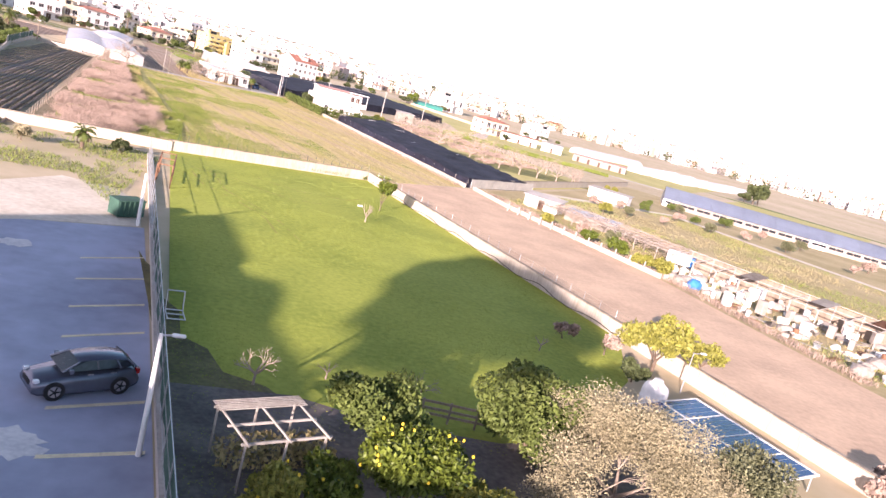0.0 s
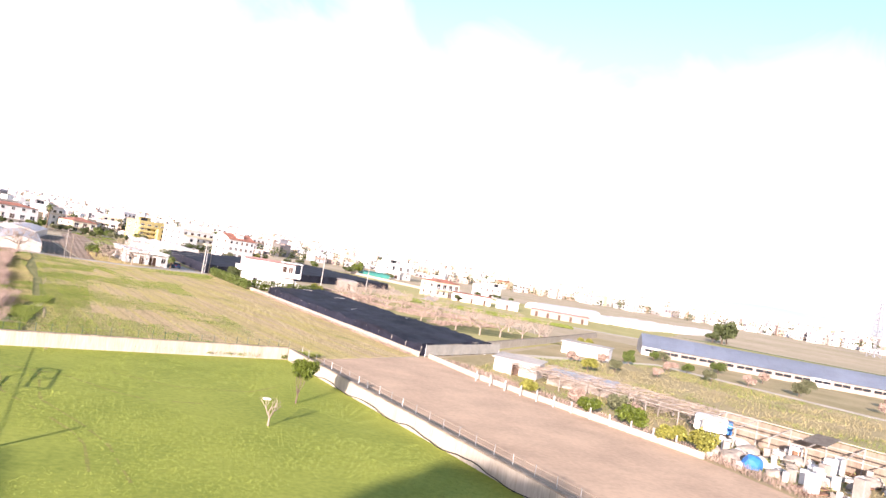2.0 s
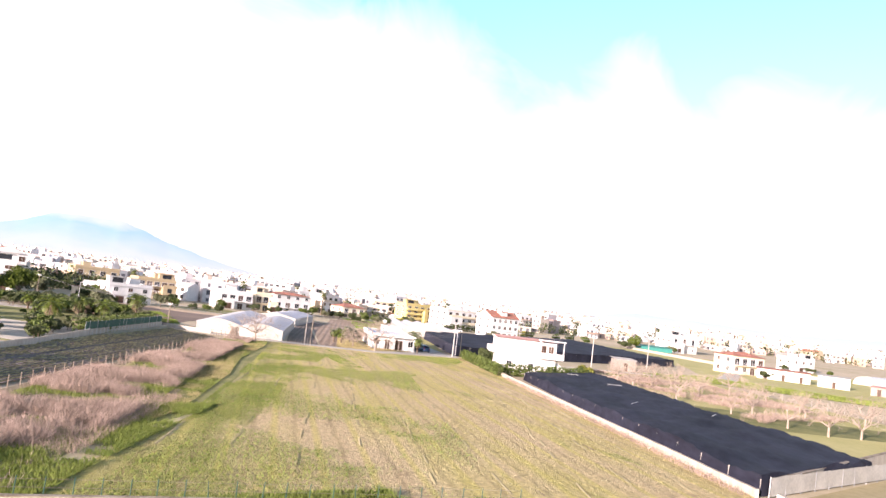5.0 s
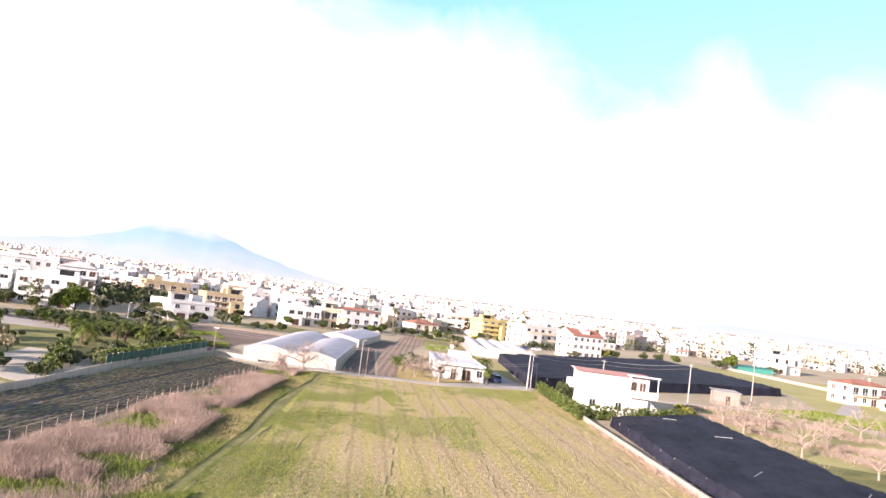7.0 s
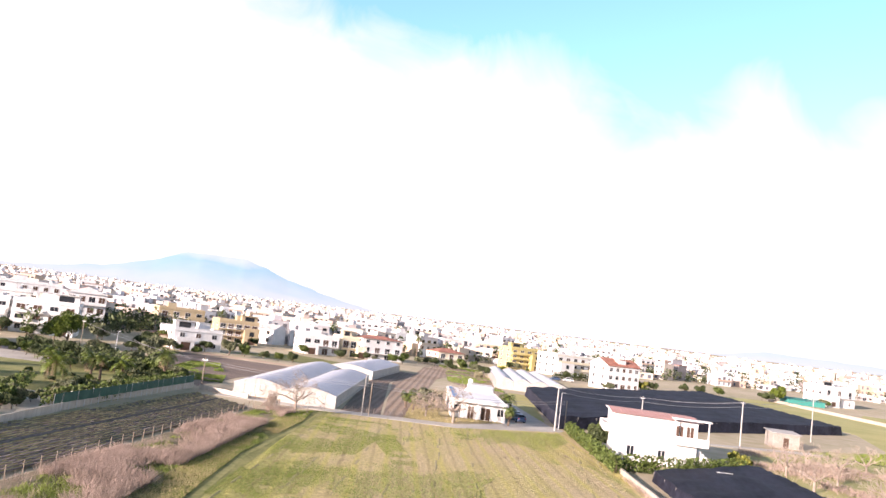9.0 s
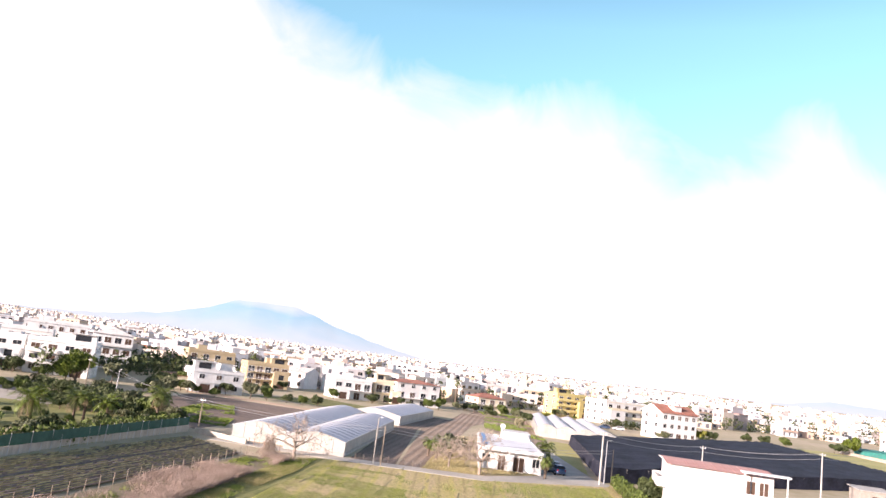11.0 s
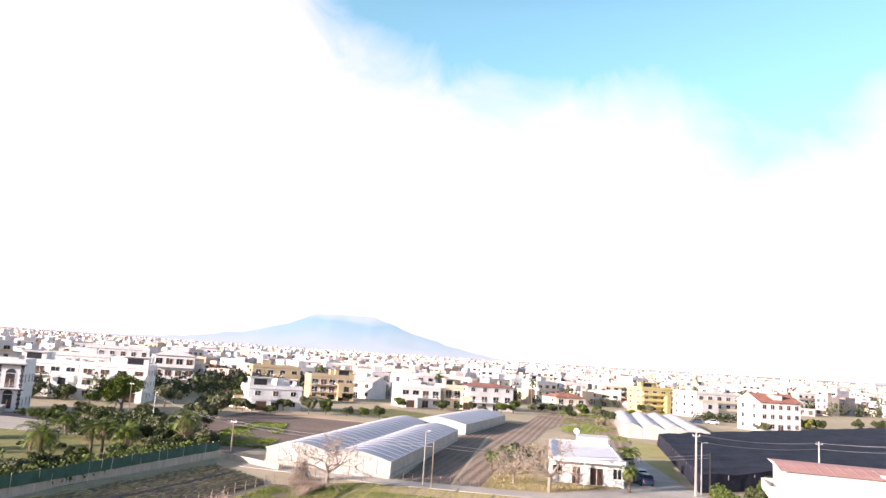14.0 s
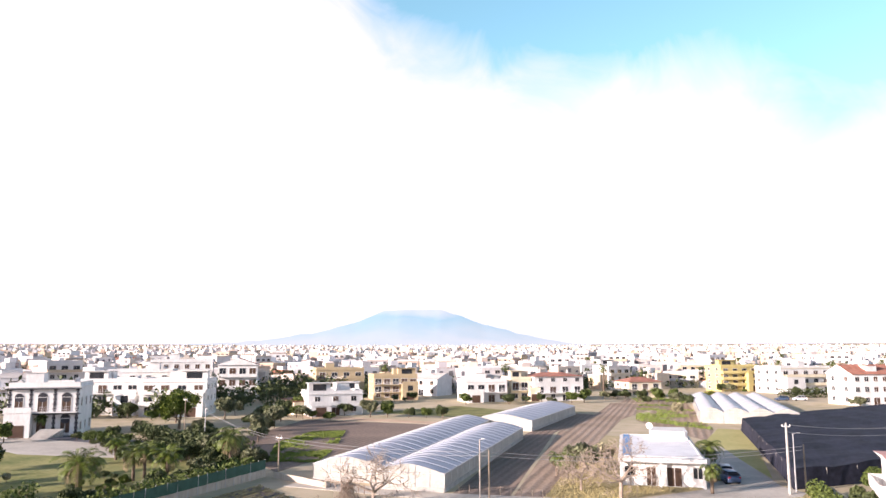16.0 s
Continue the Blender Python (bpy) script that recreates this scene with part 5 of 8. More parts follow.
def car(label, at, paint, L=4.3, W=1.78, H=1.55, wheel=0.34):
    """A hatchback: lofted body, glasshouse, wheels, lamps, handles, mirrors. Nose towards -x."""
    ob = holder("car", label, "car", at, "cars")
    prof = [(-0.50, 0.36, 0.62), (-0.485, 0.30, 0.74), (-0.44, 0.22, 0.84), (-0.27, 0.20, 0.95), (-0.20, 0.20, 0.99), (0.0, 0.20, 1.0), (0.25, 0.20, 1.03), (0.42, 0.22, 1.05), (0.475, 0.28, 0.98), (0.50, 0.36, 0.72)]
    bm = bmesh.new()
    rings = []
    for f, z0, z1 in prof:
        x = f * L
        t = 1 - 0.16 * abs(f * 2) ** 4
        w = W / 2 * t
        k = H / 1.55
        ring = [(-w * 0.92, z0), (-w, z0 + 0.12), (-w * 1.0, (z0 + z1) / 2 + 0.05), (-w * 0.93, z1 - 0.06), (-w * 0.80, z1), (0, z1 + 0.03), (w * 0.80, z1), (w * 0.93, z1 - 0.06), (w, (z0 + z1) / 2 + 0.05), (w, z0 + 0.12), (w * 0.92, z0)]
        rings.append([bm.verts.new((x, y, z * k)) for y, z in ring])
    for a, b in zip(rings, rings[1:]):
        for i in range(10):
            bm.faces.new((a[i], b[i], b[i + 1], a[i + 1])).smooth = True
        bm.faces.new((a[10], b[10], b[0], a[0]))
    bm.faces.new(rings[0]), bm.faces.new(rings[-1][::-1])
    bmesh.ops.recalc_face_normals(bm, faces=bm.faces)
    part("body", bm, paint, ob)
    # glasshouse and roof
    lo = [(-0.235, 1.0), (0.43, 1.04)]
    hi = [(-0.075, H), (0.30, H * 0.985)]
    for name, mat, inset, z_in in (("glasshouse", M_GLASSDARK, 0.0, 0.0),):
        bm = bmesh.new()
        sec = []
        for (f0, z0), (f1, z1), wl, wh in (((-0.25, 0.985), (-0.09, H - 0.05), 0.84, 0.66), ((-0.02, 1.0), (-0.02, H - 0.02), 0.88, 0.70), ((0.20, 1.02), (0.20, H - 0.03), 0.88, 0.70), ((0.455, 1.04), (0.36, H - 0.10), 0.82, 0.64)):
            sec.append([bm.verts.new((f0 * L, -W / 2 * wl, z0)), bm.verts.new((f1 * L, -W / 2 * wh, z1)), bm.verts.new((f1 * L, W / 2 * wh, z1)), bm.verts.new((f0 * L, W / 2 * wl, z0))])
        for a, b in zip(sec, sec[1:]):
            for i in range(3):
                bm.faces.new((a[i], b[i], b[i + 1], a[i + 1]))
        bm.faces.new(sec[0]), bm.faces.new(sec[-1][::-1])
        bmesh.ops.recalc_face_normals(bm, faces=bm.faces)
        part(name, bm, mat, ob, "dark tinted glass")
    bm = bmesh.new()
    rr = []
    for f, z, w in ((-0.10, H - 0.045, 0.66), (-0.03, H - 0.005, 0.70), (0.10, H + 0.02, 0.71), (0.25, H, 0.70), (0.375, H - 0.085, 0.65)):
        rr.append([bm.verts.new((f * L, y * W / 2, zz)) for y, zz in ((-w, z - 0.04), (-w * 0.92, z), (0, z + 0.03), (w * 0.92, z), (w, z - 0.04))])
    for a, b in zip(rr, rr[1:]):
        for i in range(4):
            bm.faces.new((a[i], b[i], b[i + 1], a[i + 1])).smooth = True
    bmesh.ops.recalc_face_normals(bm, faces=bm.faces)
    part("roof", bm, paint, ob)
    for sy in (-1, 1):
        for fa, fb in ((-0.25, -0.09), (0.085, 0.075), (0.30, 0.26), (0.455, 0.36)):
            bm = bmesh.new()
            tube(bm, (fa * L, sy * W / 2 * 0.875, 1.0), (fb * L, sy * W / 2 * 0.695, H - 0.04), 0.035, 0.03, 5)
            part("pillar", bm, paint, ob)
        for fx in (-0.02, 0.2):
            bm = bmesh.new()
            box(bm, fx * L, fx * L + 0.18, sy * W / 2 * 0.985 - 0.015, sy * W / 2 * 0.985 + 0.015, 0.86, 0.89)
            part("door_handle", bm, M_ALLOY, ob)
        bm = bmesh.new()
        box(bm, -0.20 * L, -0.20 * L + 0.14, sy * W / 2 * 1.0 - 0.08, sy * W / 2 * 1.0 + 0.08, 0.98, 1.12)
        part("wing_mirror", bm, paint, ob)
        bm = bmesh.new()
        box(bm, -0.482 * L, -0.435 * L, sy * W * 0.30, sy * W * 0.415, 0.64, 0.735)
        part("headlight", bm, M_LENS, ob, "clear headlight")
        bm = bmesh.new()
        box(bm, 0.465 * L, 0.497 * L, sy * W * 0.30, sy * W * 0.43, 0.72, 0.92)
        part("tail_lamp", bm, M_REDLENS, ob, "red tail lamp")
        for fx in (-0.305, 0.305):
            bm = bmesh.new()
            tube(bm, (fx * L, sy * (W / 2 - 0.2), wheel), (fx * L, sy * (W / 2 + 0.015), wheel), wheel, wheel, 20)
            wh = part("wheel", bm, M_RUBBER, ob)
            bm = bmesh.new()
            tube(bm, (fx * L, sy * (W / 2 - 0.02), wheel), (fx * L, sy * (W / 2 + 0.03), wheel), wheel * 0.66, wheel * 0.6, 16)
            part("rim", bm, M_ALLOY, wh, "light alloy rim")
            for s in range(5):
                bm = bmesh.new()
                w = 2 * math.pi * s / 5
                tube(bm, (fx * L, sy * (W / 2 + 0.035), wheel), (fx * L + wheel * 0.58 * math.cos(w), sy * (W / 2 + 0.035), wheel + wheel * 0.58 * math.sin(w)), 0.03, 0.025, 4)
                part("spoke", bm, M_RUBBER, wh)
    bm = bmesh.new()
    box(bm, -0.505 * L, -0.49 * L, -W * 0.2, W * 0.2, 0.48, 0.62)
    part("grille", bm, M_RUBBER, ob)
    return ob


car("dark grey crossover car parked in a bay", pose(-23, -59.87, 0.02, rz=28.61), M_CARPAINT, 3.6, 1.55, 1.32)
car("dark blue hatchback parked beside the low house", pose(-14.01, 137.7, 0.04, rz=-61.41), M_CARBLUE, 4.2, 1.75, 1.5)
car("white hatchback parked on a forecourt", pose(-14.89, 142.1, 0.04, rz=-68.46), M_CARWHITE, 4.0, 1.7, 1.5)
car("blue car parked before a hedge", pose(-13.09, 306, 0.02, rz=22.42), M_CARBLUE, 4.3, 1.75, 1.5)
car("pale grey car parked before a hedge", pose(-7.94, 308.1, 0.02, rz=17.27), M_CARWHITE, 4.6, 1.8, 1.6)
# ---------------------------------------------------------------- garden by the start
def timber(bm, a, b, w=0.06):
    tube(bm, a, b, w, w, 4)


perg = holder("pergola", "weathered grey timber pergola with thin rafters", "pergola", pose(-16.9, -64.08, 0, rz=21.14) @ Matrix.Diagonal((0.70, 0.78, 0.9, 1)))
for x in (-1.6, 0.4, 2.4):
    for y in (-1.6, 1.5):
        bm = bmesh.new()
        timber(bm, (x, y, -0.1), (x, y, 1.85), 0.06)
        part("post", bm, M_GREYWOOD, perg)
for y in (-1.6, -0.1, 1.5):
    bm = bmesh.new()
    timber(bm, (-1.8, y, 1.9), (2.7, y, 1.9), 0.06)
    part("beam", bm, M_GREYWOOD, perg)
for x in (-1.6, 0.4, 2.4):
    bm = bmesh.new()
    timber(bm, (x, -1.9, 1.98), (x, 1.8, 1.98), 0.05)
    part("rafter", bm, M_GREYWOOD, perg)
for k in range(7):
    bm = bmesh.new()
    timber(bm, (-1.8, 0.9 + 0.14 * k, 2.04), (2.7, 0.9 + 0.14 * k, 2.04), 0.025)
    part("lath", bm, M_GREYWOOD, perg)
hedge("straw_hedge", "dry yellowish clipped hedge under a pergola", (-18.1, -64.38), (-14.57, -63.08), 1.2, 1.0, 4, M_STRAWBLADE, 0.14, 240)

leafy_tree("orange_tree", "dense dark green orange tree", "tree", 11, 0.7, 2.0, 9000, 0.12, M_HEDGE, n_clumps=22, at=pose(-12.51, -61.72, 0), squash=0.8, shell=0.35)
leafy_tree("lemon_tree", "green lemon tree hung with yellow fruit", "tree", 12, 0.7, 2.0, 12000, 0.11, M_LEMONLEAF, n_clumps=24, fruit=32, at=pose(-12.09, -65.82, 0), squash=0.7, shell=0.25)
leafy_tree("lemon_tree", "small lemon tree hung with yellow fruit", "tree", 13, 0.4, 1.1, 4500, 0.11, M_YELLEAF, n_clumps=12, fruit=16, at=pose(-16.64, -66.68, 0), squash=0.8, shell=0.25)
leafy_tree("lemon_tree", "low sunlit lemon bush with yellow leaves", "tree", 14, 0.4, 1.3, 5000, 0.11, M_YELLEAF, n_clumps=12, fruit=20, at=pose(-9.88, -66.93, 0), squash=0.8, shell=0.25)
leafy_tree("lemon_tree", "lemon bush crowded under the pergola", "tree", 15, 0.4, 1.3, 5000, 0.11, M_LEMONLEAF, n_clumps=12, fruit=16, at=pose(-14.64, -66.06, 0), squash=0.8, shell=0.25)
leafy_tree("round_bush", "large rounded evergreen bush", "bush", 16, 0.6, 2.7, 18000, 0.12, M_HEDGE, n_clumps=36, at=pose(-5.7, -60.9, 0), squash=0.85, shell=0.6)
open_tree("olive_tree", "large half-bare grey olive tree", "tree", 17, 0.7, 3.8, 6, 120000, 0.046, M_DRYLEAF, M_PALEBARK, 0.85, 0.85, pose(-3.6, -64.6, 0) @ Matrix.Diagonal((1, 1, 0.8, 1)), r0=0.15)
leafy_tree("olive_tree", "grey-green olive tree beside the solar panels", "tree", 18, 1.0, 2.2, 12000, 0.08, M_OLIVE, M_PALEBARK, n_clumps=24, at=pose(1.9, -64.8, 0), squash=0.85, shell=0.2)
open_tree("loquat_tree", "yellow-green tree with open tufted crown", "tree", 19, 1.1, 2.8, 4, 5200, 0.15, M_YELLEAF, M_BARK, 0.5, 0.7, pose(7.28, -49.65, 0), r0=0.1, long=2.0)
open_tree("loquat_tree", "small yellow-green tufted tree", "tree", 20, 1.0, 1.7, 3, 1500, 0.15, M_YELLEAF, M_BARK, 0.4, 0.7, pose(11.1, -49.02, 0), r0=0.07, long=2.0)
open_tree("corner_tree", "small upright green tree at the wall corner", "tree", 21, 0.6, 2.1, 4, 4200, 0.10, M_LEMONLEAF, M_BARK, 0.34, 0.42, pose(-3.39, -13.18, 0) @ Matrix.Diagonal((0.9, 0.9, 1.1, 1)), r0=0.06)
bare_tree("sapling", "thin leafless sapling tied to a stake", 22, 2.0, 0.5, at=pose(-6.07, -20.42, 0), depth=4)
bare_tree("bare_fruit_tree", "pruned leafless fruit tree on the lawn", 23, 1.9, 0.8, at=pose(-16.85, -57.83, 0), depth=4)
bare_tree("bare_fruit_tree", "young leafless fruit tree on the lawn", 24, 1.2, 0.5, at=pose(-13.66, -56.33, 0), depth=3)
bare_tree("bare_fruit_tree", "low leafless fruit tree by the fence", 25, 1.4, 0.9, at=pose(-9.4, -56.93, 0), depth=4)
bare_tree("bare_fruit_tree", "young leafless tree in the shade", 26, 1.3, 0.5, at=pose(0.36, -48.12, 0), depth=3)
leafy_tree("dry_shrub", "dry reddish shrub against the wall", "shrub", 27, 0.3, 1.1, 900, 0.16, M_REED, n_clumps=8, at=pose(5.43, -46.99, 0), squash=0.7, shell=0.2)
leafy_tree("dry_shrub", "dry reddish shrub against the wall", "shrub", 28, 0.3, 0.9, 700, 0.16, M_REED, n_clumps=6, at=pose(3.38, -45.02, 0), squash=0.7, shell=0.2)
leafy_tree("low_shrub", "dark low shrub by the water tank", "shrub", 29, 0.3, 1.0, 1200, 0.16, M_LEAF, n_clumps=7, at=pose(5.27, -50.92, 0), squash=0.8)
for x, y, r, s in ((12.47, -62.38, 1.2, 30), (14.28, -63.9, 1.4, 31), (14.61, -60.85, 0.9, 32)):
    leafy_tree("plot_shrub", "green and brown shrub at the plot edge", "shrub", s, 0.3, r, 1500, 0.18, M_LEMONLEAF if s % 2 else M_REED, n_clumps=8, at=pose(x, y, 0), squash=0.8)

tank = holder("water_tank", "white plastic water tank with a domed lid", "tank", pose(4.5, -54.3, 0) @ Matrix.Diagonal((1.15, 1.15, 1.35, 1)))
bm = bmesh.new()
prof = [(0.0, 0.0), (0.52, 0.0), (0.62, 0.12), (0.62, 0.35), (0.66, 0.40), (0.62, 0.45), (0.62, 0.75), (0.55, 0.95), (0.25, 1.12), (0.22, 1.12)]
rings = [[bm.verts.new((r * math.cos(k * math.pi / 10), r * math.sin(k * math.pi / 10), z)) for k in range(20)] for r, z in prof[1:]]
for a, b in zip(rings, rings[1:]):
    for k in range(20):
        bm.faces.new((a[k], a[(k + 1) % 20], b[(k + 1) % 20], b[k])).smooth = True
bm.faces.new(rings[0][::-1]), bm.faces.new(rings[-1])
part("shell", bm, M_WHITEPLASTIC, tank)
bm = bmesh.new()
tube(bm, (0, 0, 1.1), (0, 0, 1.22), 0.26, 0.22, 14)
part("lid", bm, M_WHITEPLASTIC, tank)
pole("thin leaning light pole beside the water tank", 8.27, -51.56, 2.6, M_METAL, 0.05, lamp=True, arm=False, name="garden_lamp", cat="garden lamp")

array = holder("solar_array", "tilted blue solar panels in white frames", "solar panels", pose(5.3, -58.8, 0.72, 4, 0, -76) @ Matrix.Diagonal((0.72, 1.35, 1, 1)))
for i in range(4):
    for j in range(2):
        x0, y0 = -5.2 + 2.6 * i, -2.0 + 2.0 * j
        bm = bmesh.new()
        box(bm, x0 + 0.05, x0 + 2.55, y0 + 0.05, y0 + 1.95, 0, 0.05)
        pn = part("panel", bm, M_SOLAR, array)
        for g in range(1, 4):
            bm = bmesh.new()
            box(bm, x0 + 2.6 * g / 4 - 0.015, x0 + 2.6 * g / 4 + 0.015, y0 + 0.06, y0 + 1.94, 0.05, 0.056)
            part("cell_line", bm, M_METAL, pn)
for k in range(5):
    bm = bmesh.new()
    box(bm, -5.2 + 2.6 * k - 0.06, -5.2 + 2.6 * k + 0.06, -2.05, 2.05, -0.02, 0.07)
    part("rail", bm, M_WHITEPLASTIC, array)
for y in (-2.03, 0, 2.03):
    bm = bmesh.new()
    box(bm, -5.25, 5.25, y - 0.05, y + 0.05, -0.03, 0.062)
    part("rail", bm, M_WHITEPLASTIC, array)
for x in (-5, 0, 5):
    for y in (-1.9, 1.9):
        bm = bmesh.new()
        tube(bm, (x, y, -1.5), (x, y, 0), 0.05, 0.05, 5)
        part("leg", bm, M_METAL, array)

gfence = holder("garden_fence", "dark timber rail fence at the lawn edge", "fence", pose(-8.73, -59.28, 0, rz=-11.26))
for x in (-1.2, 0, 1.2, 2.4):
    bm = bmesh.new()
    timber(bm, (x, 0, -0.1), (x, 0, 1.0), 0.06)
    part("post", bm, M_WOOD, gfence)
for z in (0.35, 0.6, 0.9):
    bm = bmesh.new()
    box(bm, -1.3, 2.5, -0.03, 0.03, z - 0.05, z + 0.05)
    part("rail", bm, M_WOOD, gfence)
ladder = holder("goal_frame", "rusty steel frame standing by the fence", "metal frame", pose(-23.94, -19.88, 0, rz=2))
for y in (-3, 0, 3):
    for x in (-0.5, 0.7):
        bm = bmesh.new()
        tube(bm, (x, y, -0.1), (x, y, 1.9), 0.05, 0.05, 6)
        part("upright", bm, M_RUST, ladder)
for z in (0.9, 1.9):
    for x in (-0.5, 0.7):
        bm = bmesh.new()
        tube(bm, (x, -3, z), (x, 3, z), 0.045, 0.045, 6)
        part("rail", bm, M_RUST, ladder)
for y in (-3, 0, 3):
    bm = bmesh.new()
    tube(bm, (-0.5, y, 1.9), (0.7, y, 1.9), 0.045, 0.045, 6)
    part("rung", bm, M_RUST, ladder)
bench = holder("lounger_frame", "bare metal lounger frame lying by the fence", "lounger", pose(-20.4, -51.4, 0, rz=10))
for a, b in (((-0.4, -0.6, 0), (-0.4, 0.6, 0)), ((0.4, -0.6, 0), (0.4, 0.6, 0)), ((-0.4, -0.6, 0.02), (0.4, -0.6, 0.02)), ((-0.4, 0.6, 0.02), (0.4, 0.6, 0.02)), ((-0.4, 0.6, 0), (-0.4, 0.9, 0.9)), ((0.4, 0.6, 0), (0.4, 0.9, 0.9)), ((-0.4, 0.9, 0.9), (0.4, 0.9, 0.9)), ((-0.4, 0, 0.03), (0.4, 0, 0.03))):
    bm = bmesh.new()
    tube(bm, (a[0], a[1], a[2] + 0.07), (b[0], b[1], b[2] + 0.07), 0.035, 0.035, 5)
    part("tube", bm, M_METAL, bench)
bm = bmesh.new()
box(bm, -0.25, 0.25, -0.2, 0.2, 0.03, 0.16)
bmesh.ops.bevel(bm, geom=bm.edges[:], offset=0.04, segments=1, affect="EDGES")
thing("white_block", bm, M_WHITEPLASTIC, "small white block lying on the lawn", "block", at=pose(-5.36, -12.96, 0, rz=17.01))

# ---------------------------------------------------------------- yard of sheds and scrap beside the earth plot
rs = np.random.default_rng(40)
leanto = holder("open_shed", "long open shed of rough poles with a sagging dark roof", "shed", pose(40.91, -20.36, 0, rz=-65.77))
for k in range(9):
    x = -12 + 3 * k
    for y, h in ((-2.2, 1.7), (2.2, 2.3)):
        bm = bmesh.new()
        timber(bm, (x + rs.normal() * 0.1, y, -0.1), (x, y, h), 0.09)
        part("post", bm, M_GREYWOOD, leanto)
    bm = bmesh.new()
    timber(bm, (x, -2.6, 1.72), (x, 2.4, 2.34), 0.06)
    part("rafter", bm, M_GREYWOOD, leanto)
for y, h in ((-2.2, 1.76), (0, 2.05), (2.2, 2.36)):
    bm = bmesh.new()
    timber(bm, (-12.5, y, h), (12.5, y, h), 0.06)
    part("beam", bm, M_GREYWOOD, leanto)
for k in range(12):
    if k not in (4, 8, 11):
        continue
    bm = bmesh.new()
    x = -12.3 + 2.07 * k
    y0 = rs.uniform(-1.0, 0.5)
    a = [bm.verts.new((x, y0, 2.12 + 0.14 * y0)), bm.verts.new((x + 2.0, y0, 2.14 + 0.14 * y0 + rs.normal() * 0.05)), bm.verts.new((x + 2.0, 2.7, 2.5)), bm.verts.new((x, 2.7, 2.5))]
    f = bm.faces.new(a)
    bmesh.ops.solidify(bm, geom=[f], thickness=0.04)
    part("roof_sheet", bm, (M_GREYWOOD, M_RUST, M_METAL, M_FLATROOF, M_GREYWOOD)[k % 5], leanto)
bm = bmesh.new()
box(bm, -12.5, 12.5, 2.25, 2.4, 0, 2.2)
part("back_wall", bm, M_WOOD, leanto)


def barrel_mesh(mat):
    b = bmesh.new()
    rings = [[b.verts.new((r * math.cos(k * math.pi / 7), r * math.sin(k * math.pi / 7), z)) for k in range(14)] for r, z in ((0.27, 0), (0.30, 0.05), (0.29, 0.3), (0.31, 0.33), (0.29, 0.36), (0.29, 0.6), (0.31, 0.63), (0.29, 0.66), (0.30, 0.86), (0.27, 0.9))]
    for p, q in zip(rings, rings[1:]):
        for k in range(14):
            b.faces.new((p[k], p[(k + 1) % 14], q[(k + 1) % 14], q[k]))
    b.faces.new(rings[0][::-1]), b.faces.new(rings[-1])
    return mesh_of(b, "barrel", mat)


def lump_mesh(name, mat, sx, sy, sz, seed):
    b = bmesh.new()
    bmesh.ops.create_icosphere(b, subdivisions=2, radius=1)
    for v in b.verts:
        k = 1 + 0.35 * noise.noise(v.co * 1.7 + Vector((seed, 0, 0)))
        v.co = Vector((v.co.x * sx * k, v.co.y * sy * k, max(0, v.co.z * sz * k + sz * 0.45)))
    return mesh_of(b, name, mat)


def crate_mesh(mat):
    b = bmesh.new()
    box(b, -0.4, 0.4, -0.3, 0.3, 0, 0.36)
    top = max(b.faces, key=lambda f: f.calc_center_median().z)
    bmesh.ops.inset_region(b, faces=[top], thickness=0.035)
    for v in top.verts:
        v.co.z = 0.05
    return mesh_of(b, "crate", mat)


def plank_mesh(mat):
    b = bmesh.new()
    rows = [[b.verts.new((x, y, z + 0.05 * math.sin(x * 1.6))) for y, z in ((-0.3, 0.06), (0.3, 0.07), (0.3, 0.11), (-0.3, 0.10))] for x in (-1.1, -0.5, 0.1, 0.6, 1.1)]
    for p, q in zip(rows, rows[1:]):
        for k in range(4):
            b.faces.new((p[k], p[(k + 1) % 4], q[(k + 1) % 4], q[k]))
    b.faces.new(rows[0][::-1]), b.faces.new(rows[-1])
    return mesh_of(b, "board", mat)


def cabinet_mesh(mat):
    b = bmesh.new()
    box(b, -0.35, 0.35, -0.32, 0.32, 0.04, 1.25)
    bmesh.ops.bevel(b, geom=b.edges[:], offset=0.04, segments=1, affect="EDGES")
    return mesh_of(b, "cabinet", mat)


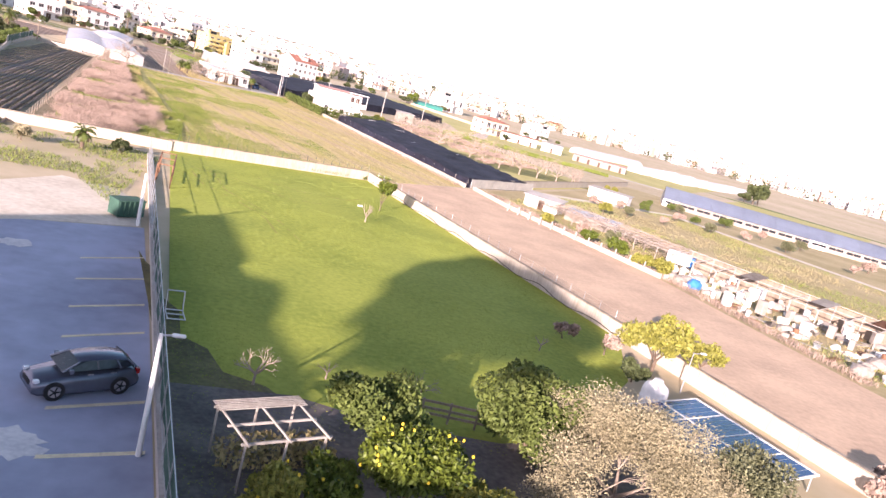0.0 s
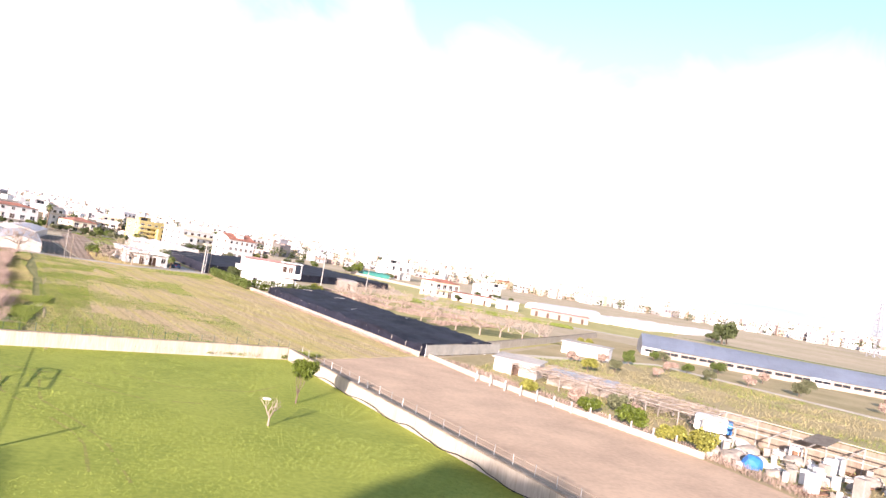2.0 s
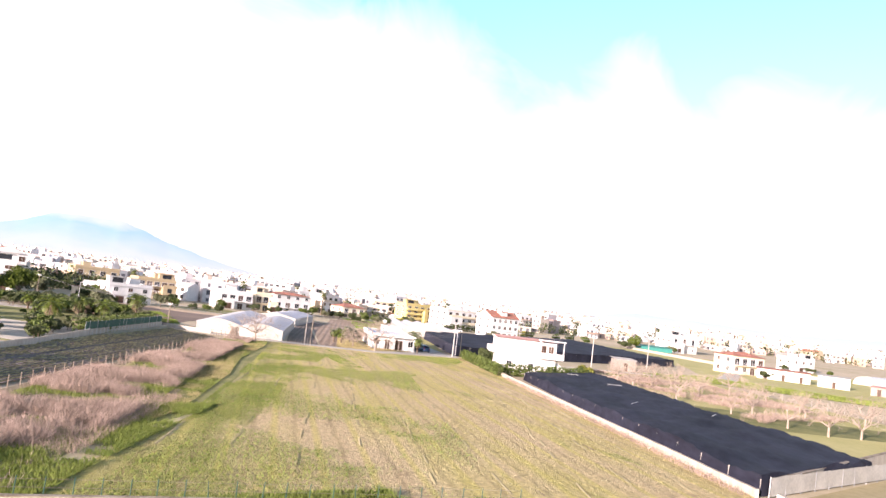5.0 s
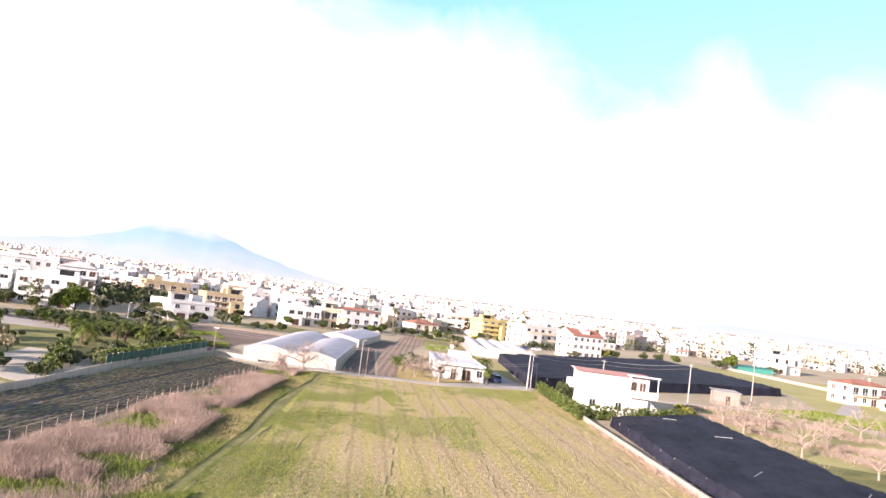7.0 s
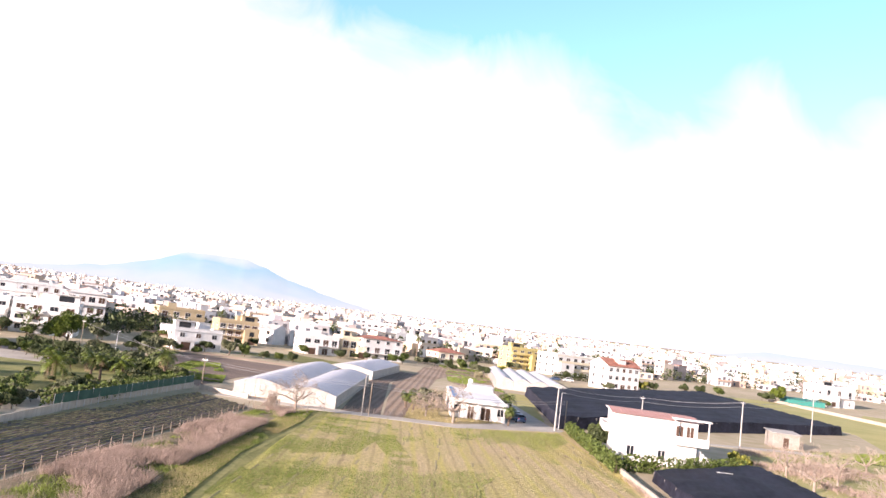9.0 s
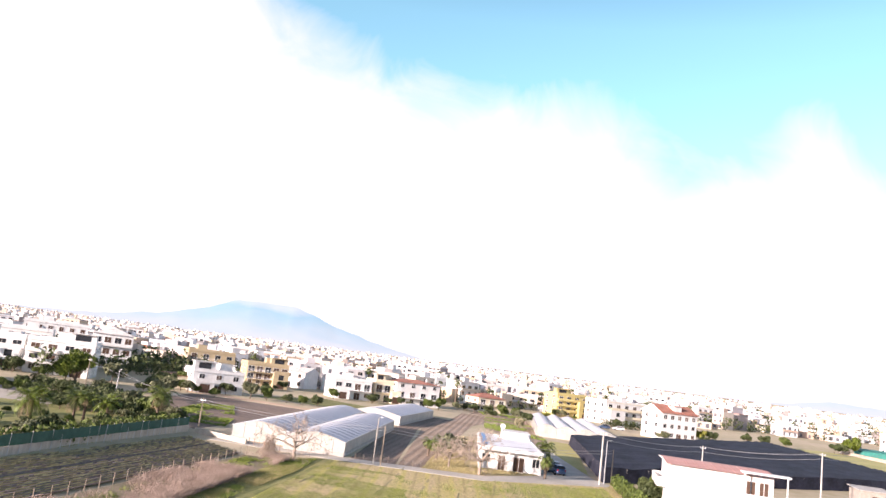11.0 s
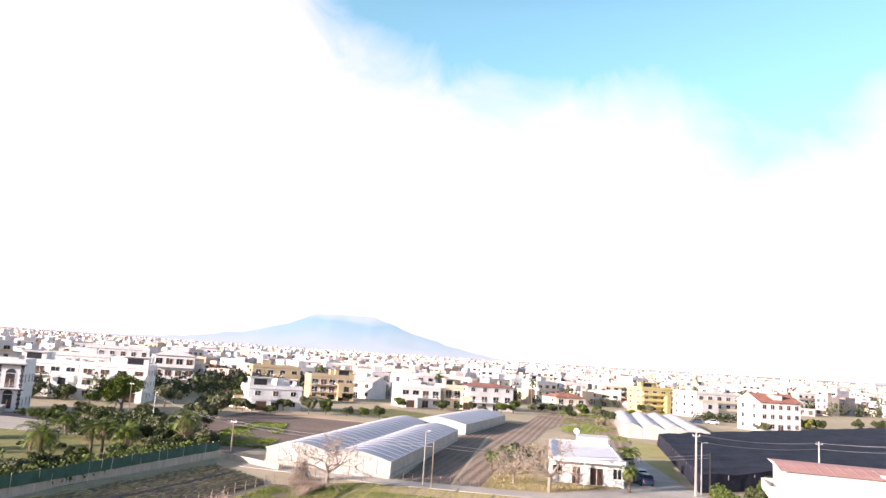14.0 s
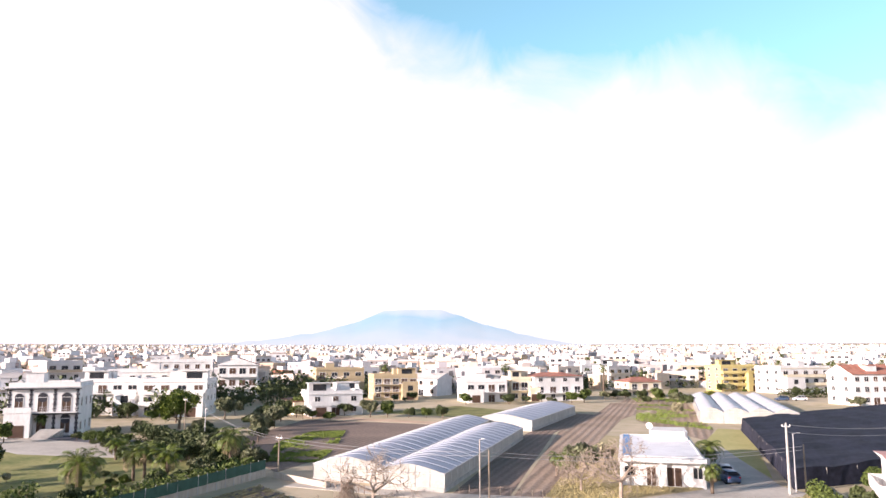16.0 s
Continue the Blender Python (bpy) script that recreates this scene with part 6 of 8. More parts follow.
KINDS = [("barrel", barrel_mesh(M_BLUEPLASTIC), "blue plastic barrel among scrap", "barrel"), ("barrel", barrel_mesh(M_WHITEPLASTIC), "white plastic drum among scrap", "barrel"),
         ("barrel", barrel_mesh(M_RUST), "rusty steel drum among scrap", "barrel"),
         ("sack", lump_mesh("sack", M_WHITEPLASTIC, 0.6, 0.45, 0.4, 1), "white bulging sack on the ground", "sack"), ("sack", lump_mesh("sack", M_SAND, 0.8, 0.6, 0.5, 2), "pale heap under a sheet", "sack"),
         ("rubble_heap", lump_mesh("rubble_heap", M_GREYWALL, 1.1, 0.8, 0.5, 3), "low heap of grey rubble", "heap"), ("tarpaulin", lump_mesh("tarpaulin", M_YELPLASTIC, 0.9, 0.7, 0.55, 4), "yellow tarpaulin over a heap", "tarpaulin"),
         ("crate", crate_mesh(M_GREYWOOD), "empty grey slatted crate", "crate"), ("crate", crate_mesh(M_WHITEPLASTIC), "white plastic fruit crate", "crate"),
         ("board", plank_mesh(M_GREYWOOD), "loose weathered timber board", "board"), ("metal_sheet", plank_mesh(M_RUST), "warped rusty metal sheet", "metal sheet"),
         ("old_cabinet", cabinet_mesh(M_WHITEPLASTIC), "discarded white metal cabinet", "cabinet"), ("old_cabinet", cabinet_mesh(M_GREYWALL), "discarded grey metal cabinet", "cabinet")]
PICK = (3, 8, 5, 7, 8, 9, 11, 10, 1, 5, 5, 9, 10, 8, 4, 9, 7, 5, 9, 1, 9, 3, 2, 8, 9, 9, 5, 7, 12, 10, 8, 5, 11, 12)
for k in range(230):
    f = rs.random()
    g = rs.uniform(0.05, 1.0)
    a, b = between((28.05, -17.13), (33.22, -46.45), f), between((39.7, -5.72), (53.36, -35.31), f)
    x, y = between(a, b, g * 0.82)
    nm, me, lb, ct = KINDS[PICK[rs.integers(len(PICK))]]
    ob = tagged(new(nm, me), lb, ct, "scrap in the yard")
    s = rs.uniform(0.7, 1.25)
    ob.matrix_world = pose(x, y, 0.012, rz=rs.uniform(0, 360)) @ Matrix.Diagonal((s, s, s, 1))
ob = tagged(new("tarpaulin", lump_mesh("tarpaulin", M_BLUEPLASTIC, 0.9, 0.8, 0.75, 9)), "bright blue tarpaulin over a heap", "tarpaulin")
ob.matrix_world = pose(31.09, -19.92, 0.012, rz=17.69)
van = holder("box_trailer", "white box trailer with a blue end", "trailer", pose(36.13, -9.01, 0.012, rz=-40.66))
bm = bmesh.new()
box(bm, -1.6, 1.3, -0.8, 0.8, 0.5, 1.9)
bmesh.ops.bevel(bm, geom=bm.edges[:], offset=0.12, segments=2, affect="EDGES")
part("body", bm, M_WHITEPLASTIC, van)
bm = bmesh.new()
box(bm, 1.28, 1.75, -0.75, 0.75, 0.55, 1.7)
bmesh.ops.bevel(bm, geom=bm.edges[:], offset=0.08, segments=1, affect="EDGES")
part("end_panel", bm, M_BLUEPLASTIC, van, "bright blue end panel")
# A dark panel stands for the shade inside the open rear.
bm = bmesh.new()
box(bm, -1.66, -1.6, -0.6, 0.6, 0.7, 1.7)
part("rear_door", bm, M_GLASSDARK, van, "dark panel standing for shade in the open rear")
for x in (-1.0, 0.9):
    for y in (-0.75, 0.75):
        bm = bmesh.new()
        tube(bm, (x, y - 0.08, 0.28), (x, y + 0.08, 0.28), 0.28, 0.28, 14)
        part("wheel", bm, M_RUBBER, van)
    bm = bmesh.new()
    box(bm, x - 0.06, x + 0.06, -0.7, 0.7, 0.22, 0.54)
    part("axle", bm, M_METAL, van)


def shed(name, label, at, w, d, h, wall, roof, doors=1, pitch=0.35, cat="shed"):
    ob = holder(name, label, cat, at)
    bm = bmesh.new()
    box(bm, -w / 2, w / 2, -d / 2, d / 2, -0.1, h)
    part("wall", bm, wall, ob)
    bm = bmesh.new()
    vs = [bm.verts.new(p) for p in ((-w / 2 - 0.3, -d / 2 - 0.3, h), (w / 2 + 0.3, -d / 2 - 0.3, h), (w / 2 + 0.3, d / 2 + 0.3, h + pitch), (-w / 2 - 0.3, d / 2 + 0.3, h + pitch))]
    lo = [bm.verts.new(v.co + Vector((0, 0, 0.12))) for v in vs]
    bm.faces.new(vs[::-1]), bm.faces.new(lo)
    for k in range(4):
        bm.faces.new((vs[k], vs[(k + 1) % 4], lo[(k + 1) % 4], lo[k]))
    part("roof", bm, roof, ob)
    for k in range(doors):
        x = -w / 2 + w * (k + 0.5) / doors
        bm = bmesh.new()
        box(bm, x - 0.5, x + 0.5, -d / 2 - 0.05, -d / 2 + 0.02, 0, min(2.0, h - 0.2))
        part("door", bm, M_SHADE, ob, "dark closed door")
    return ob


shed("garden_shed", "white shed with a low sloping sheet roof", pose(28.41, 17.11, 0, rz=-42.22), 5.5, 3.2, 1.7, M_PLASTER, M_FLATROOF)
shed("white_store", "plain white block store in the yard", pose(59.84, 53.95, 0, rz=-41.8), 8.5, 4.5, 2.1, M_PLASTER, M_FLATROOF, 0, 0.1)
shed("lean_shed", "small lean-to with a hazy plastic roof", pose(33.3, 10.16, 0, rz=-42.49), 7.5, 3.2, 1.3, M_GREYWALL, M_FILM, 0, 0.25)
shed("brick_hut", "small bare brick hut beside the track", pose(37, 162.5, 0, rz=8), 5.2, 4, 2.8, M_GREYWALL, M_FLATROOF)
shed("far_barn", "long low barn with a red roof", pose(127.5, 188.8, 0, rz=-32.71), 22, 7, 2.4, M_GREYWALL, M_PINKROOF, 5)
shed("far_barn", "white low farm building with red tiles", pose(102.4, 219.6, 0, rz=-20.8), 16, 8, 3.2, M_PLASTER, M_REDROOF, 3)
shed("far_barn", "plain white farm store", pose(114.6, 210.5, 0, rz=-23.03), 9, 7, 3.4, M_PLASTER, M_FLATROOF, 1)
shed("white_barn", "white barn at the field edge", pose(197.4, 95.22, 0, rz=-47.75), 14, 8, 5.0, M_PLASTER, M_FLATROOF, 1)

# trellis of dry vines between the sheds
trel = holder("vine_trellis", "sagging trellis of poles covered with dry vines", "trellis", pose(34.66, 3.77, 0, rz=-68.06))
for i in range(8):
    for j in range(4):
        bm = bmesh.new()
        timber(bm, (-13 + 3.7 * i + rs.normal() * 0.2, -4 + 2.7 * j, -0.1), (-13 + 3.7 * i, -4 + 2.7 * j, 1.55), 0.06)
        part("post", bm, M_GREYWOOD, trel)
for j in range(4):
    bm = bmesh.new()
    timber(bm, (-13.5, -4 + 2.7 * j, 1.57), (13.5, -4 + 2.7 * j, 1.57), 0.045)
    part("rail", bm, M_GREYWOOD, trel)
for i in range(14):
    bm = bmesh.new()
    timber(bm, (-13 + 2.0 * i + rs.normal() * 0.3, -4.4, 1.64), (-13 + 2.0 * i + rs.normal() * 0.5, 4.6, 1.64), 0.04)
    part("cross_pole", bm, M_GREYWOOD, trel)
vb = bmesh.new()
for k in range(900):
    x, y = rs.uniform(-13, 13), rs.uniform(-4, 4.5)
    a = Vector((x, y, rs.uniform(1.0, 1.75)))
    for s in range(3):
        b = a + Vector(rs.normal(size=3) * np.array([0.7, 0.7, 0.16]))
        b.z = min(1.9, max(0.3, b.z))
        tube(vb, a, b, 0.022, 0.016, 3)
        a = b
part("vine_growth", vb, M_PALEBARK, trel, "tangled leafless vine shoots")
for k, (x, y, r, m) in enumerate(((25.88, -10.98, 1.5, M_LEMONLEAF), (27.14, -14.92, 1.4, M_YELLEAF), (24.5, -6.22, 1.1, M_LEMONLEAF), (29.94, -2.6, 1.2, M_OLIVE), (22.6, 2.04, 1.1, M_YELLEAF), (45.51, 29.15, 1.6, M_YELLEAF), (66.91, 67.18, 1.8, M_YELLEAF), (72.49, 59.12, 1.3, M_HEDGE), (77.17, 47.31, 1.3, M_HEDGE), (89.7, 33.26, 1.8, M_OLIVE), (60.52, 33.08, 1.0, M_REED), (49.28, 40.43, 1.3, M_REED), (81.92, 63.91, 1.5, M_HEDGE), (98.58, 24.01, 1.2, M_REED), (85.77, 66.02, 1.6, M_OLIVE), (91.72, 55.88, 1.9, M_HEDGE), (95.72, 47.97, 1.5, M_REED), (103.8, 44.8, 1.7, M_OLIVE), (70.45, 43.35, 1.4, M_REED), (74.15, 36.94, 1.5, M_OLIVE), (64.87, 48, 1.3, M_HEDGE), (57.18, 44.28, 1.2, M_REED), (52.75, 33.41, 1.3, M_OLIVE), (27.94, -17.57, 1.6, M_YELLEAF), (28.84, -6.86, 1.3, M_REED), (26.32, -1.2, 1.2, M_REED), (109.8, 31.41, 1.8, M_REED), (83.86, 39.08, 1.4, M_REED))):
    leafy_tree("yard_bush", ("yellow-green bush among dry growth", "green bush at the yard edge", "dry brownish bush on rough ground")[0 if m in (M_YELLEAF,) else 2 if m is M_REED else 1], "bush", 60 + k, 0.6, r, 2200, 0.15, m, n_clumps=10, at=pose(x, y, 0), squash=0.85, shell=0.3)

# long livestock shed
barn = holder("long_shed", "long low shed with a blue-grey sheet roof", "shed", pose(88.36, 77.82, 0, rz=-31.27))
LB, WB, HB = 112.0, 18.0, 1.9
for k in range(28):
    x0 = LB * k / 28
    bm = bmesh.new()
    box(bm, x0, x0 + LB / 28, -0.1, 0.1, -0.2, 0.85), box(bm, x0, x0 + LB / 28, -0.1, 0.1, 1.45, HB), box(bm, x0, x0 + 0.7, -0.1, 0.1, 0.85, 1.45)
    part("wall_bay", bm, M_GREYWALL if k % 9 else M_PLASTER, barn)
    bm = bmesh.new()
    box(bm, x0 + 0.7, x0 + LB / 28, 0.0, 0.05, 0.85, 1.45)
    w = part("window", bm, M_GLASSDARK, barn)
    bm = bmesh.new()
    box(bm, x0 + 0.7 + (LB / 28 - 0.7) / 2 - 0.06, x0 + 0.7 + (LB / 28 - 0.7) / 2 + 0.06, -0.06, 0.0, 0.85, 1.45)
    part("mullion", bm, M_GREYWALL, w)
    bm = bmesh.new()
    vs = [(x0 + 0.01, -0.6, HB + 0.02), (x0 + LB / 28 - 0.01, -0.6, HB + 0.02), (x0 + LB / 28 - 0.01, WB / 2, HB + 2.6), (x0 + 0.01, WB / 2, HB + 2.6)]
    f = bm.faces.new([bm.verts.new(v) for v in vs])
    bmesh.ops.solidify(bm, geom=[f], thickness=-0.06)
    part("roof_sheet", bm, M_STEELBLUE, barn)
    bm = bmesh.new()
    vs = [(x0 + 0.01, WB / 2, HB + 2.6), (x0 + LB / 28 - 0.01, WB / 2, HB + 2.6), (x0 + LB / 28 - 0.01, WB + 0.6, HB + 0.02), (x0 + 0.01, WB + 0.6, HB + 0.02)]
    f = bm.faces.new([bm.verts.new(v) for v in vs])
    bmesh.ops.solidify(bm, geom=[f], thickness=-0.06)
    part("roof_sheet", bm, M_STEELBLUE, barn)
for x in (0, LB):
    bm = bmesh.new()
    f = bm.faces.new([bm.verts.new(v) for v in ((x, 0, -0.2), (x, WB, -0.2), (x, WB, HB), (x, WB / 2, HB + 2.56), (x, 0, HB))])
    bmesh.ops.solidify(bm, geom=[f], thickness=0.15)
    part("end_wall", bm, M_PLASTER, barn)
bm = bmesh.new()
box(bm, 0, LB, WB - 0.1, WB + 0.1, -0.2, HB)
part("back_wall", bm, M_GREYWALL, barn)

# pylon
py = holder("power_pylon", "grey lattice power pylon", "pylon", pose(436.7, 310.6, rise(436.7, 310.6)))
for sx, sy in ((1, 1), (1, -1), (-1, -1), (-1, 1)):
    bm = bmesh.new()
    tube(bm, (3.2 * sx, 3.2 * sy, -1), (0.6 * sx, 0.6 * sy, 41), 0.28, 0.18, 4)
    part("leg", bm, M_METAL, py)
bm = bmesh.new()
for i in range(10):
    z0, z1 = 4 * i, 4 * i + 4
    w0, w1 = 3.2 - 2.6 * z0 / 41, 3.2 - 2.6 * z1 / 41
    for a, b in (((w0, w0), (-w1, w1)), ((-w0, w0), (w1, w1)), ((w0, -w0), (-w1, -w1)), ((-w0, -w0), (w1, -w1)), ((w0, w0), (w1, -w1)), ((w0, -w0), (w1, w1)), ((-w0, w0), (-w1, -w1)), ((-w0, -w0), (-w1, w1))):
        tube(bm, (*a, z0), (*b, z1), 0.13, 0.13, 3)
part("bracing", bm, M_METAL, py)
for z, w in ((29, 8), (35, 6.5)):
    bm = bmesh.new()
    tube(bm, (-w, 0, z), (w, 0, z), 0.2, 0.2, 4), tube(bm, (-w, 0, z), (0, 0, z + 2.2), 0.14, 0.14, 4), tube(bm, (w, 0, z), (0, 0, z + 2.2), 0.14, 0.14, 4)
    part("crossarm", bm, M_METAL, py)
# ---------------------------------------------------------------- houses
WINDOWS = {}


def window_mesh(w, h, mat=None, shut=False):
    key = (round(w, 2), round(h, 2), shut)
    if key not in WINDOWS:
        f = bmesh.new()
        t = 0.09
        box(f, -w / 2 - t, -w / 2, -0.07, 0.02, -t, h + t), box(f, w / 2, w / 2 + t, -0.07, 0.02, -t, h + t)
        box(f, -w / 2, w / 2, -0.07, 0.02, h, h + t), box(f, -w / 2 - 0.06, w / 2 + 0.06, -0.13, 0.02, -t - 0.06, -0.002)
        box(f, -0.03, 0.03, -0.05, 0.0, 0, h)
        p = bmesh.new()
        box(p, -w / 2, w / 2, -0.02, 0.01, 0, h)
        WINDOWS[key] = (mesh_of(f, "window", M_PLASTER), mesh_of(p, "pane", M_SHADE if shut else M_GLASSDARK))
    return WINDOWS[key]


def opening(parent, x, y, z, rz, w=1.1, h=1.4, shut=False, name="window"):
    fm, pm = window_mesh(w, h, None, shut)
    o = part(name, fm, None, parent, at=pose(x, y, z, rz=rz))
    part("pane", pm, None, o, "dark shutter" if shut else "")
    return o


def balcony(parent, x0, x1, y, z, depth, mat, rail=M_METAL, solid=False, rz=0):
    m = Matrix.Rotation(radians(rz), 4, "Z")
    bm = bmesh.new()
    box(bm, x0, x1, y - depth, y - 0.003, z - 0.18, z)
    b = part("balcony", bm, mat, parent, at=m)
    if solid:
        bm = bmesh.new()
        box(bm, x0, x1, y - depth - 0.06, y - depth + 0.06, z + 0.002, z + 0.95)
        box(bm, x0 - 0.06, x0 + 0.06, y - depth + 0.062, y - 0.004, z + 0.002, z + 0.95), box(bm, x1 - 0.06, x1 + 0.06, y - depth + 0.062, y - 0.004, z + 0.002, z + 0.95)
        part("parapet", bm, mat, b)
    else:
        bm = bmesh.new()
        for zz in (0.5, 0.95):
            tube(bm, (x0, y - depth + 0.05, z + zz), (x1, y - depth + 0.05, z + zz), 0.03, 0.03, 4)
        n = int((x1 - x0) / 0.35)
        for k in range(n + 1):
            x = x0 + (x1 - x0) * k / n
            tube(bm, (x, y - depth + 0.05, z), (x, y - depth + 0.05, z + 0.95), 0.016, 0.016, 3)
        for x in (x0, x1):
            tube(bm, (x, y - depth + 0.05, z + 0.95), (x, y, z + 0.95), 0.03, 0.03, 4)
        part("railing", bm, rail, b)
    return b


def house(label, L, R, depth, floors, fh, wall, roof="flat", roofmat=None, cols=4, balconies=(1,), solid=False, head=True, sides=True, shut=0.3, trim=None, z=0.0, seed=1, name="house", rise_roof=2.0, win=(1.35, 1.5), chimney=True, parapet=0.95):
    """A house whose front runs from L to R: walls, roof, windows, balconies, stairhead, chimney."""
    rs = np.random.default_rng(seed)
    w = math.hypot(R[0] - L[0], R[1] - L[1])
    mx, my = (L[0] + R[0]) / 2, (L[1] + R[1]) / 2
    ob = holder(name, label, "house", pose(mx, my, z, rz=math.degrees(math.atan2(R[1] - L[1], R[0] - L[0]))), "houses")
    H = floors * fh
    bm = bmesh.new()
    box(bm, -w / 2, w / 2, 0, depth, -1.0, H)
    part("wall", bm, wall, ob)
    if roof == "flat":
        bm = bmesh.new()
        box(bm, -w / 2 - 0.25, w / 2 + 0.25, -0.25, depth + 0.25, H + 0.002, H + 0.2)
        part("cornice", bm, trim or wall, ob)
        bm = bmesh.new()
        for a in ((-w / 2, w / 2, -0.0, 0.2), (-w / 2, w / 2, depth - 0.2, depth), (-w / 2, -w / 2 + 0.2, 0.2, depth - 0.2), (w / 2 - 0.2, w / 2, 0.2, depth - 0.2)):
            box(bm, *a, H + 0.2, H + parapet)
        part("parapet", bm, wall, ob)
        bm = bmesh.new()
        box(bm, -w / 2 + 0.21, w / 2 - 0.21, 0.21, depth - 0.21, H + 0.2, H + 0.26)
        part("roof", bm, roofmat or M_FLATROOF, ob)
    else:
        o = 0.55
        bm = bmesh.new()
        e = [bm.verts.new(p) for p in ((-w / 2 - o, -o, H), (w / 2 + o, -o, H), (w / 2 + o, depth + o, H), (-w / 2 - o, depth + o, H))]
        if roof == "hip":
            k = min(w, depth) / 2 * 0.9
            r = [bm.verts.new((-w / 2 + k, depth / 2, H + rise_roof)), bm.verts.new((w / 2 - k, depth / 2, H + rise_roof))]
            fs = [(e[0], e[1], r[1], r[0]), (e[2], e[3], r[0], r[1]), (e[1], e[2], r[1]), (e[3], e[0], r[0])]
        elif roof == "gable_front":
            r = [bm.verts.new((0, -o, H + rise_roof)), bm.verts.new((0, depth + o, H + rise_roof))]
            fs = [(e[0], r[0], r[1], e[3]), (e[1], e[2], r[1], r[0]), (e[0], e[1], r[0]), (e[2], e[3], r[1])]
        else:
            r = [bm.verts.new((-w / 2 - o, depth / 2, H + rise_roof)), bm.verts.new((w / 2 + o, depth / 2, H + rise_roof))]
            fs = [(e[0], e[1], r[1], r[0]), (e[2], e[3], r[0], r[1]), (e[1], e[2], r[1]), (e[3], e[0], r[0])]
        for f in fs:
            bm.faces.new(f)
        bm.faces.new(e[::-1])
        bmesh.ops.recalc_face_normals(bm, faces=bm.faces)
        for f in bm.faces:
            f.material_index = 1 if len(f.verts) == 3 and roof != "hip" else 0
        rf = part("roof", bm, (roofmat or M_REDROOF, wall), ob)
        bm = bmesh.new()
        for k in range(max(4, int(w / 0.9))):
            if roof == "gable_front":
                break
            x = -w / 2 - o + (w + 2 * o) * (k + 0.5) / max(4, int(w / 0.9))
            if roof == "hip" and abs(x) > w / 2 - min(w, depth) / 2 * 0.9:
                continue
            tube(bm, (x, -o, H + 0.01), (x, depth / 2, H + rise_roof + 0.01), 0.035, 0.035, 4)
        if bm.verts:
            part("tile_ribbing", bm, roofmat or M_REDROOF, rf)
        else:
            bm.free()
    for f in range(floors):
        z0 = f * fh
        for k in range(cols):
            x = -w / 2 + w * (k + 0.5) / cols
            tall = f in balconies or (f == 0 and k == cols // 2)
            opening(ob, x, -0.003, z0 + (0.05 if tall else 0.95), 0, win[0] * (1.5 if tall else 1.0), (fh * 0.72) if tall else min(win[1], fh * 0.45), rs.random() < shut, "door" if tall else "window")
        if sides:
            n = max(1, int(depth / 4))
            for sx, rz in ((-1, -90), (1, 90)):
                for k in range(n):
                    opening(ob, sx * (w / 2 + 0.003), depth * (k + 0.5) / n, z0 + 0.95, rz, win[0] * 0.9, min(win[1], fh * 0.45), rs.random() < shut)
        if f in balconies:
            balcony(ob, -w / 2 + 0.1, w / 2 - 0.1, 0, z0, 1.25, trim or wall, solid=solid)
    if head:
        bm = bmesh.new()
        hx = rs.uniform(-0.25, 0.2) * w
        zt = H + (0.26 if roof == "flat" else rise_roof * 0.4)
        box(bm, hx - 1.6, hx + 1.6, depth * 0.4, depth * 0.4 + 3, zt, zt + 2.3)
        s = part("stairhead", bm, wall, ob)
        bm = bmesh.new()
        box(bm, hx - 1.8, hx + 1.8, depth * 0.4 - 0.2, depth * 0.4 + 3.2, zt + 2.302, zt + 2.42)
        part("cap", bm, roofmat or M_FLATROOF, s)
    if seed % 2 and roof == "flat" and head:
        bm = bmesh.new()
        px = -w / 2 + 0.3 if seed % 4 == 1 else w / 2 - 0.3 - w * 0.4
        box(bm, px, px + w * 0.4, depth * 0.15, depth * 0.36, H + 0.26, H + 2.7)
        s = part("penthouse", bm, wall, ob)
        bm = bmesh.new()
        box(bm, px - 0.4, px + w * 0.4 + 0.4, depth * 0.15 - 0.9, depth * 0.36 + 0.03, H + 2.702, H + 2.86)
        part("canopy", bm, trim or wall, s)
        bm = bmesh.new()
        box(bm, px + w * 0.08, px + w * 0.32, depth * 0.15 - 0.03, depth * 0.15 - 0.002, H + 0.3, H + 2.4)
        part("terrace_door", bm, M_GLASSDARK, s)
    if roof == "flat" and head and name == "house":
        sg = 1 if seed % 3 else -1
        wx, ww, wh = sg * w * 0.3, w * 0.36, (floors - 1) * fh if floors > 1 else fh * 0.8
        bm = bmesh.new()
        box(bm, wx - ww / 2, wx + ww / 2, -2.6, -0.004, -1.0, wh)
        g = part("wing", bm, wall, ob)
        bm = bmesh.new()
        box(bm, wx - ww / 2 - 0.15, wx + ww / 2 + 0.15, -2.75, -0.005, wh + 0.002, wh + 0.16)
        part("terrace", bm, trim or wall, g)
        bm = bmesh.new()
        box(bm, wx - ww / 2 - 0.1, wx + ww / 2 + 0.1, -2.7, -2.58, wh + 0.162, wh + 1.0)
        part("parapet", bm, trim or wall, g)
        bm = bmesh.new()
        box(bm, wx - 1.3, wx + 1.3, -2.63, -2.603, 0.05, 2.3)
        part("garage_door", bm, M_SHADE, g, "brown garage door")
        for f in range(1, floors - 1):
            bm = bmesh.new()
            box(bm, wx - 0.9, wx + 0.9, -2.63, -2.603, f * fh + 0.5, f * fh + 2.2)
            part("wing_window", bm, M_GLASSDARK, g)
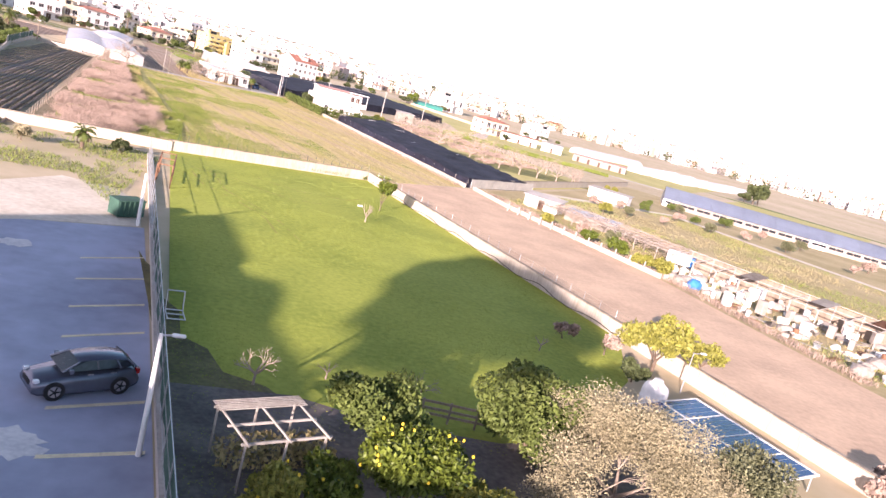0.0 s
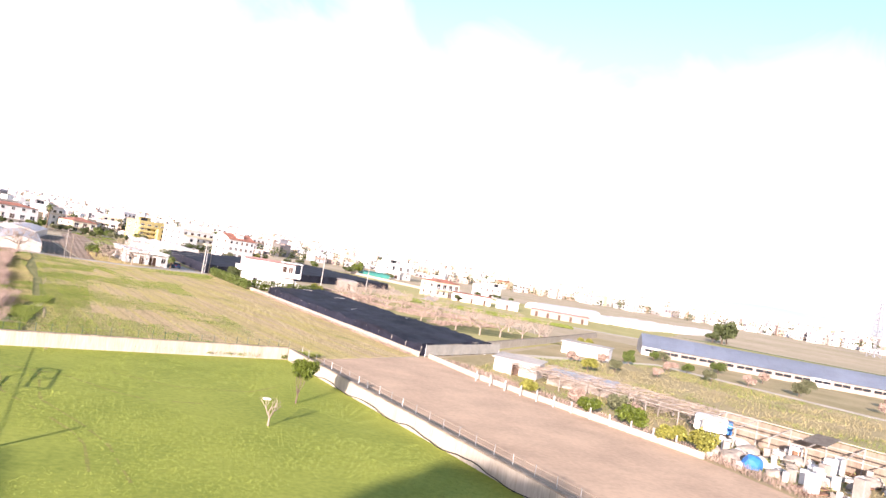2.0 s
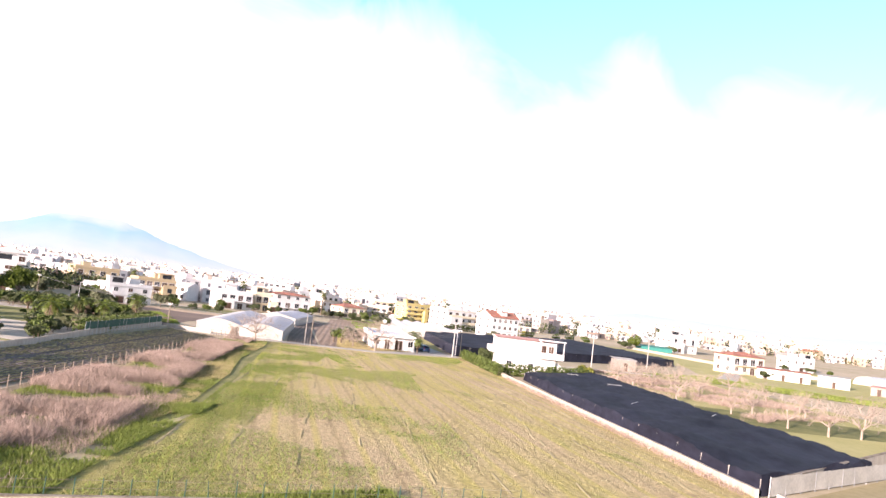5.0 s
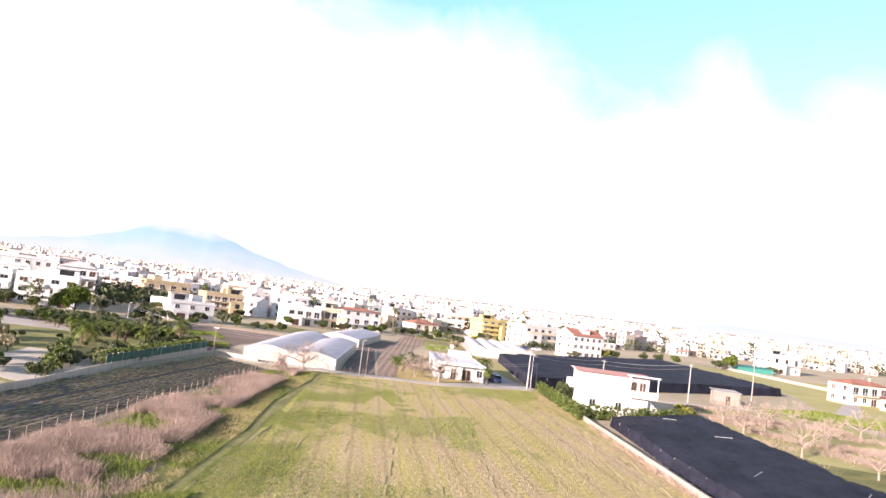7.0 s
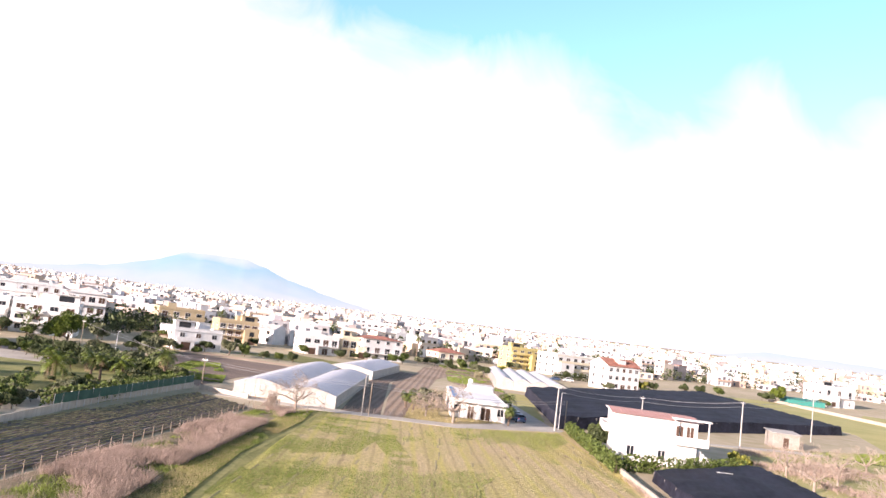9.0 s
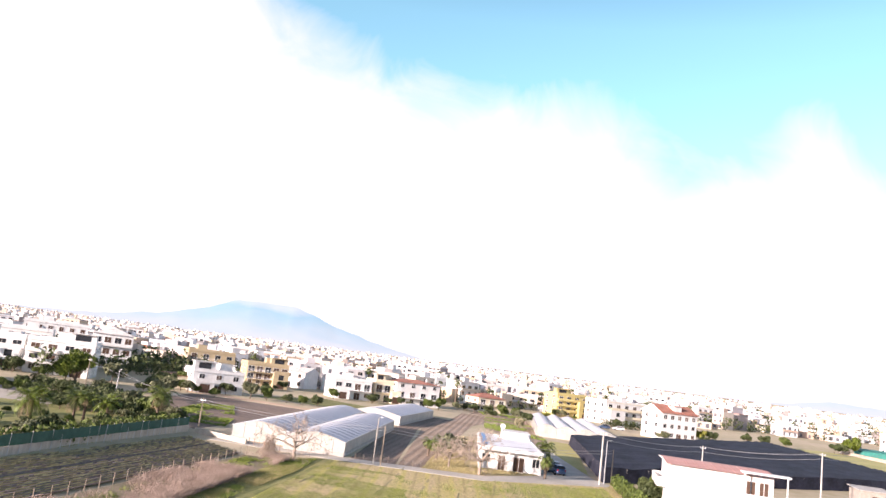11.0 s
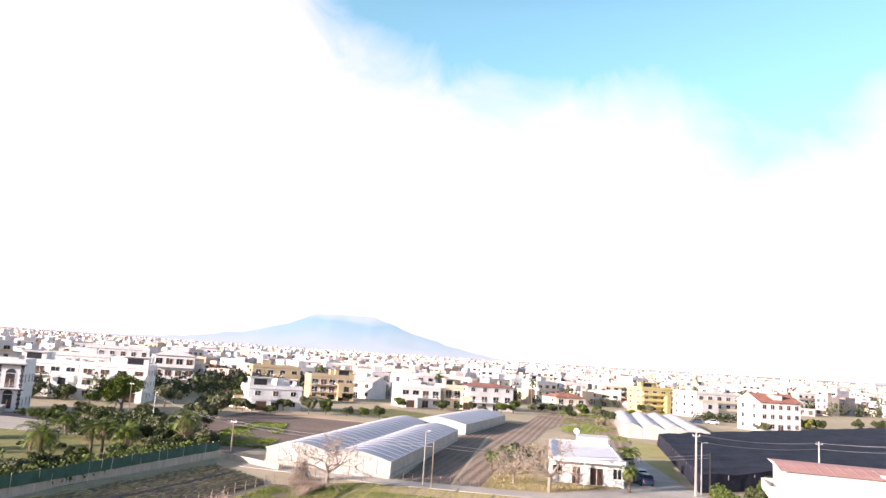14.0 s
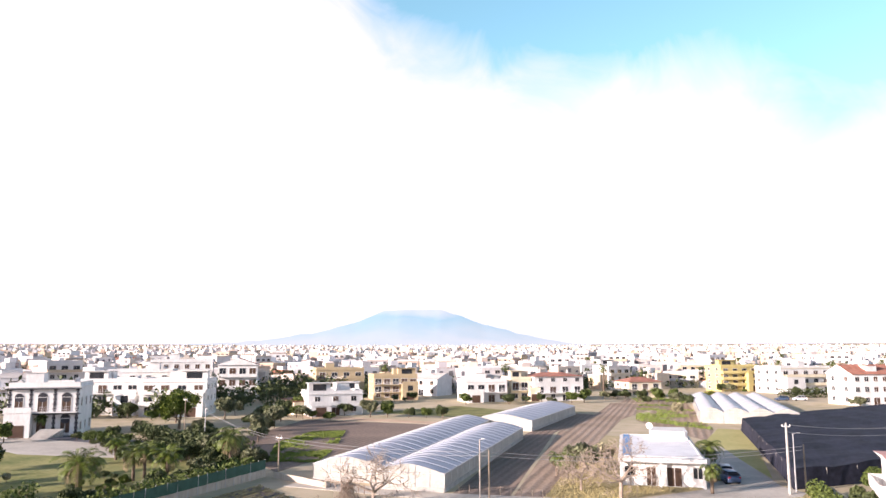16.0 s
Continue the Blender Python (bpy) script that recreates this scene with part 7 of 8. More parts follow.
    if roof == "flat" and head:
        bm = bmesh.new()
        tx = w * 0.32
        tube(bm, (tx, depth * 0.7, H + 0.24), (tx, depth * 0.7, H + 1.5), 0.55, 0.5, 10)
        part("water_tank", bm, M_METAL, ob)
        bm = bmesh.new()
        tube(bm, (-tx, depth * 0.6, H + 0.2), (-tx, depth * 0.6, H + 3.4), 0.04, 0.03, 4)
        for q in (2.4, 2.8, 3.2):
            tube(bm, (-tx - 0.6, depth * 0.6, H + q), (-tx + 0.6, depth * 0.6, H + q), 0.025, 0.025, 3)
        part("aerial", bm, M_METAL, ob)
    if chimney:
        bm = bmesh.new()
        cx = rs.uniform(0.2, 0.38) * w
        box(bm, cx - 0.25, cx + 0.25, depth * 0.55, depth * 0.55 + 0.5, H, H + (1.6 if roof == "flat" else rise_roof + 0.7))
        part("chimney", bm, wall, ob)
    return ob


# pink-roofed house among hedges
h = house("white two-storey house with a faded pink tile roof", (1.6, 109.4), (12.8, 110), 11, 2, 3.22, M_PLASTER, "gable", M_PINKROOF, 0, (), head=False, chimney=False, rise_roof=0.3, sides=False, seed=3)
for x, z, t in ((3.2, 3.75, True), (4.6, 3.75, True), (1.0, 0.9, False), (-3.2, 1.0, False)):
    opening(h, x, -0.003, z, 0, 0.95, 2.0 if t else 1.2, t, "door" if t else "window")
balcony(h, 2.2, 6.9, 0, 3.5, 1.3, M_PLASTER, solid=True)
balcony(h, -11.0, -4.0, -5.38, 3.5, 1.3, M_PLASTER, solid=True, rz=-90)
for y, z in ((3, 0.9), (7, 0.9), (3, 4.4), (8, 4.4)):
    opening(h, 5.38, y, z, 90, 0.95, 1.25, True)
for y, z in ((4, 3.6), (8, 3.6), (5, 0.9)):
    opening(h, -5.38, y, z, -90, 0.95, 1.6, True)
for x in (2.3, 6.8):
    bm = bmesh.new()
    tube(bm, (x, -1.25, 3.52), (x, -1.25, 6.7), 0.09, 0.09, 6)
    part("column", bm, M_PLASTER, h)
bm = bmesh.new()
box(bm, 2.0, 7.1, -1.5, -0.003, 6.7, 6.88)
part("porch_roof", bm, M_PLASTER, h)
for k in range(7):
    bm = bmesh.new()
    box(bm, 6.0 + 0.45 * k, 6.45 + 0.45 * k, 1.0, 2.1, -0.2, 2.6 - 0.36 * k)
    part("step", bm, M_PLASTER, h)
for cx, cy in ((9.46, 100.8), (10.68, 101.6)):
    chair = holder("garden_chair", "white plastic garden chair by the hedge", "chair", pose(cx, cy, 0, rz=20), "garden chairs")
    for dx, dy in ((-0.2, -0.2), (0.2, -0.2), (-0.2, 0.2), (0.2, 0.2)):
        bm = bmesh.new()
        tube(bm, (dx, dy, 0), (dx, dy, 0.45), 0.03, 0.03, 5)
        part("leg", bm, M_WHITEPLASTIC, chair)
    bm = bmesh.new()
    box(bm, -0.26, 0.26, -0.26, 0.26, 0.45, 0.5)
    part("seat", bm, M_WHITEPLASTIC, chair)
    bm = bmesh.new()
    box(bm, -0.26, 0.26, 0.22, 0.27, 0.502, 1.0)
    part("backrest", bm, M_WHITEPLASTIC, chair)

# low house with a white roof
h = house("low white flat-roofed house with a deep white cornice", (-25.1, 130.4), (-16.0, 132.4), 24, 1, 3.05, M_PLASTER, "flat", M_ROOFCOAT, 0, (), head=False, chimney=False, sides=True, seed=4, parapet=0.34)
for x, w, t in ((-3.6, 1.2, False), (-1.2, 1.0, True), (1.4, 1.6, True), (4.0, 1.0, False)):
    opening(h, x, -0.003, 0.05 if t else 1.0, 0, w, 2.1 if t else 1.2, t, "door" if t else "window")
bm = bmesh.new()
box(bm, -4.9, 4.9, -1.3, -0.26, 2.85, 3.35)
part("canopy", bm, M_PLASTER, h, "deep white projecting cornice")
for x in (-4.6, -0.2, 4.6):
    bm = bmesh.new()
    box(bm, x - 0.15, x + 0.15, -1.2, -0.9, -0.2, 2.848)
    part("column", bm, M_PLASTER, h)
bm = bmesh.new()
box(bm, -4.4, -3.5, 0.25, 23.6, 3.32, 3.37)
part("waterproof_strip", bm, M_BLUEROOF, h, "blue waterproofing strip on the roof")
bm = bmesh.new()
box(bm, -0.6, 4.3, 17.6, 23.7, 3.32, 4.55)
part("stairhead", bm, M_PLASTER, h)
dish = holder("satellite_dish", "white satellite dish on the low roof", "satellite dish", pose(-24.22, 143.7, 3.75, rz=23.51))
bm = bmesh.new()
tube(bm, (0, 0, -0.3), (0, 0, 1.7), 0.04, 0.04, 6)
part("mast", bm, M_METAL, dish)
bm = bmesh.new()
tube(bm, (0, -0.05, 1.9), (0, -0.2, 1.96), 0.18, 0.46, 16)
part("bowl", bm, M_WHITEPLASTIC, dish)
cond = holder("air_conditioner", "grey air conditioning unit on the house wall", "air conditioner", pose(-16.03, 134.6, 2.7, rz=107.1))
bm = bmesh.new()
box(bm, -0.45, 0.45, -0.4, -0.06, -0.3, 0.35)
part("case", bm, M_METAL, cond)
bm = bmesh.new()
tube(bm, (-0.1, -0.42, 0.02), (-0.1, -0.40, 0.02), 0.25, 0.25, 14)
part("fan_guard", bm, M_RUBBER, cond)

# villa with dark trims
v = house("white two-storey villa with dark arched openings", (-138.5, 130), (-129.2, 138), 12, 2, 4.5, M_PLASTER, "flat", M_FLATROOF, 0, (1,), trim=M_PLASTER, head=True, seed=6, chimney=False)
for f in range(2):
    for x, w in ((-4.2, 1.4), (-0.2, 1.6), (3.9, 1.6)):
        opening(v, x, -0.003, f * 4.5 + (0.05 if f else 0.6), 0, w, 2.6, True, "door")
        bm = bmesh.new()
        tube(bm, (x, -0.06, f * 4.5 + (2.65 if f else 3.2)), (x, -0.002, f * 4.5 + (2.65 if f else 3.2)), w / 2 + 0.1, w / 2 + 0.1, 16)
        part("arch", bm, M_BLACKTRIM, v, "dark rounded arch over an opening")
for z in (4.4, 9.0):
    bm = bmesh.new()
    box(bm, -6.5, 6.5, -1.55 if z < 5 else -0.8, -0.01, z - 0.32, z - 0.19)
    part("band", bm, M_BLACKTRIM, v, "blackish band under the slab")
for x in (-5.8, -2.2, 1.9, 5.8):
    for k in range(20):
        bm = bmesh.new()
        box(bm, x - (0.32 if k % 2 else 0.2), x + (0.32 if k % 2 else 0.2), -0.05, -0.004, 0.44 * k, 0.44 * k + 0.4)
        part("quoin", bm, M_BLACKTRIM, v, "dark corner stone")
for k in range(8):
    bm = bmesh.new()
    box(bm, -0.8 + 0.12 * k, 2.0 + 0.3 * k, -1.6 - 0.5 * (8 - k), -1.6 - 0.5 * (7 - k), -0.3, 0.2 * k + 0.1)
    part("step", bm, M_CONCRETE, v)

house("cream house with wide curved white balconies", (-152, 172.5), (-138.5, 181), 12, 3, 2.75, M_PLASTER, cols=4, balconies=(1, 2), solid=True, seed=7)
house("pale four-storey house with a gabled red roof", (-180, 229), (-170, 237), 12, 3, 3.8, M_PLASTER, "gable_front", M_REDROOF, 4, (1, 2), True, False, seed=8, rise_roof=2.4)
house("low white house with blue-tinted shade", (-115.1, 191), (-105.7, 200.9), 10, 2, 2.6, M_PLASTER, cols=3, balconies=(), seed=9)
shed("beige_store", "long beige store with a brown sheet roof", pose(-124.9, 200.1, 0, rz=-39.69), 16, 6, 3.2, M_CREAM, M_RUST, 2)
house("ochre house with deep balconies", (-167, 266), (-154, 278), 12, 3, 3.0, M_OCHRE, cols=4, balconies=(1, 2), seed=10)
house("ochre yellow three-storey house with long balconies", (-133.6, 251.8), (-122.6, 261.5), 11, 3, 2.5, M_OCHRE, cols=5, balconies=(1, 2), seed=11, shut=0.6)
house("white and cream house with flat roof terraces", (-101.5, 254.2), (-91, 262.7), 11, 2, 3.1, M_PLASTER, cols=4, balconies=(1,), seed=12)
house("brownish house with reddish balconies", (-90.92, 266.1), (-83.75, 271.7), 11, 2, 3.4, M_CREAM, cols=3, balconies=(1,), seed=13, shut=0.7)
house("white house with a low red roof edge", (-83.78, 268.4), (-71.15, 280.1), 12, 3, 2.6, M_PLASTER, "hip", M_REDROOF, 4, (1,), head=False, seed=14, rise_roof=1.2)
house("white block house with blue shade side", (-97.8, 373.2), (-84.52, 387), 14, 3, 3.1, M_PLASTER, cols=4, balconies=(1,), seed=15)
house("pink-trimmed small house with a cream gable", (-60.37, 299), (-51.18, 307.4), 10, 2, 2.7, M_CREAM, "hip", M_REDROOF, 3, (1,), head=False, seed=16, rise_roof=1.6)
house("bright yellow three-storey house", (-36.5, 358), (-23.5, 370), 10, 4, 2.4, M_YELLOW, cols=4, balconies=(1, 2, 3), solid=True, seed=17, z=rise(-40, 362))
house("large cream apartment house with terraces", (-14.5, 350.2), (2.5, 366.3), 14, 3, 3.1, M_PLASTER, cols=5, balconies=(1, 2), solid=True, seed=18, trim=M_CREAM)
h = house("white three-storey house with a red tiled roof", (6.6, 290.2), (18.9, 299.3), 11, 3, 3.0, M_PLASTER, "gable", M_REDROOF, 5, (), head=False, seed=19, rise_roof=2.8, shut=0.5)
bm = bmesh.new()
box(bm, -1.6, 1.6, 1.2, 5.0, 9.2, 11.5)
dm = part("dormer", bm, M_PLASTER, h)
bm = bmesh.new()
box(bm, -1.9, 1.9, 0.9, 5.2, 11.502, 11.7)
part("dormer_roof", bm, M_REDROOF, dm)
house("two-storey house under a red roof with open loggia", (88, 226), (101, 232), 9, 2, 3.1, M_CREAM, "hip", M_REDROOF, 4, (1,), head=False, seed=20, rise_roof=1.4)
house("white two-storey house beside teal netting", (114.7, 399.4), (133, 411), 12, 2, 4.5, M_PLASTER, cols=3, balconies=(1,), seed=21, z=rise(130.8, 427.1))
house("cream villa with balconies behind the garden", (-163.3, 188.2), (-153.3, 194.7), 12, 3, 2.6, M_CREAM, cols=3, balconies=(1, 2), seed=22)
house("white flat house between gardens", (-139, 223), (-126, 231.3), 10, 1, 3.9, M_PLASTER, cols=4, balconies=(1,), seed=23)
house("white house with blue side wall", (-182.6, 188.4), (-169.3, 199.4), 12, 3, 3.3, M_PLASTER, cols=4, balconies=(1,), seed=24)
house("white house with dark loggias", (-168.6, 168.7), (-156.5, 176.5), 12, 3, 2.7, M_PLASTER, cols=4, balconies=(1, 2), seed=25)
house("tall white apartment block", (-198, 217.3), (-183.3, 230.2), 13, 4, 3.1, M_PLASTER, cols=6, balconies=(), seed=26, shut=0.7)
house("small white cottage beyond the track", (155.1, 333.3), (169.2, 341), 9, 2, 3.0, M_PLASTER, cols=3, balconies=(), seed=27)
shed("teal_awning", "teal netting stretched over a low frame", pose(101.8, 386.7, rise(101.8, 386.7), rz=13.66), 18, 8, 2.2, M_TEAL, M_TEAL, 0, 0.8)

# ---------------------------------------------------------------- the town
rnd = random.Random(11)
protos = []
for k, (w, dpt, fl, rf, bal) in enumerate(((11, 10, 2, "flat", (1,)), (13, 11, 3, "flat", (1, 2)), (9, 9, 2, "hip", (1,)), (15, 11, 2, "flat", (1,)), (12, 10, 3, "flat", (2,)), (10, 9, 1, "flat", ()), (14, 10, 2, "gable", ()), (11, 12, 4, "flat", (1, 3)))):
    ob = house("town house of pale plaster with small openings", (-w / 2, 0), (w / 2, 0), dpt, fl, 3.0, M_TOWN, rf, M_TOWNROOF, 3, bal, True, k % 2 == 0, sides=False, seed=70 + k, name="town_house", chimney=False)
    ob["group"] = "town houses"
    bm = bmesh.new()
    sg = 1 if k % 2 else -1
    hx = 3.0 * max(1, fl - 1)
    box(bm, *sorted((sg * (w / 2 + 0.002), sg * (w / 2 + 4.0))), 1.0, dpt - 1.5, -1, hx)
    an = part("annex", bm, M_TOWN, ob)
    bm = bmesh.new()
    box(bm, *sorted((sg * (w / 2 + 0.003), sg * (w / 2 + 4.3))), 0.7, dpt - 1.2, hx + 0.002, hx + 0.25)
    part("annex_roof", bm, M_TOWNROOF, an)
    for o in list(ob.children_recursive):
        if o.name.startswith("pane"):
            bpy.data.objects.remove(o)
    for o in ob.children:
        if o.name.startswith(("window", "door")) and len(o.data.materials) == 1:
            bm = bmesh.new()
            bm.from_mesh(o.data)
            x1 = max(vt.co.x for vt in bm.verts) - 0.09
            z1 = max(vt.co.z for vt in bm.verts) - 0.09
            n0 = len(bm.faces)
            box(bm, -x1, x1, -0.03, 0.01, 0, z1)
            bm.faces.ensure_lookup_table()
            for f in bm.faces[n0:]:
                f.material_index = 1
            me = mesh_of(bm, "window", (M_TOWN, M_GLASSDARK))
            o.data = me
    protos.append(ob)


def clear_of(x, y):
    """Ground kept free of town houses: fields, gardens and greenhouses."""
    az, d = math.degrees(math.atan2(x + 10, y - 60)), math.hypot(x + 10, y - 60)
    need = np.interp(az, (-75, -50, -38, -22, -8, 4, 12, 30, 50, 75), (190, 175, 235, 262, 320, 370, 430, 560, 620, 620))
    return d > need


placed, tries = [], 0
first = True
while len(placed) < 165 and tries < 6000:
    tries += 1
    az = radians(rnd.triangular(-64, 60, -30))
    d = rnd.uniform(170, 640)
    x, y = -10 + d * math.sin(az), 60 + d * math.cos(az)
    if not clear_of(x, y) or any((x - p) ** 2 + (y - q) ** 2 < 20 ** 2 for p, q in placed):
        continue
    if any((x - o.matrix_world.translation.x) ** 2 + (y - o.matrix_world.translation.y) ** 2 < 24 ** 2 for o in [o for o in scene.objects if o.get("category") == "house" and o.get("group") == "houses"]):
        continue
    face = math.degrees(math.atan2(x + 10, y - 0)) * -1 + rnd.choice((-30, 0, 0, 20, 45))
    k = len(placed)
    m = pose(x, y, rise(x, y), rz=face)
    if az > 0.15 and k >= len(protos) and (k % len(protos)) in (1, 4, 7):
        continue
    if k < len(protos):
        protos[k].matrix_world = m
    else:
        copy_thing(protos[k % len(protos)], m)
    placed.append((x, y))

# the farther town: joined blocks with cut roofs, openings and balconies
rs = np.random.default_rng(21)
verts, faces, mats = [], [], []


def block(x, y, z, w, d, h, a, mat, lid=None):
    c, s = math.cos(a), math.sin(a)
    b = len(verts)
    for zz in (z - 4, z + h):
        for px, py in ((-w / 2, -d / 2), (w / 2, -d / 2), (w / 2, d / 2), (-w / 2, d / 2)):
            verts.append((x + px * c - py * s, y + px * s + py * c, zz))
    for f in ((0, 1, 5, 4), (1, 2, 6, 5), (2, 3, 7, 6), (3, 0, 4, 7), (4, 5, 6, 7)):
        faces.append([b + i for i in f])
        mats.append(mat)
    if lid is not None:
        mats[-1] = lid


def pane(x, y, z, a, px, py, w, h):
    c, s = math.cos(a), math.sin(a)
    b = len(verts)
    for dx, dz in ((-w / 2, 0), (w / 2, 0), (w / 2, h), (-w / 2, h)):
        verts.append((x + (px + dx) * c - py * s, y + (px + dx) * s + py * c, z + dz))
    faces.append([b, b + 1, b + 2, b + 3])
    mats.append(2)


NAMED = [(o.matrix_world.translation.x, o.matrix_world.translation.y) for o in scene.objects if o.get("category") == "house" and o.get("group") == "houses"]
count = 0
while count < 7600:
    az = radians(rs.uniform(-66, 72))
    d = 250 + 1950 * rs.random() ** 1.45
    x, y = -10 + d * math.sin(az), 60 + d * math.cos(az)
    if not clear_of(x, y) or any((x - p) ** 2 + (y - q) ** 2 < 22 ** 2 for p, q in NAMED) or (d < 660 and any((x - p) ** 2 + (y - q) ** 2 < 17 ** 2 for p, q in placed)):
        continue
    if az > 0.1 and rs.random() < 0.25:
        continue
    z = rise(x, y)
    w, dp = rs.uniform(5, 12), rs.uniform(5, 10)
    fl = rs.choice((1, 1, 2, 2, 2, 3, 3)) if az < 0.05 else rs.choice((1, 1, 1, 2, 2, 3))
    h = fl * 3.0 + 0.6
    a = -math.atan2(x + 10, y - 20) + rs.choice((-0.6, -0.2, 0.1, 0.4, 0.7))
    block(x, y, z, w, dp, h, a, 0, 1 if rs.random() < 0.55 else 0)
    if rs.random() < 0.6:
        block(x + rs.uniform(-2, 2), y + 1, z + h, 3.5, 3.5, 2.2, a, 0)
    if d < 1150:
        n = int(w / 3.2)
        for f in range(fl):
            for k in range(n):
                pane(x, y, z + 3 * f + 0.5, a, -w / 2 + w * (k + 0.5) / n, -dp / 2 - 0.06, rs.uniform(1.0, 2.2), rs.uniform(1.3, 2.2))
            if rs.random() < 0.4 and f:
                c, s = math.cos(a), math.sin(a)
                block(x + (dp / 2 + 0.6) * s, y - (dp / 2 + 0.6) * c, z + 3 * f + 3.9, w * 0.9, 1.2, -3.0, a, 0)
    count += 1
me = bpy.data.meshes.new("distant_town")
me.from_pydata(verts, [], faces)
for m in (M_FARTOWN, M_FARROOF, M_FARPANE):
    me.materials.append(m)
me.polygons.foreach_set("material_index", mats)
tagged(new("distant_town", me), "crowded pale houses of a far town", "town", kind="stuff")
# ---------------------------------------------------------------- mountain and far hills
def ridge(name, label, stops, dist, mat, seed, az_step=0.25, deep=700):
    """A far slope: heights in degrees over the horizon along the compass."""
    bm = bmesh.new()
    azs = np.arange(stops[0][0], stops[-1][0] + 0.01, az_step)
    el = np.interp(azs, [s[0] for s in stops], [s[1] for s in stops])
    rows = []
    for j in range(9):
        f = j / 8
        line = []
        for a, e in zip(azs, el):
            r = dist - deep * (1 - f)
            top = dist * math.tan(radians(e))
            h = max(0.0, top) * f ** 1.25 * (1 + 0.05 * noise.noise(Vector((a * 0.5, f * 4, seed)))) + 8 * noise.noise(Vector((a * 0.9, f * 6, seed + 3))) * f
            line.append(bm.verts.new((-8 + r * math.sin(radians(a)), 40 + r * math.cos(radians(a)), 14 + h)))
        rows.append(line)
    for u, v in zip(rows, rows[1:]):
        for i in range(len(azs) - 1):
            bm.faces.new((u[i], u[i + 1], v[i + 1], v[i])).smooth = True
    bmesh.ops.recalc_face_normals(bm, faces=bm.faces)
    return thing(name, bm, mat, label, "mountain", kind="structure")


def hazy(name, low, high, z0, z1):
    """A far backdrop with haze painted as glow: pale at its foot, bluer above."""
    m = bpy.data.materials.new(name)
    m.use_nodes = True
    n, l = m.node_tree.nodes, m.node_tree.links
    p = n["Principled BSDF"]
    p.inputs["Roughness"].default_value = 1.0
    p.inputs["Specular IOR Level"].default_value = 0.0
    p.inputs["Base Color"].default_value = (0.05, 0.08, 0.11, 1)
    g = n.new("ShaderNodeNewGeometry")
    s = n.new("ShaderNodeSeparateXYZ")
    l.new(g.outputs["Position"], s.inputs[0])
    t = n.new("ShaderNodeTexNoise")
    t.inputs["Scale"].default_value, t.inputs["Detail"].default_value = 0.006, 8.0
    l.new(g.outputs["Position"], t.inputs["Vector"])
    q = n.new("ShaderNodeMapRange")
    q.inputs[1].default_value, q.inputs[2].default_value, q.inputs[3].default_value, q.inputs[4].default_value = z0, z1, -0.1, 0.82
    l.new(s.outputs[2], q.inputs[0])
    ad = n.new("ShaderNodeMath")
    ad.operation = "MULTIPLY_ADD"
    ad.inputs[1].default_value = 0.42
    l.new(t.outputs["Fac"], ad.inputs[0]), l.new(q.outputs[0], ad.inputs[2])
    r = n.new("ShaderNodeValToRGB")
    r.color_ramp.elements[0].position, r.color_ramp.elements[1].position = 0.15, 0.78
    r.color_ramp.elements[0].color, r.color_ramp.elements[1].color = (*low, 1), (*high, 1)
    # Cloud over the summit is painted as a fade to white.
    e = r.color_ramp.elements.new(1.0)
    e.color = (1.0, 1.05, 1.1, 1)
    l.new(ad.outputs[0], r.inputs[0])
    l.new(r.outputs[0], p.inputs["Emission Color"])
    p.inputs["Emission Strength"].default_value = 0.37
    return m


M_VOLCANO = hazy("haze_glow_volcano", (1.0, 1.02, 1.03), (0.56, 0.86, 1.0), 20, 260)
M_HILLS = hazy("haze_glow_hills", (1.05, 1.05, 1.05), (0.80, 0.97, 1.06), 20, 160)
ridge("mountain", "blue volcano with painted glowing haze beyond the town", [(-52, 0.2), (-44, 0.7), (-40, 0.9), (-36, 1.5), (-33, 2.3), (-31, 3.0), (-29.5, 3.35), (-28, 3.3), (-26.5, 3.3), (-25, 2.9), (-23, 2.2), (-20, 1.4), (-17, 0.8), (-14, 0.45), (-10, 0.2)], 4000, M_VOLCANO, 4)
ridge("mountain_range", "pale hills with painted glowing haze on the horizon", [(4, 0.2), (9, 0.6), (13, 1.2), (18, 1.1), (24, 0.9), (30, 1.2), (36, 0.9), (44, 1.5), (52, 1.2), (60, 1.7), (70, 1.0), (80, 0.3)], 4100, M_HILLS, 7)

# ---------------------------------------------------------------- unseen casters behind the start, shaped to shade the car park and lawn
SX, SY = math.sin(SUN_AZ), math.cos(SUN_AZ)
cot = 1 / math.tan(SUN_EL)


def under(x, y, h):
    """Where something h metres high stands whose shade ends at x, y."""
    return x + SX * h * cot, y + SY * h * cot


# The roof outline is traced from the edge of the shade it casts.
edge = [under(x, y, 12) for x, y in ((-33, -41), (-24.0, -33.0), (-18.2, -28.4), (-16.8, -37.6), (-16.7, -40.1), (-18.2, -42.3), (-14.9, -43.2), (-14.7, -45.2), (-15.5, -50.1), (-14.2, -55.5), (-14.2, -58.0))]
b, c = edge[0], edge[-1]
blockA = holder("apartment_building", "unseen plastered building shaped to cast the car park shade", "building", Matrix(), kind="")
bm = slab(edge + [(c[0] - 2, c[1] - 22), (b[0] - 8, b[1] - 40)], -0.3, 12)
part("wall", bm, M_CREAM, blockA)
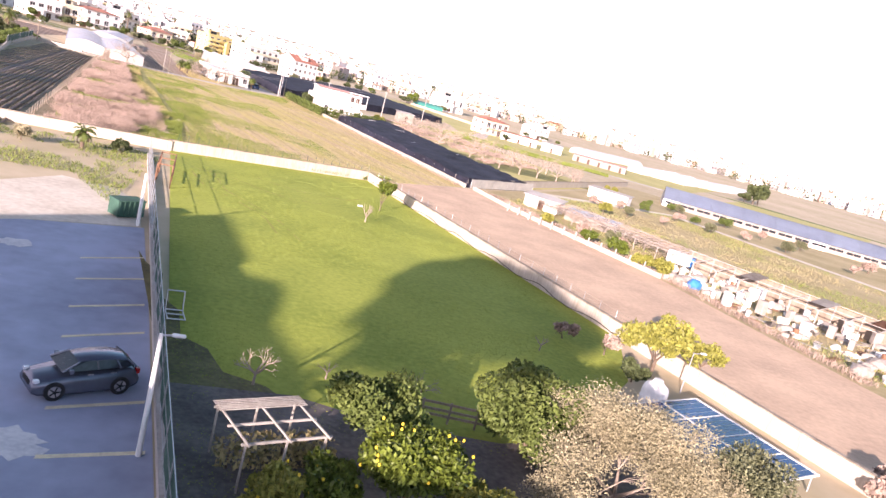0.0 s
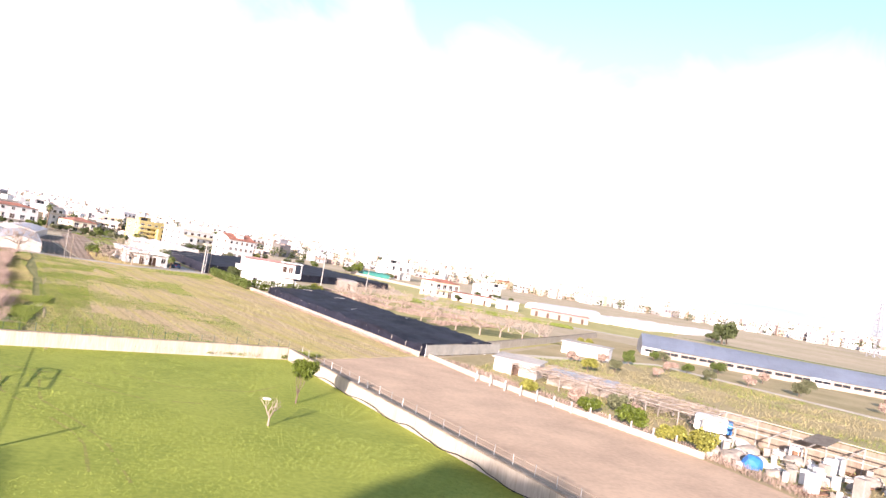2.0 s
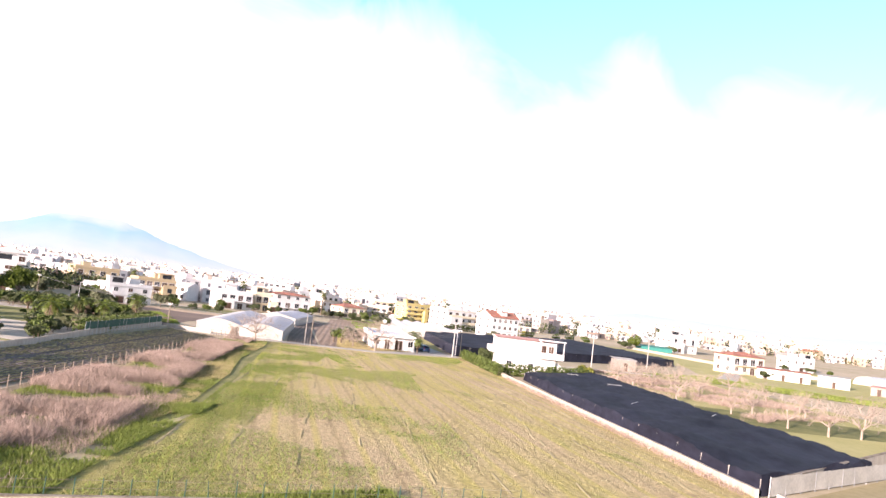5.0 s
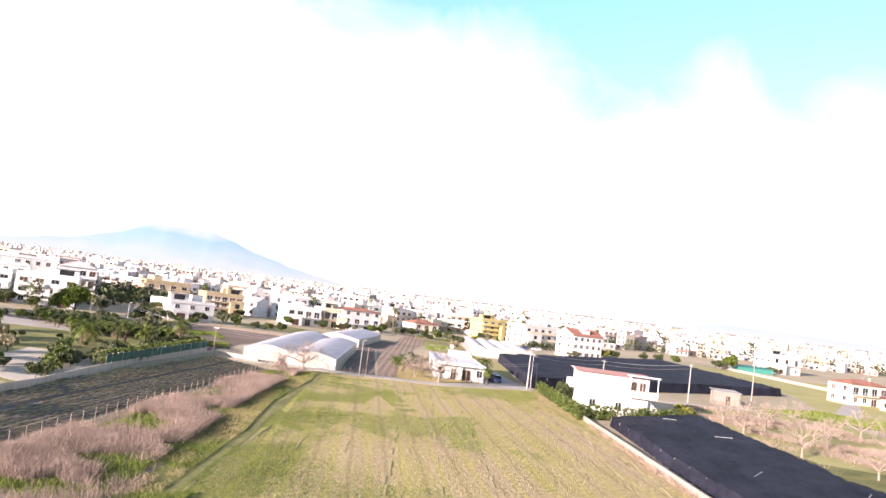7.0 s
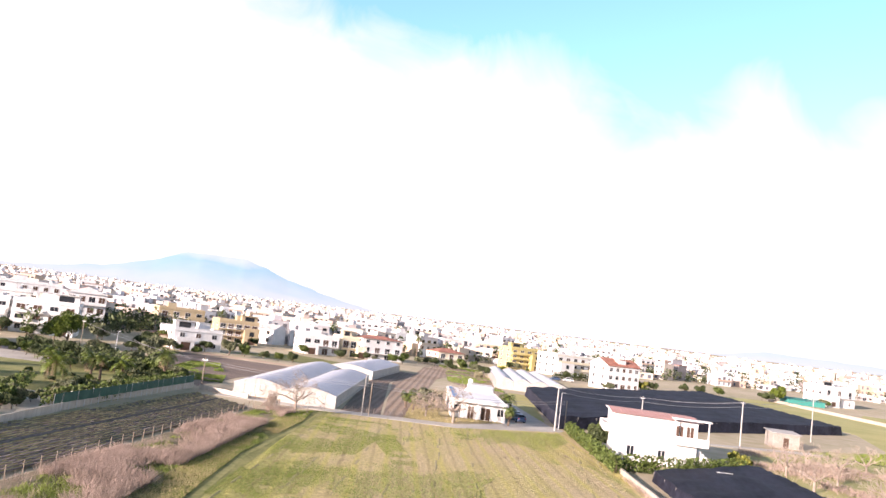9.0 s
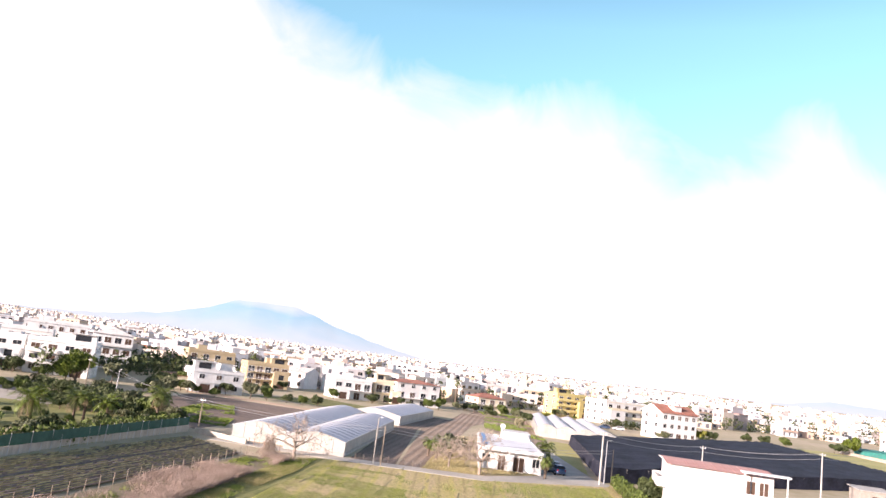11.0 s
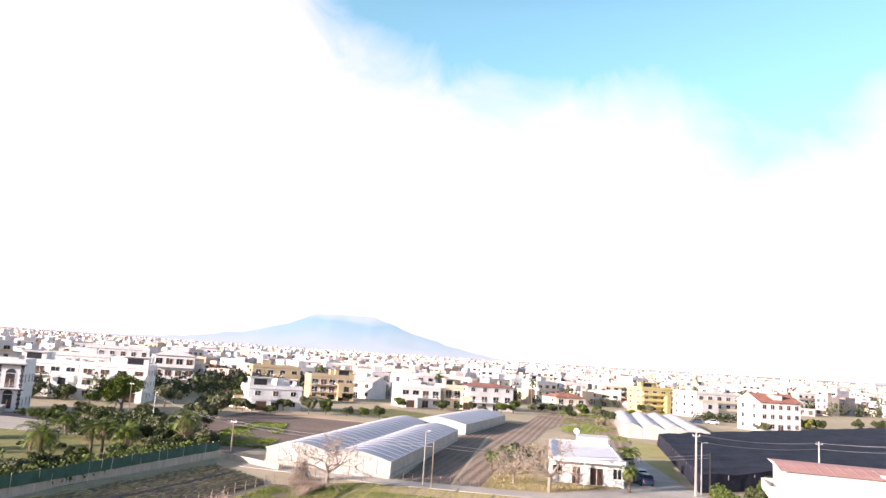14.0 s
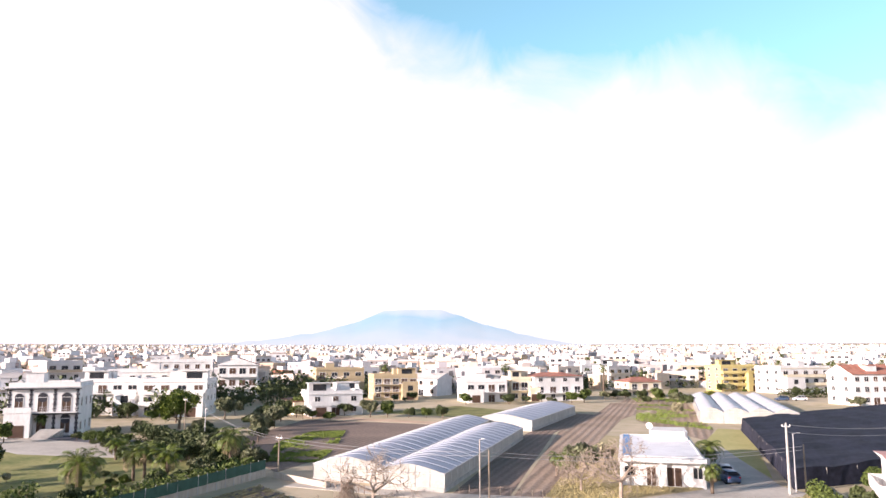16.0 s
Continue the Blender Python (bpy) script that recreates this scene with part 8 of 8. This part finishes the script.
# an unseen block added behind the garden keeps the ground under its trees shaded
p, q = under(-14.0, -59.3, 13), under(2.6, -61.6, 13)
blockB = holder("apartment_wing", "unseen plain block added to shade the garden", "building", Matrix())
part("wall", slab([(p[0] - 4, p[1] - 12), (q[0] + 1, q[1] - 12), q, p], -0.3, 13), M_CREAM, blockB)
# unseen tall pine added farther back; its crown shades the middle of the lawn
pine = holder("umbrella_pine", "unseen tall pine added to shade the lawn", "tree", Matrix())
rs = np.random.default_rng(44)
AX, PX = Vector((-SX, -SY, 0)), Vector((-SY, SX, 0))
cl = []
for gx, gy, r in ((1.88, -32.43, 3.2), (4.28, -34.53, 3.0), (-1.84, -36.27, 3.4), (2.39, -39.47, 3.8), (-4.02, -41.3, 3.2), (0.23, -43.03, 3.4), (4.49, -42.61, 2.6), (-6.16, -43.78, 2.6), (-6.79, -47.47, 2.6), (-8.64, -50.2, 1.7)):
    hh = 22.0 + (gy + 48) * 0.12
    x, y = gx + SX * hh * cot, gy + SY * hh * cot
    cl.append((x, y, hh, r, 0.55))
part("crown", quads("crown", leaf_cloud(cl, 30000, 0.85, rs, shell=0.05), M_LEAF), None, pine)
base = (-8.3 + SX * 21 * cot, -47.3 + SY * 21 * cot)
bm = bmesh.new()
tube(bm, (*base, -0.3), (*base, 21), 0.42, 0.26, 8)
for c in cl:
    tube(bm, (*base, 19.5), (c[0], c[1], c[2]), 0.2, 0.08, 5)
part("trunk", bm, M_BARK, pine)

# ---------------------------------------------------------------- hedges and trees of the houses
hedge("field_hedge", "clipped green hedge along the field wall", (-4.62, 130.8), (1.75, 97.22), 1.5, 1.9, 51, size=0.24, dense=150)
hedge("house_hedge", "dense clipped hedge before the white house", (2.12, 99.08), (7.47, 102.4), 1.8, 2.1, 52, size=0.24, dense=190)
hedge("house_hedge", "dense clipped hedge before the white house", (8.92, 101.9), (19.66, 112.8), 1.9, 2.1, 53, size=0.24, dense=190)
hedge("far_hedge", "long clipped dark hedge beyond the netting", (-14.13, 321.2), (5.8, 335.2), 2.0, 3.0, 54, M_LEAF, 0.4, 50)
hedge("garden_hedge", "green hedge above the windbreak wall", (-63.4, 78), (-68.2, 115.8), 1.6, 2.3, 55, M_HEDGE, 0.26, 80)
hedge("garden_hedge", "dark hedge along a villa drive", (-75.18, 123.9), (-108.9, 135.2), 2.4, 2.8, 56, M_LEAF, 0.3, 70)
hedge("garden_hedge", "dark hedge behind the garden lawn", (-106.8, 138.7), (-126.4, 149.3), 2.2, 2.0, 57, M_LEAF, 0.26, 80)
hedge("garden_hedge", "dark hedge above a gravel yard", (-62.16, 65.63), (-79.66, 93.96), 2.0, 1.7, 58, M_HEDGE, 0.28, 60)
leafy_tree("round_shrub", "round dark evergreen at the house corner", "tree", 81, 1.2, 1.9, 2600, 0.24, M_LEAF, n_clumps=14, at=pose(0.04, 118, 0), squash=1.2, shell=0.7)
leafy_tree("round_shrub", "rounded evergreen by the lane", "shrub", 82, 0.8, 1.7, 2200, 0.24, M_HEDGE, n_clumps=12, at=pose(1.43, 137.1, 0), squash=1.1, shell=0.7)
leafy_tree("yellow_bush", "yellow-green bush behind the hedge", "bush", 83, 0.5, 2.0, 1800, 0.26, M_YELLEAF, n_clumps=10, at=pose(19.94, 118, 0), squash=0.8)

PALMS = [((-80.79, 100.8), 3.0, 3.6, 26, 0.95, "broad date palm with long drooping fronds"), ((-79.01, 107), 3.4, 2.6, 22, 0.8, "slim garden palm with bright fronds"), ((-77.71, 107.5), 3.6, 2.0, 22, 1.0, "slim garden palm with bright fronds"),
         ((-74.36, 107.8), 3.2, 2.6, 22, 1.0, "slim garden palm with bright fronds"), ((-71.86, 116), 4.8, 3.0, 28, 1.0, "shaggy palm with hanging dry fronds"), ((-133.4, 133.4), 3.4, 1.7, 20, 0.9, "small palm before the villa"),
         ((-95.95, 118.7), 2.4, 2.0, 22, 1.1, "young garden palm among shrubs"), ((-16.85, 144.7), 3.2, 2.6, 28, 1.2, "drooping dark palm beside the low house"), ((-14.8, 129.1), 2.6, 1.7, 24, 1.3, "small shaggy palm at the forecourt"),
         ((-31.96, 131.2), 2.4, 1.9, 22, 1.2, "bushy yellow-green palm in the yard"), ((-34.07, 134.1), 2.2, 1.7, 22, 1.2, "bushy yellow-green palm in the yard"), ((-87.97, 108.7), 1.6, 1.8, 20, 1.1, "low garden palm among shrubs")]
for k, ((x, y), tr, fr, n, dr, lb) in enumerate(PALMS):
    palm_tree("palm_tree", lb, 100 + k, tr, fr, n, dr, pose(x, y, 0, rz=k * 37), M_PALM if k % 3 else M_LEMONLEAF, "palms", 0.16 if k else 0.3)
fp = palm_tree("palm_tree", "tall palm rising over far houses", 130, 10, 3.2, 22, 1.2, pose(-18.27, 446.5, rise(-18.27, 446.5)), None, "far palms", 0.3)
for x, y in ((-72.24, 311.4), (-27.21, 379.6), (2.47, 399.7), (-110.2, 310), (-157.3, 298.7), (17.02, 314.7), (-99.46, 405.5), (-40.9, 493.2), (5.22, 428.4), (-126.3, 490), (26.96, 457.7), (-72.18, 568.1), (43.16, 534.3), (-21.36, 608)):
    copy_thing(fp, pose(x, y, rise(x, y), rz=x * 7))

GARDEN = [(-77.14, 104.1, 0.8, M_LEMONLEAF), (-68.97, 113.3, 1.2, M_LEMONLEAF), (-85.95, 119.3, 1.5, M_LEAF), (-91.65, 122.7, 1.2, M_OLIVE), (-99.76, 129.3, 1.3, M_LEAF),
          (-77.22, 121.2, 2.0, M_HEDGE), (-72.93, 121.8, 1.7, M_OLIVE), (-84, 125.6, 2.2, M_OLIVE), (-104.6, 142.3, 1.4, M_LEAF), (-113.5, 138.7, 1.5, M_LEAF), (-109.1, 148.8, 1.8, M_OLIVE), (-98.18, 153.3, 2.4, M_OLIVE), (-101.5, 158.7, 2.0, M_LEAF), (-91.44, 144.6, 2.0, M_OLIVE),
          (-67.52, 86.51, 1.6, M_OLIVE), (-66.16, 83.11, 1.2, M_DRYLEAF), (-70.96, 79.83, 1.5, M_OLIVE), (-65.09, 72.8, 1.4, M_LEAF), (-73.89, 83.36, 1.3, M_LEAF), (-60.61, 61.9, 1.2, M_LEAF), (-68.35, 61.98, 2.4, M_LEAF), (-76.44, 71.27, 2.6, M_OLIVE), (-88.49, 84.27, 2.6, M_LEAF), (-94.61, 94.53, 2.4, M_HEDGE), (-103.2, 103.6, 2.6, M_LEAF), (-56.48, 37.23, 2.6, M_LEAF), (-63.47, 45.93, 2.8, M_OLIVE), (-54.28, 21.33, 2.6, M_LEAF), (-53.77, 6.98, 2.4, M_LEAF), (-69.36, 32.19, 3.0, M_LEAF),
          (-112.9, 178, 2.2, M_LEAF), (-96.52, 197.5, 1.8, M_HEDGE), (-91.29, 198.7, 1.7, M_LEAF), (-87.12, 199.9, 1.6, M_HEDGE), (-83.01, 200.2, 1.8, M_LEAF), (-99.41, 202.6, 2.0, M_LEAF), (-132.4, 165.6, 3.0, M_HEDGE), (-54.09, 170.6, 1.0, M_LEAF),
          (-53.48, 282.7, 2.2, M_LEAF), (-47.47, 280.5, 2.4, M_HEDGE), (-59.8, 288.8, 2.4, M_LEAF), (-65.25, 284.7, 2.0, M_OLIVE), (-40.98, 273.6, 2.2, M_OLIVE), (-36.03, 261.3, 2.0, M_LEAF), (-32.21, 282.7, 2.4, M_YELLEAF), (-47.95, 264.8, 1.8, M_LEAF), (-34.82, 235.9, 1.8, M_DRYLEAF), (-30.93, 137.8, 2.1, M_OLIVE), (-33.1, 141.1, 2.2, M_OLIVE), (-30.43, 143.5, 2.0, M_DRYLEAF),
          (20.29, 303.5, 2.6, M_YELLEAF), (24.89, 307.4, 2.4, M_LEAF), (49.74, 355.9, 3.0, M_LEAF), (59.09, 360, 2.8, M_HEDGE), (42.35, 349.9, 2.4, M_LEAF), (88.62, 380.6, 4.2, M_LEMONLEAF), (84.93, 376.7, 3.0, M_LEAF), (81.19, 374.7, 2.6, M_LEAF), (217.9, 203.3, 6.0, M_LEAF), (224.6, 207.9, 5.0, M_OLIVE), (212.1, 203.1, 3.5, M_LEAF), (301.5, 150.3, 5, M_LEAF), (311.4, 146.1, 5, M_LEAF), (321.3, 139.9, 5, M_LEAF), (291.6, 156.5, 4.5, M_LEAF)]
rg = random.Random(77)
for k in range(26):
    x, y = between((-63.5, 74), (-69.5, 115.5), (k + rg.random()) / 26)
    GARDEN.append((x - rg.uniform(0.8, 4.0), y, rg.uniform(0.8, 1.5), rg.choice((M_LEAF, M_HEDGE, M_OLIVE, M_OLIVE))))
for k in range(22):
    x, y = between((-88, 116), (-122, 133), (k + rg.random()) / 22)
    GARDEN.append((x, y + rg.uniform(-2, 5), rg.uniform(0.8, 1.6), rg.choice((M_LEAF, M_LEAF, M_OLIVE, M_HEDGE))))
for k in range(95):
    f, g = rg.random(), rg.random()
    x, y = between(between((-77.03, 114.7), (-69.7, 120.8), f), between((-108.8, 131.5), (-106.9, 148.5), f), g)
    if -116 < x < -96 and y < 132:
        continue
    GARDEN.append((x, y, rg.uniform(0.8, 1.7), rg.choice((M_LEAF, M_LEAF, M_LEAF, M_OLIVE))))
for k in range(26):
    x, y = between((-70.37, 67.54), (-96.73, 97.43), rg.random())
    GARDEN.append((x + rg.uniform(-4, 4), y + rg.uniform(-4, 4), rg.uniform(0.7, 1.5), rg.choice((M_LEAF, M_HEDGE, M_OLIVE, M_DRYLEAF))))
for k in range(12):
    x, y = between((-69.89, 100.2), (-90.16, 105.4), rg.random())
    GARDEN.append((x, y + rg.uniform(-4, 4), rg.uniform(0.35, 0.7), rg.choice((M_LEAF, M_HEDGE))))
for k in range(26):
    x, y = rg.uniform(-150, -100), rg.uniform(138, 200)
    if x + y * 0.62 < -20 or x > -104 + (y - 138) * 0.1 and y > 150:
        continue
    GARDEN.append((x, y, rg.uniform(1.4, 3.0), rg.choice((M_LEAF, M_LEAF, M_HEDGE, M_OLIVE))))
for hx, hy in NAMED:
    if hy < 150 and hx > -60 or hy > 480:
        continue
    for k in range(4):
        w = rg.uniform(3.5, 6.2)
        GARDEN.append((hx + rg.uniform(9, 14) * math.cos(w), hy + rg.uniform(7, 12) * math.sin(w) - 2, rg.uniform(1.0, 2.3), rg.choice((M_LEAF, M_LEAF, M_HEDGE, M_OLIVE))))
KINDLABEL = {M_HEDGE.name: "rounded green garden shrub", M_LEAF.name: "dark evergreen garden tree", M_OLIVE.name: "grey-green olive tree in a garden", M_LEMONLEAF.name: "bright green garden tree", M_DRYLEAF.name: "dry greyish shrub in a yard", M_YELLEAF.name: "yellow-green leafy tree in a yard"}
stock = {}
for k, (x, y, r, m) in enumerate(GARDEN):
    key = (m.name, k % 2)
    if key not in stock:
        stock[key] = leafy_tree("garden_tree", KINDLABEL[m.name], "tree", 150 + k, 0.55, 1.0, 1500, 0.15, m, n_clumps=13, squash=0.85, shell=0.45, group="garden trees", at=pose(x, y, rise(x, y), rz=k * 50) @ Matrix.Diagonal((r, r, r, 1)))
    else:
        o = copy_thing(stock[key], pose(x, y, rise(x, y), rz=k * 50))
        o.scale = (r, r, r * (0.85 + 0.1 * (k % 4)))

open_tree("olive_tree", "broad grey-green garden tree before a cream house", "tree", 145, 1.6, 5.0, 5, 16000, 0.22, M_LEMONLEAF, M_BARK, 1.1, 0.7, pose(-121, 155.3, 0), r0=0.25)

# bare trees
for k, (x, y, hgt) in enumerate(((-44.08, 105.7, 6.2), (-23.2, 122, 6.6), (-28.3, 124.6, 4.6))):
    bare_tree("bare_tree", "wide leafless tree beside the lane", 200 + k, hgt, 1.15, at=pose(x, y, 0), depth=6, group="bare trees")
stack = holder("cane_stack", "stack of dry canes and stakes by the lane", "canes", pose(-48.9, 108.4, 0))
rs = np.random.default_rng(33)
for k in range(90):
    w = rs.uniform(0, 2 * math.pi)
    r = rs.uniform(0.5, 2.2)
    bm = bmesh.new()
    tube(bm, (r * math.cos(w), r * math.sin(w) * 0.8, -0.05), (rs.normal() * 0.5, rs.normal() * 0.4, rs.uniform(1.4, 2.6)), 0.035, 0.02, 3)
    part("cane", bm, M_PALEBARK, stack)
orch = [bare_tree("orchard_tree", "leafless orchard tree with a pale trunk", 220 + k, 4.4 + 0.5 * k, 0.8, at=pose(*p, 0), depth=5, group="orchard") for k, p in enumerate(((40.08, 70.91), (43.49, 66.62), (27.14, 107)))]
rr = random.Random(5)
for k, (x, y) in enumerate(((48.28, 67.63), (52.99, 67.5), (57.65, 68.44), (36.26, 81.97), (31.76, 92.13), (40.11, 85.64), (34.36, 104.4), (27.55, 120.3), (33.87, 117.1), (39.39, 104.5), (44.61, 96.99), (49.81, 86.55), (29.11, 128.6), (36.28, 128.6), (42.91, 118.4), (48.23, 108.2), (53.4, 96.36), (59.33, 85.38), (34.56, 139.4), (43.17, 135.1), (50.81, 124.6), (63.14, 78.46), (55.07, 114))):
    o = copy_thing(orch[k % 3], pose(x + rr.uniform(-1, 1), y + rr.uniform(-1, 1), 0, rz=rr.uniform(0, 360)))
    s = rr.uniform(0.75, 1.1)
    o.scale = (s, s, s)
scatter("orchard_brush", "dry reddish brush under the orchard trees", "brush", [(20.51, 116.6), (35.55, 69.17), (42.33, 79.21), (59.24, 91.74), (50.17, 143.7), (25, 143.6)], 24000, 0.7, 0.04, M_REED, 61, 0.5, patchy(0.10, 0.0, 4))

# ---------------------------------------------------------------- grasses
scatter("dry_reeds", "tall dry pinkish reeds between field and tilled plot", "reeds", [(-25.99, -2.28), (-37.6, -4.4), (-43.2, 47.95), (-49.3, 103.3), (-44.37, 105.3), (-38.05, 65.91), (-30.17, 29.19), (-27.39, 9.86)], 210000, 0.85, 0.017, M_REED, 71, 0.5, patchy(0.16, 0.10, 1))
scatter("reed_undergrowth", "green weeds growing through dry reeds", "weeds", [(-26.85, -1.91), (-36.9, -3.48), (-42.6, 47.98), (-48.73, 102.4), (-44.37, 105.3), (-38.05, 65.91), (-30.17, 29.19), (-27.39, 9.86)], 60000, 0.3, 0.04, M_BLADE, 86, 0.5, patchy(0.12, 0.02, 19))
scatter("verge_grass", "rough green grass along the field path", "grass", [(-25.12, -2.66), (-27.39, 9.86), (-30.17, 29.19), (-38.05, 65.91), (-44.85, 106.1), (-42.96, 110.7), (-40.15, 98.77), (-36.53, 72.82), (-32, 54), (-27.4, 27.61), (-26.55, -0.15)], 30000, 0.20, 0.03, M_BLADE, 72, 0.6, patchy(0.12, 0.05, 2))
scatter("verge_straw", "dry stalks among the verge grass", "grass", [(-25.12, -2.66), (-27.39, 9.86), (-30.17, 29.19), (-38.05, 65.91), (-44.85, 106.1), (-42.96, 110.7), (-40.15, 98.77), (-36.53, 72.82), (-32, 54), (-27.4, 27.61), (-26.55, -0.15)], 26000, 0.26, 0.022, M_STRAWBLADE, 92, 0.6, patchy(0.12, 0.0, 51))
scatter("field_grass", "patches of green grass in the mown field", "grass", [(-25.77, -0.96), (-26.86, 29.64), (-31.22, 54.09), (-41.01, 107.2), (-30.4, 109.8), (-25.93, 95.62), (-19.51, 80.5), (-22.37, 79.84), (-27.86, 92.18), (-25.9, 63.4), (-20.03, 17.64), (-18.8, 2.16)], 70000, 0.09, 0.028, M_BLADE, 73, 0.7, patchy(0.09, 0.02, 3))
scatter("field_weeds", "dark green weeds in the mown field", "weeds", [(-23.1, -1.64), (-22.91, 22.62), (-30.78, 62.63), (-37.19, 104.1), (-6.18, 127.9), (-4.52, 119.3), (-12.11, 76.66), (-1.19, 9.37)], 36000, 0.16, 0.045, M_BLADE, 85, 0.7, patchy(0.06, 0.14, 31))
scatter("field_straw", "dry yellow stubble in the mown field", "grass", FIELD, 50000, 0.08, 0.025, M_STRAWBLADE, 74, 0.8, patchy(0.08, -0.25, 8))
scatter("corner_reeds", "dry reeds and weeds in the field corner", "weeds", [(-25.04, -2.13), (-32.68, -3.74), (-34.43, 24.84), (-29.55, 33.28), (-26.78, 13.29)], 14000, 0.5, 0.016, M_REED, 88, 0.5, patchy(0.15, -0.2, 41))
scatter("corner_weeds", "green weeds in the field corner", "weeds", [(-23.54, -1.5), (-30.72, -3.08), (-32.54, 25.02), (-25.89, 31.77), (-24.68, 10.18)], 30000, 0.3, 0.03, M_BLADE, 89, 0.6, patchy(0.15, -0.1, 43))
scatter("wall_weeds", "tall green weeds along the garden wall", "weeds", [(-23.61, -2.56), (-1.42, 6.37), (2.68, 10.59), (-8.61, 9.71), (-24.04, -1.71)], 26000, 0.45, 0.045, M_BLADE, 75, 0.5, patchy(0.22, -0.02, 5))
scatter("lawn_tufts", "uneven tufts in the lawn", "grass", LAWN, 60000, 0.03, 0.05, M_LAWNBLADE, 76, 0.8, patchy(0.12, -0.05, 6), 0.03)
scatter("wall_straw", "dry stalks along the low field wall", "weeds", [(15.27, 21.85), (16.24, 21.76), (3.66, 93.27), (2.27, 92.98)], 4500, 0.45, 0.03, M_REED, 77, 0.5)
scatter("plot_weeds", "dry weeds at the edge of the earth plot", "weeds", [(18.7, 20.37), (27.42, -17.55), (29.8, -44.47), (31.77, -44.53), (29.5, -16.73), (21.61, 17.84)], 5000, 0.55, 0.035, M_REED, 78, 0.5)
scatter("rough_grass", "straw-coloured grass on rough ground", "grass", [(32.76, -44.55), (30.53, -15.9), (22.65, 17.79), (37.08, 36.56), (74.36, 53.7), (87.41, 15.14), (98.45, -24.2)], 16000, 0.3, 0.05, M_STRAWBLADE, 79, 0.5, patchy(0.07, 0.0, 9))
scatter("rough_green", "green grass on rough ground behind the sheds", "grass", [(32.76, -44.55), (30.53, -15.9), (22.65, 17.79), (37.08, 36.56), (74.36, 53.7), (87.41, 15.14), (98.45, -24.2)], 22000, 0.25, 0.06, M_BLADE, 87, 0.6, patchy(0.06, 0.02, 23))
scatter("green_crop", "bright green leafy crop in beds", "crop", [(-74.8, 126.7), (-67.56, 128.7), (-74.14, 142.8), (-87.57, 165.9), (-92.86, 162.6), (-87.06, 144.1)], 9000, 0.3, 0.13, M_CROP, 80, 0.5, patchy(0.14, 0.0, 11))
scatter("allotment_crop", "green vegetables in allotment beds", "crop", [(-40.7, 214.2), (-22.29, 199), (-43.34, 301.1), (-60.43, 300.4), (-52.66, 274.1)], 5000, 0.35, 0.16, M_CROP, 81, 0.5, patchy(0.10, 0.10, 12))
scatter("yard_grass", "dry yellow grass in the house yard", "grass", [(-30.58, 118.2), (-22.91, 121.7), (-16.22, 131.3), (-26.94, 129.1), (-29.14, 139.5), (-37.08, 156.4)], 9000, 0.22, 0.05, M_STRAWBLADE, 82, 0.5)
scatter("far_strip_grass", "green grass beside the farm track", "grass", [(40.71, 156.4), (103.3, 135.2), (110.8, 149.7), (60.79, 176.1)], 9000, 0.5, 0.2, M_BLADE, 83, 0.5)
scatter("scrub_grass", "rough scrub beside the sandy yard", "grass", [(-24.88, -8.07), (-26.29, -32.07), (-30.27, -24.28), (-39.13, -26.33), (-58.9, -36.23), (-58.65, -11.15)], 16000, 0.22, 0.05, M_BLADE, 84, 0.6, patchy(0.15, -0.05, 13))
palm_tree("palm_tree", "small palm in the scrub behind the wall", 140, 1.6, 1.4, 18, 1.1, pose(-31.63, -12.98, 0), M_PALM, "palms", 0.14)
for k, (x, y) in enumerate(((-36.15, -15), (-41.13, -17.01), (-28.55, -11))):
    leafy_tree("scrub_bush", "dark scrubby bush near the yard wall", "bush", 240 + k, 0.3, 1.1, 900, 0.16, M_LEAF if k else M_DRYLEAF, n_clumps=8, at=pose(x, y, 0), squash=0.7)

# far woods: clumps of crowns among the houses
rs = np.random.default_rng(90)
cl = []
while len(cl) < 6500:
    az = radians(rs.uniform(-64, 68))
    d = 175 + 1600 * rs.random() ** 1.4
    x, y = -10 + d * math.sin(az), 60 + d * math.cos(az)
    if not clear_of(x, y):
        continue
    r = rs.uniform(1.5, 4.0)
    cl.append((x, y, rise(x, y) + r * rs.uniform(0.7, 1.5), r, rs.uniform(0.6, 1.3)))
near = []
while len(near) < 1300:
    az = radians(rs.uniform(-64, 12))
    d = 170 + 300 * rs.random()
    x, y = -10 + d * math.sin(az), 60 + d * math.cos(az)
    if not clear_of(x, y) or any((x - p) ** 2 + (y - q - 4) ** 2 < 9 ** 2 for p, q in NAMED):
        continue
    r = rs.uniform(1.2, 2.8)
    near.append((x, y, rise(x, y) + r * rs.uniform(0.7, 1.6), r, rs.uniform(0.7, 1.3)))
tagged(new("town_trees", quads("town_trees", leaf_cloud(near, 110000, 0.55, rs, shell=0.4), M_LEAF)), "dark tree crowns between town houses", "trees", kind="stuff")
tagged(new("far_trees", quads("far_trees", leaf_cloud(cl, 230000, 0.85, rs, shell=0.4), M_LEAF)), "dark tree crowns among far houses", "trees", kind="stuff")
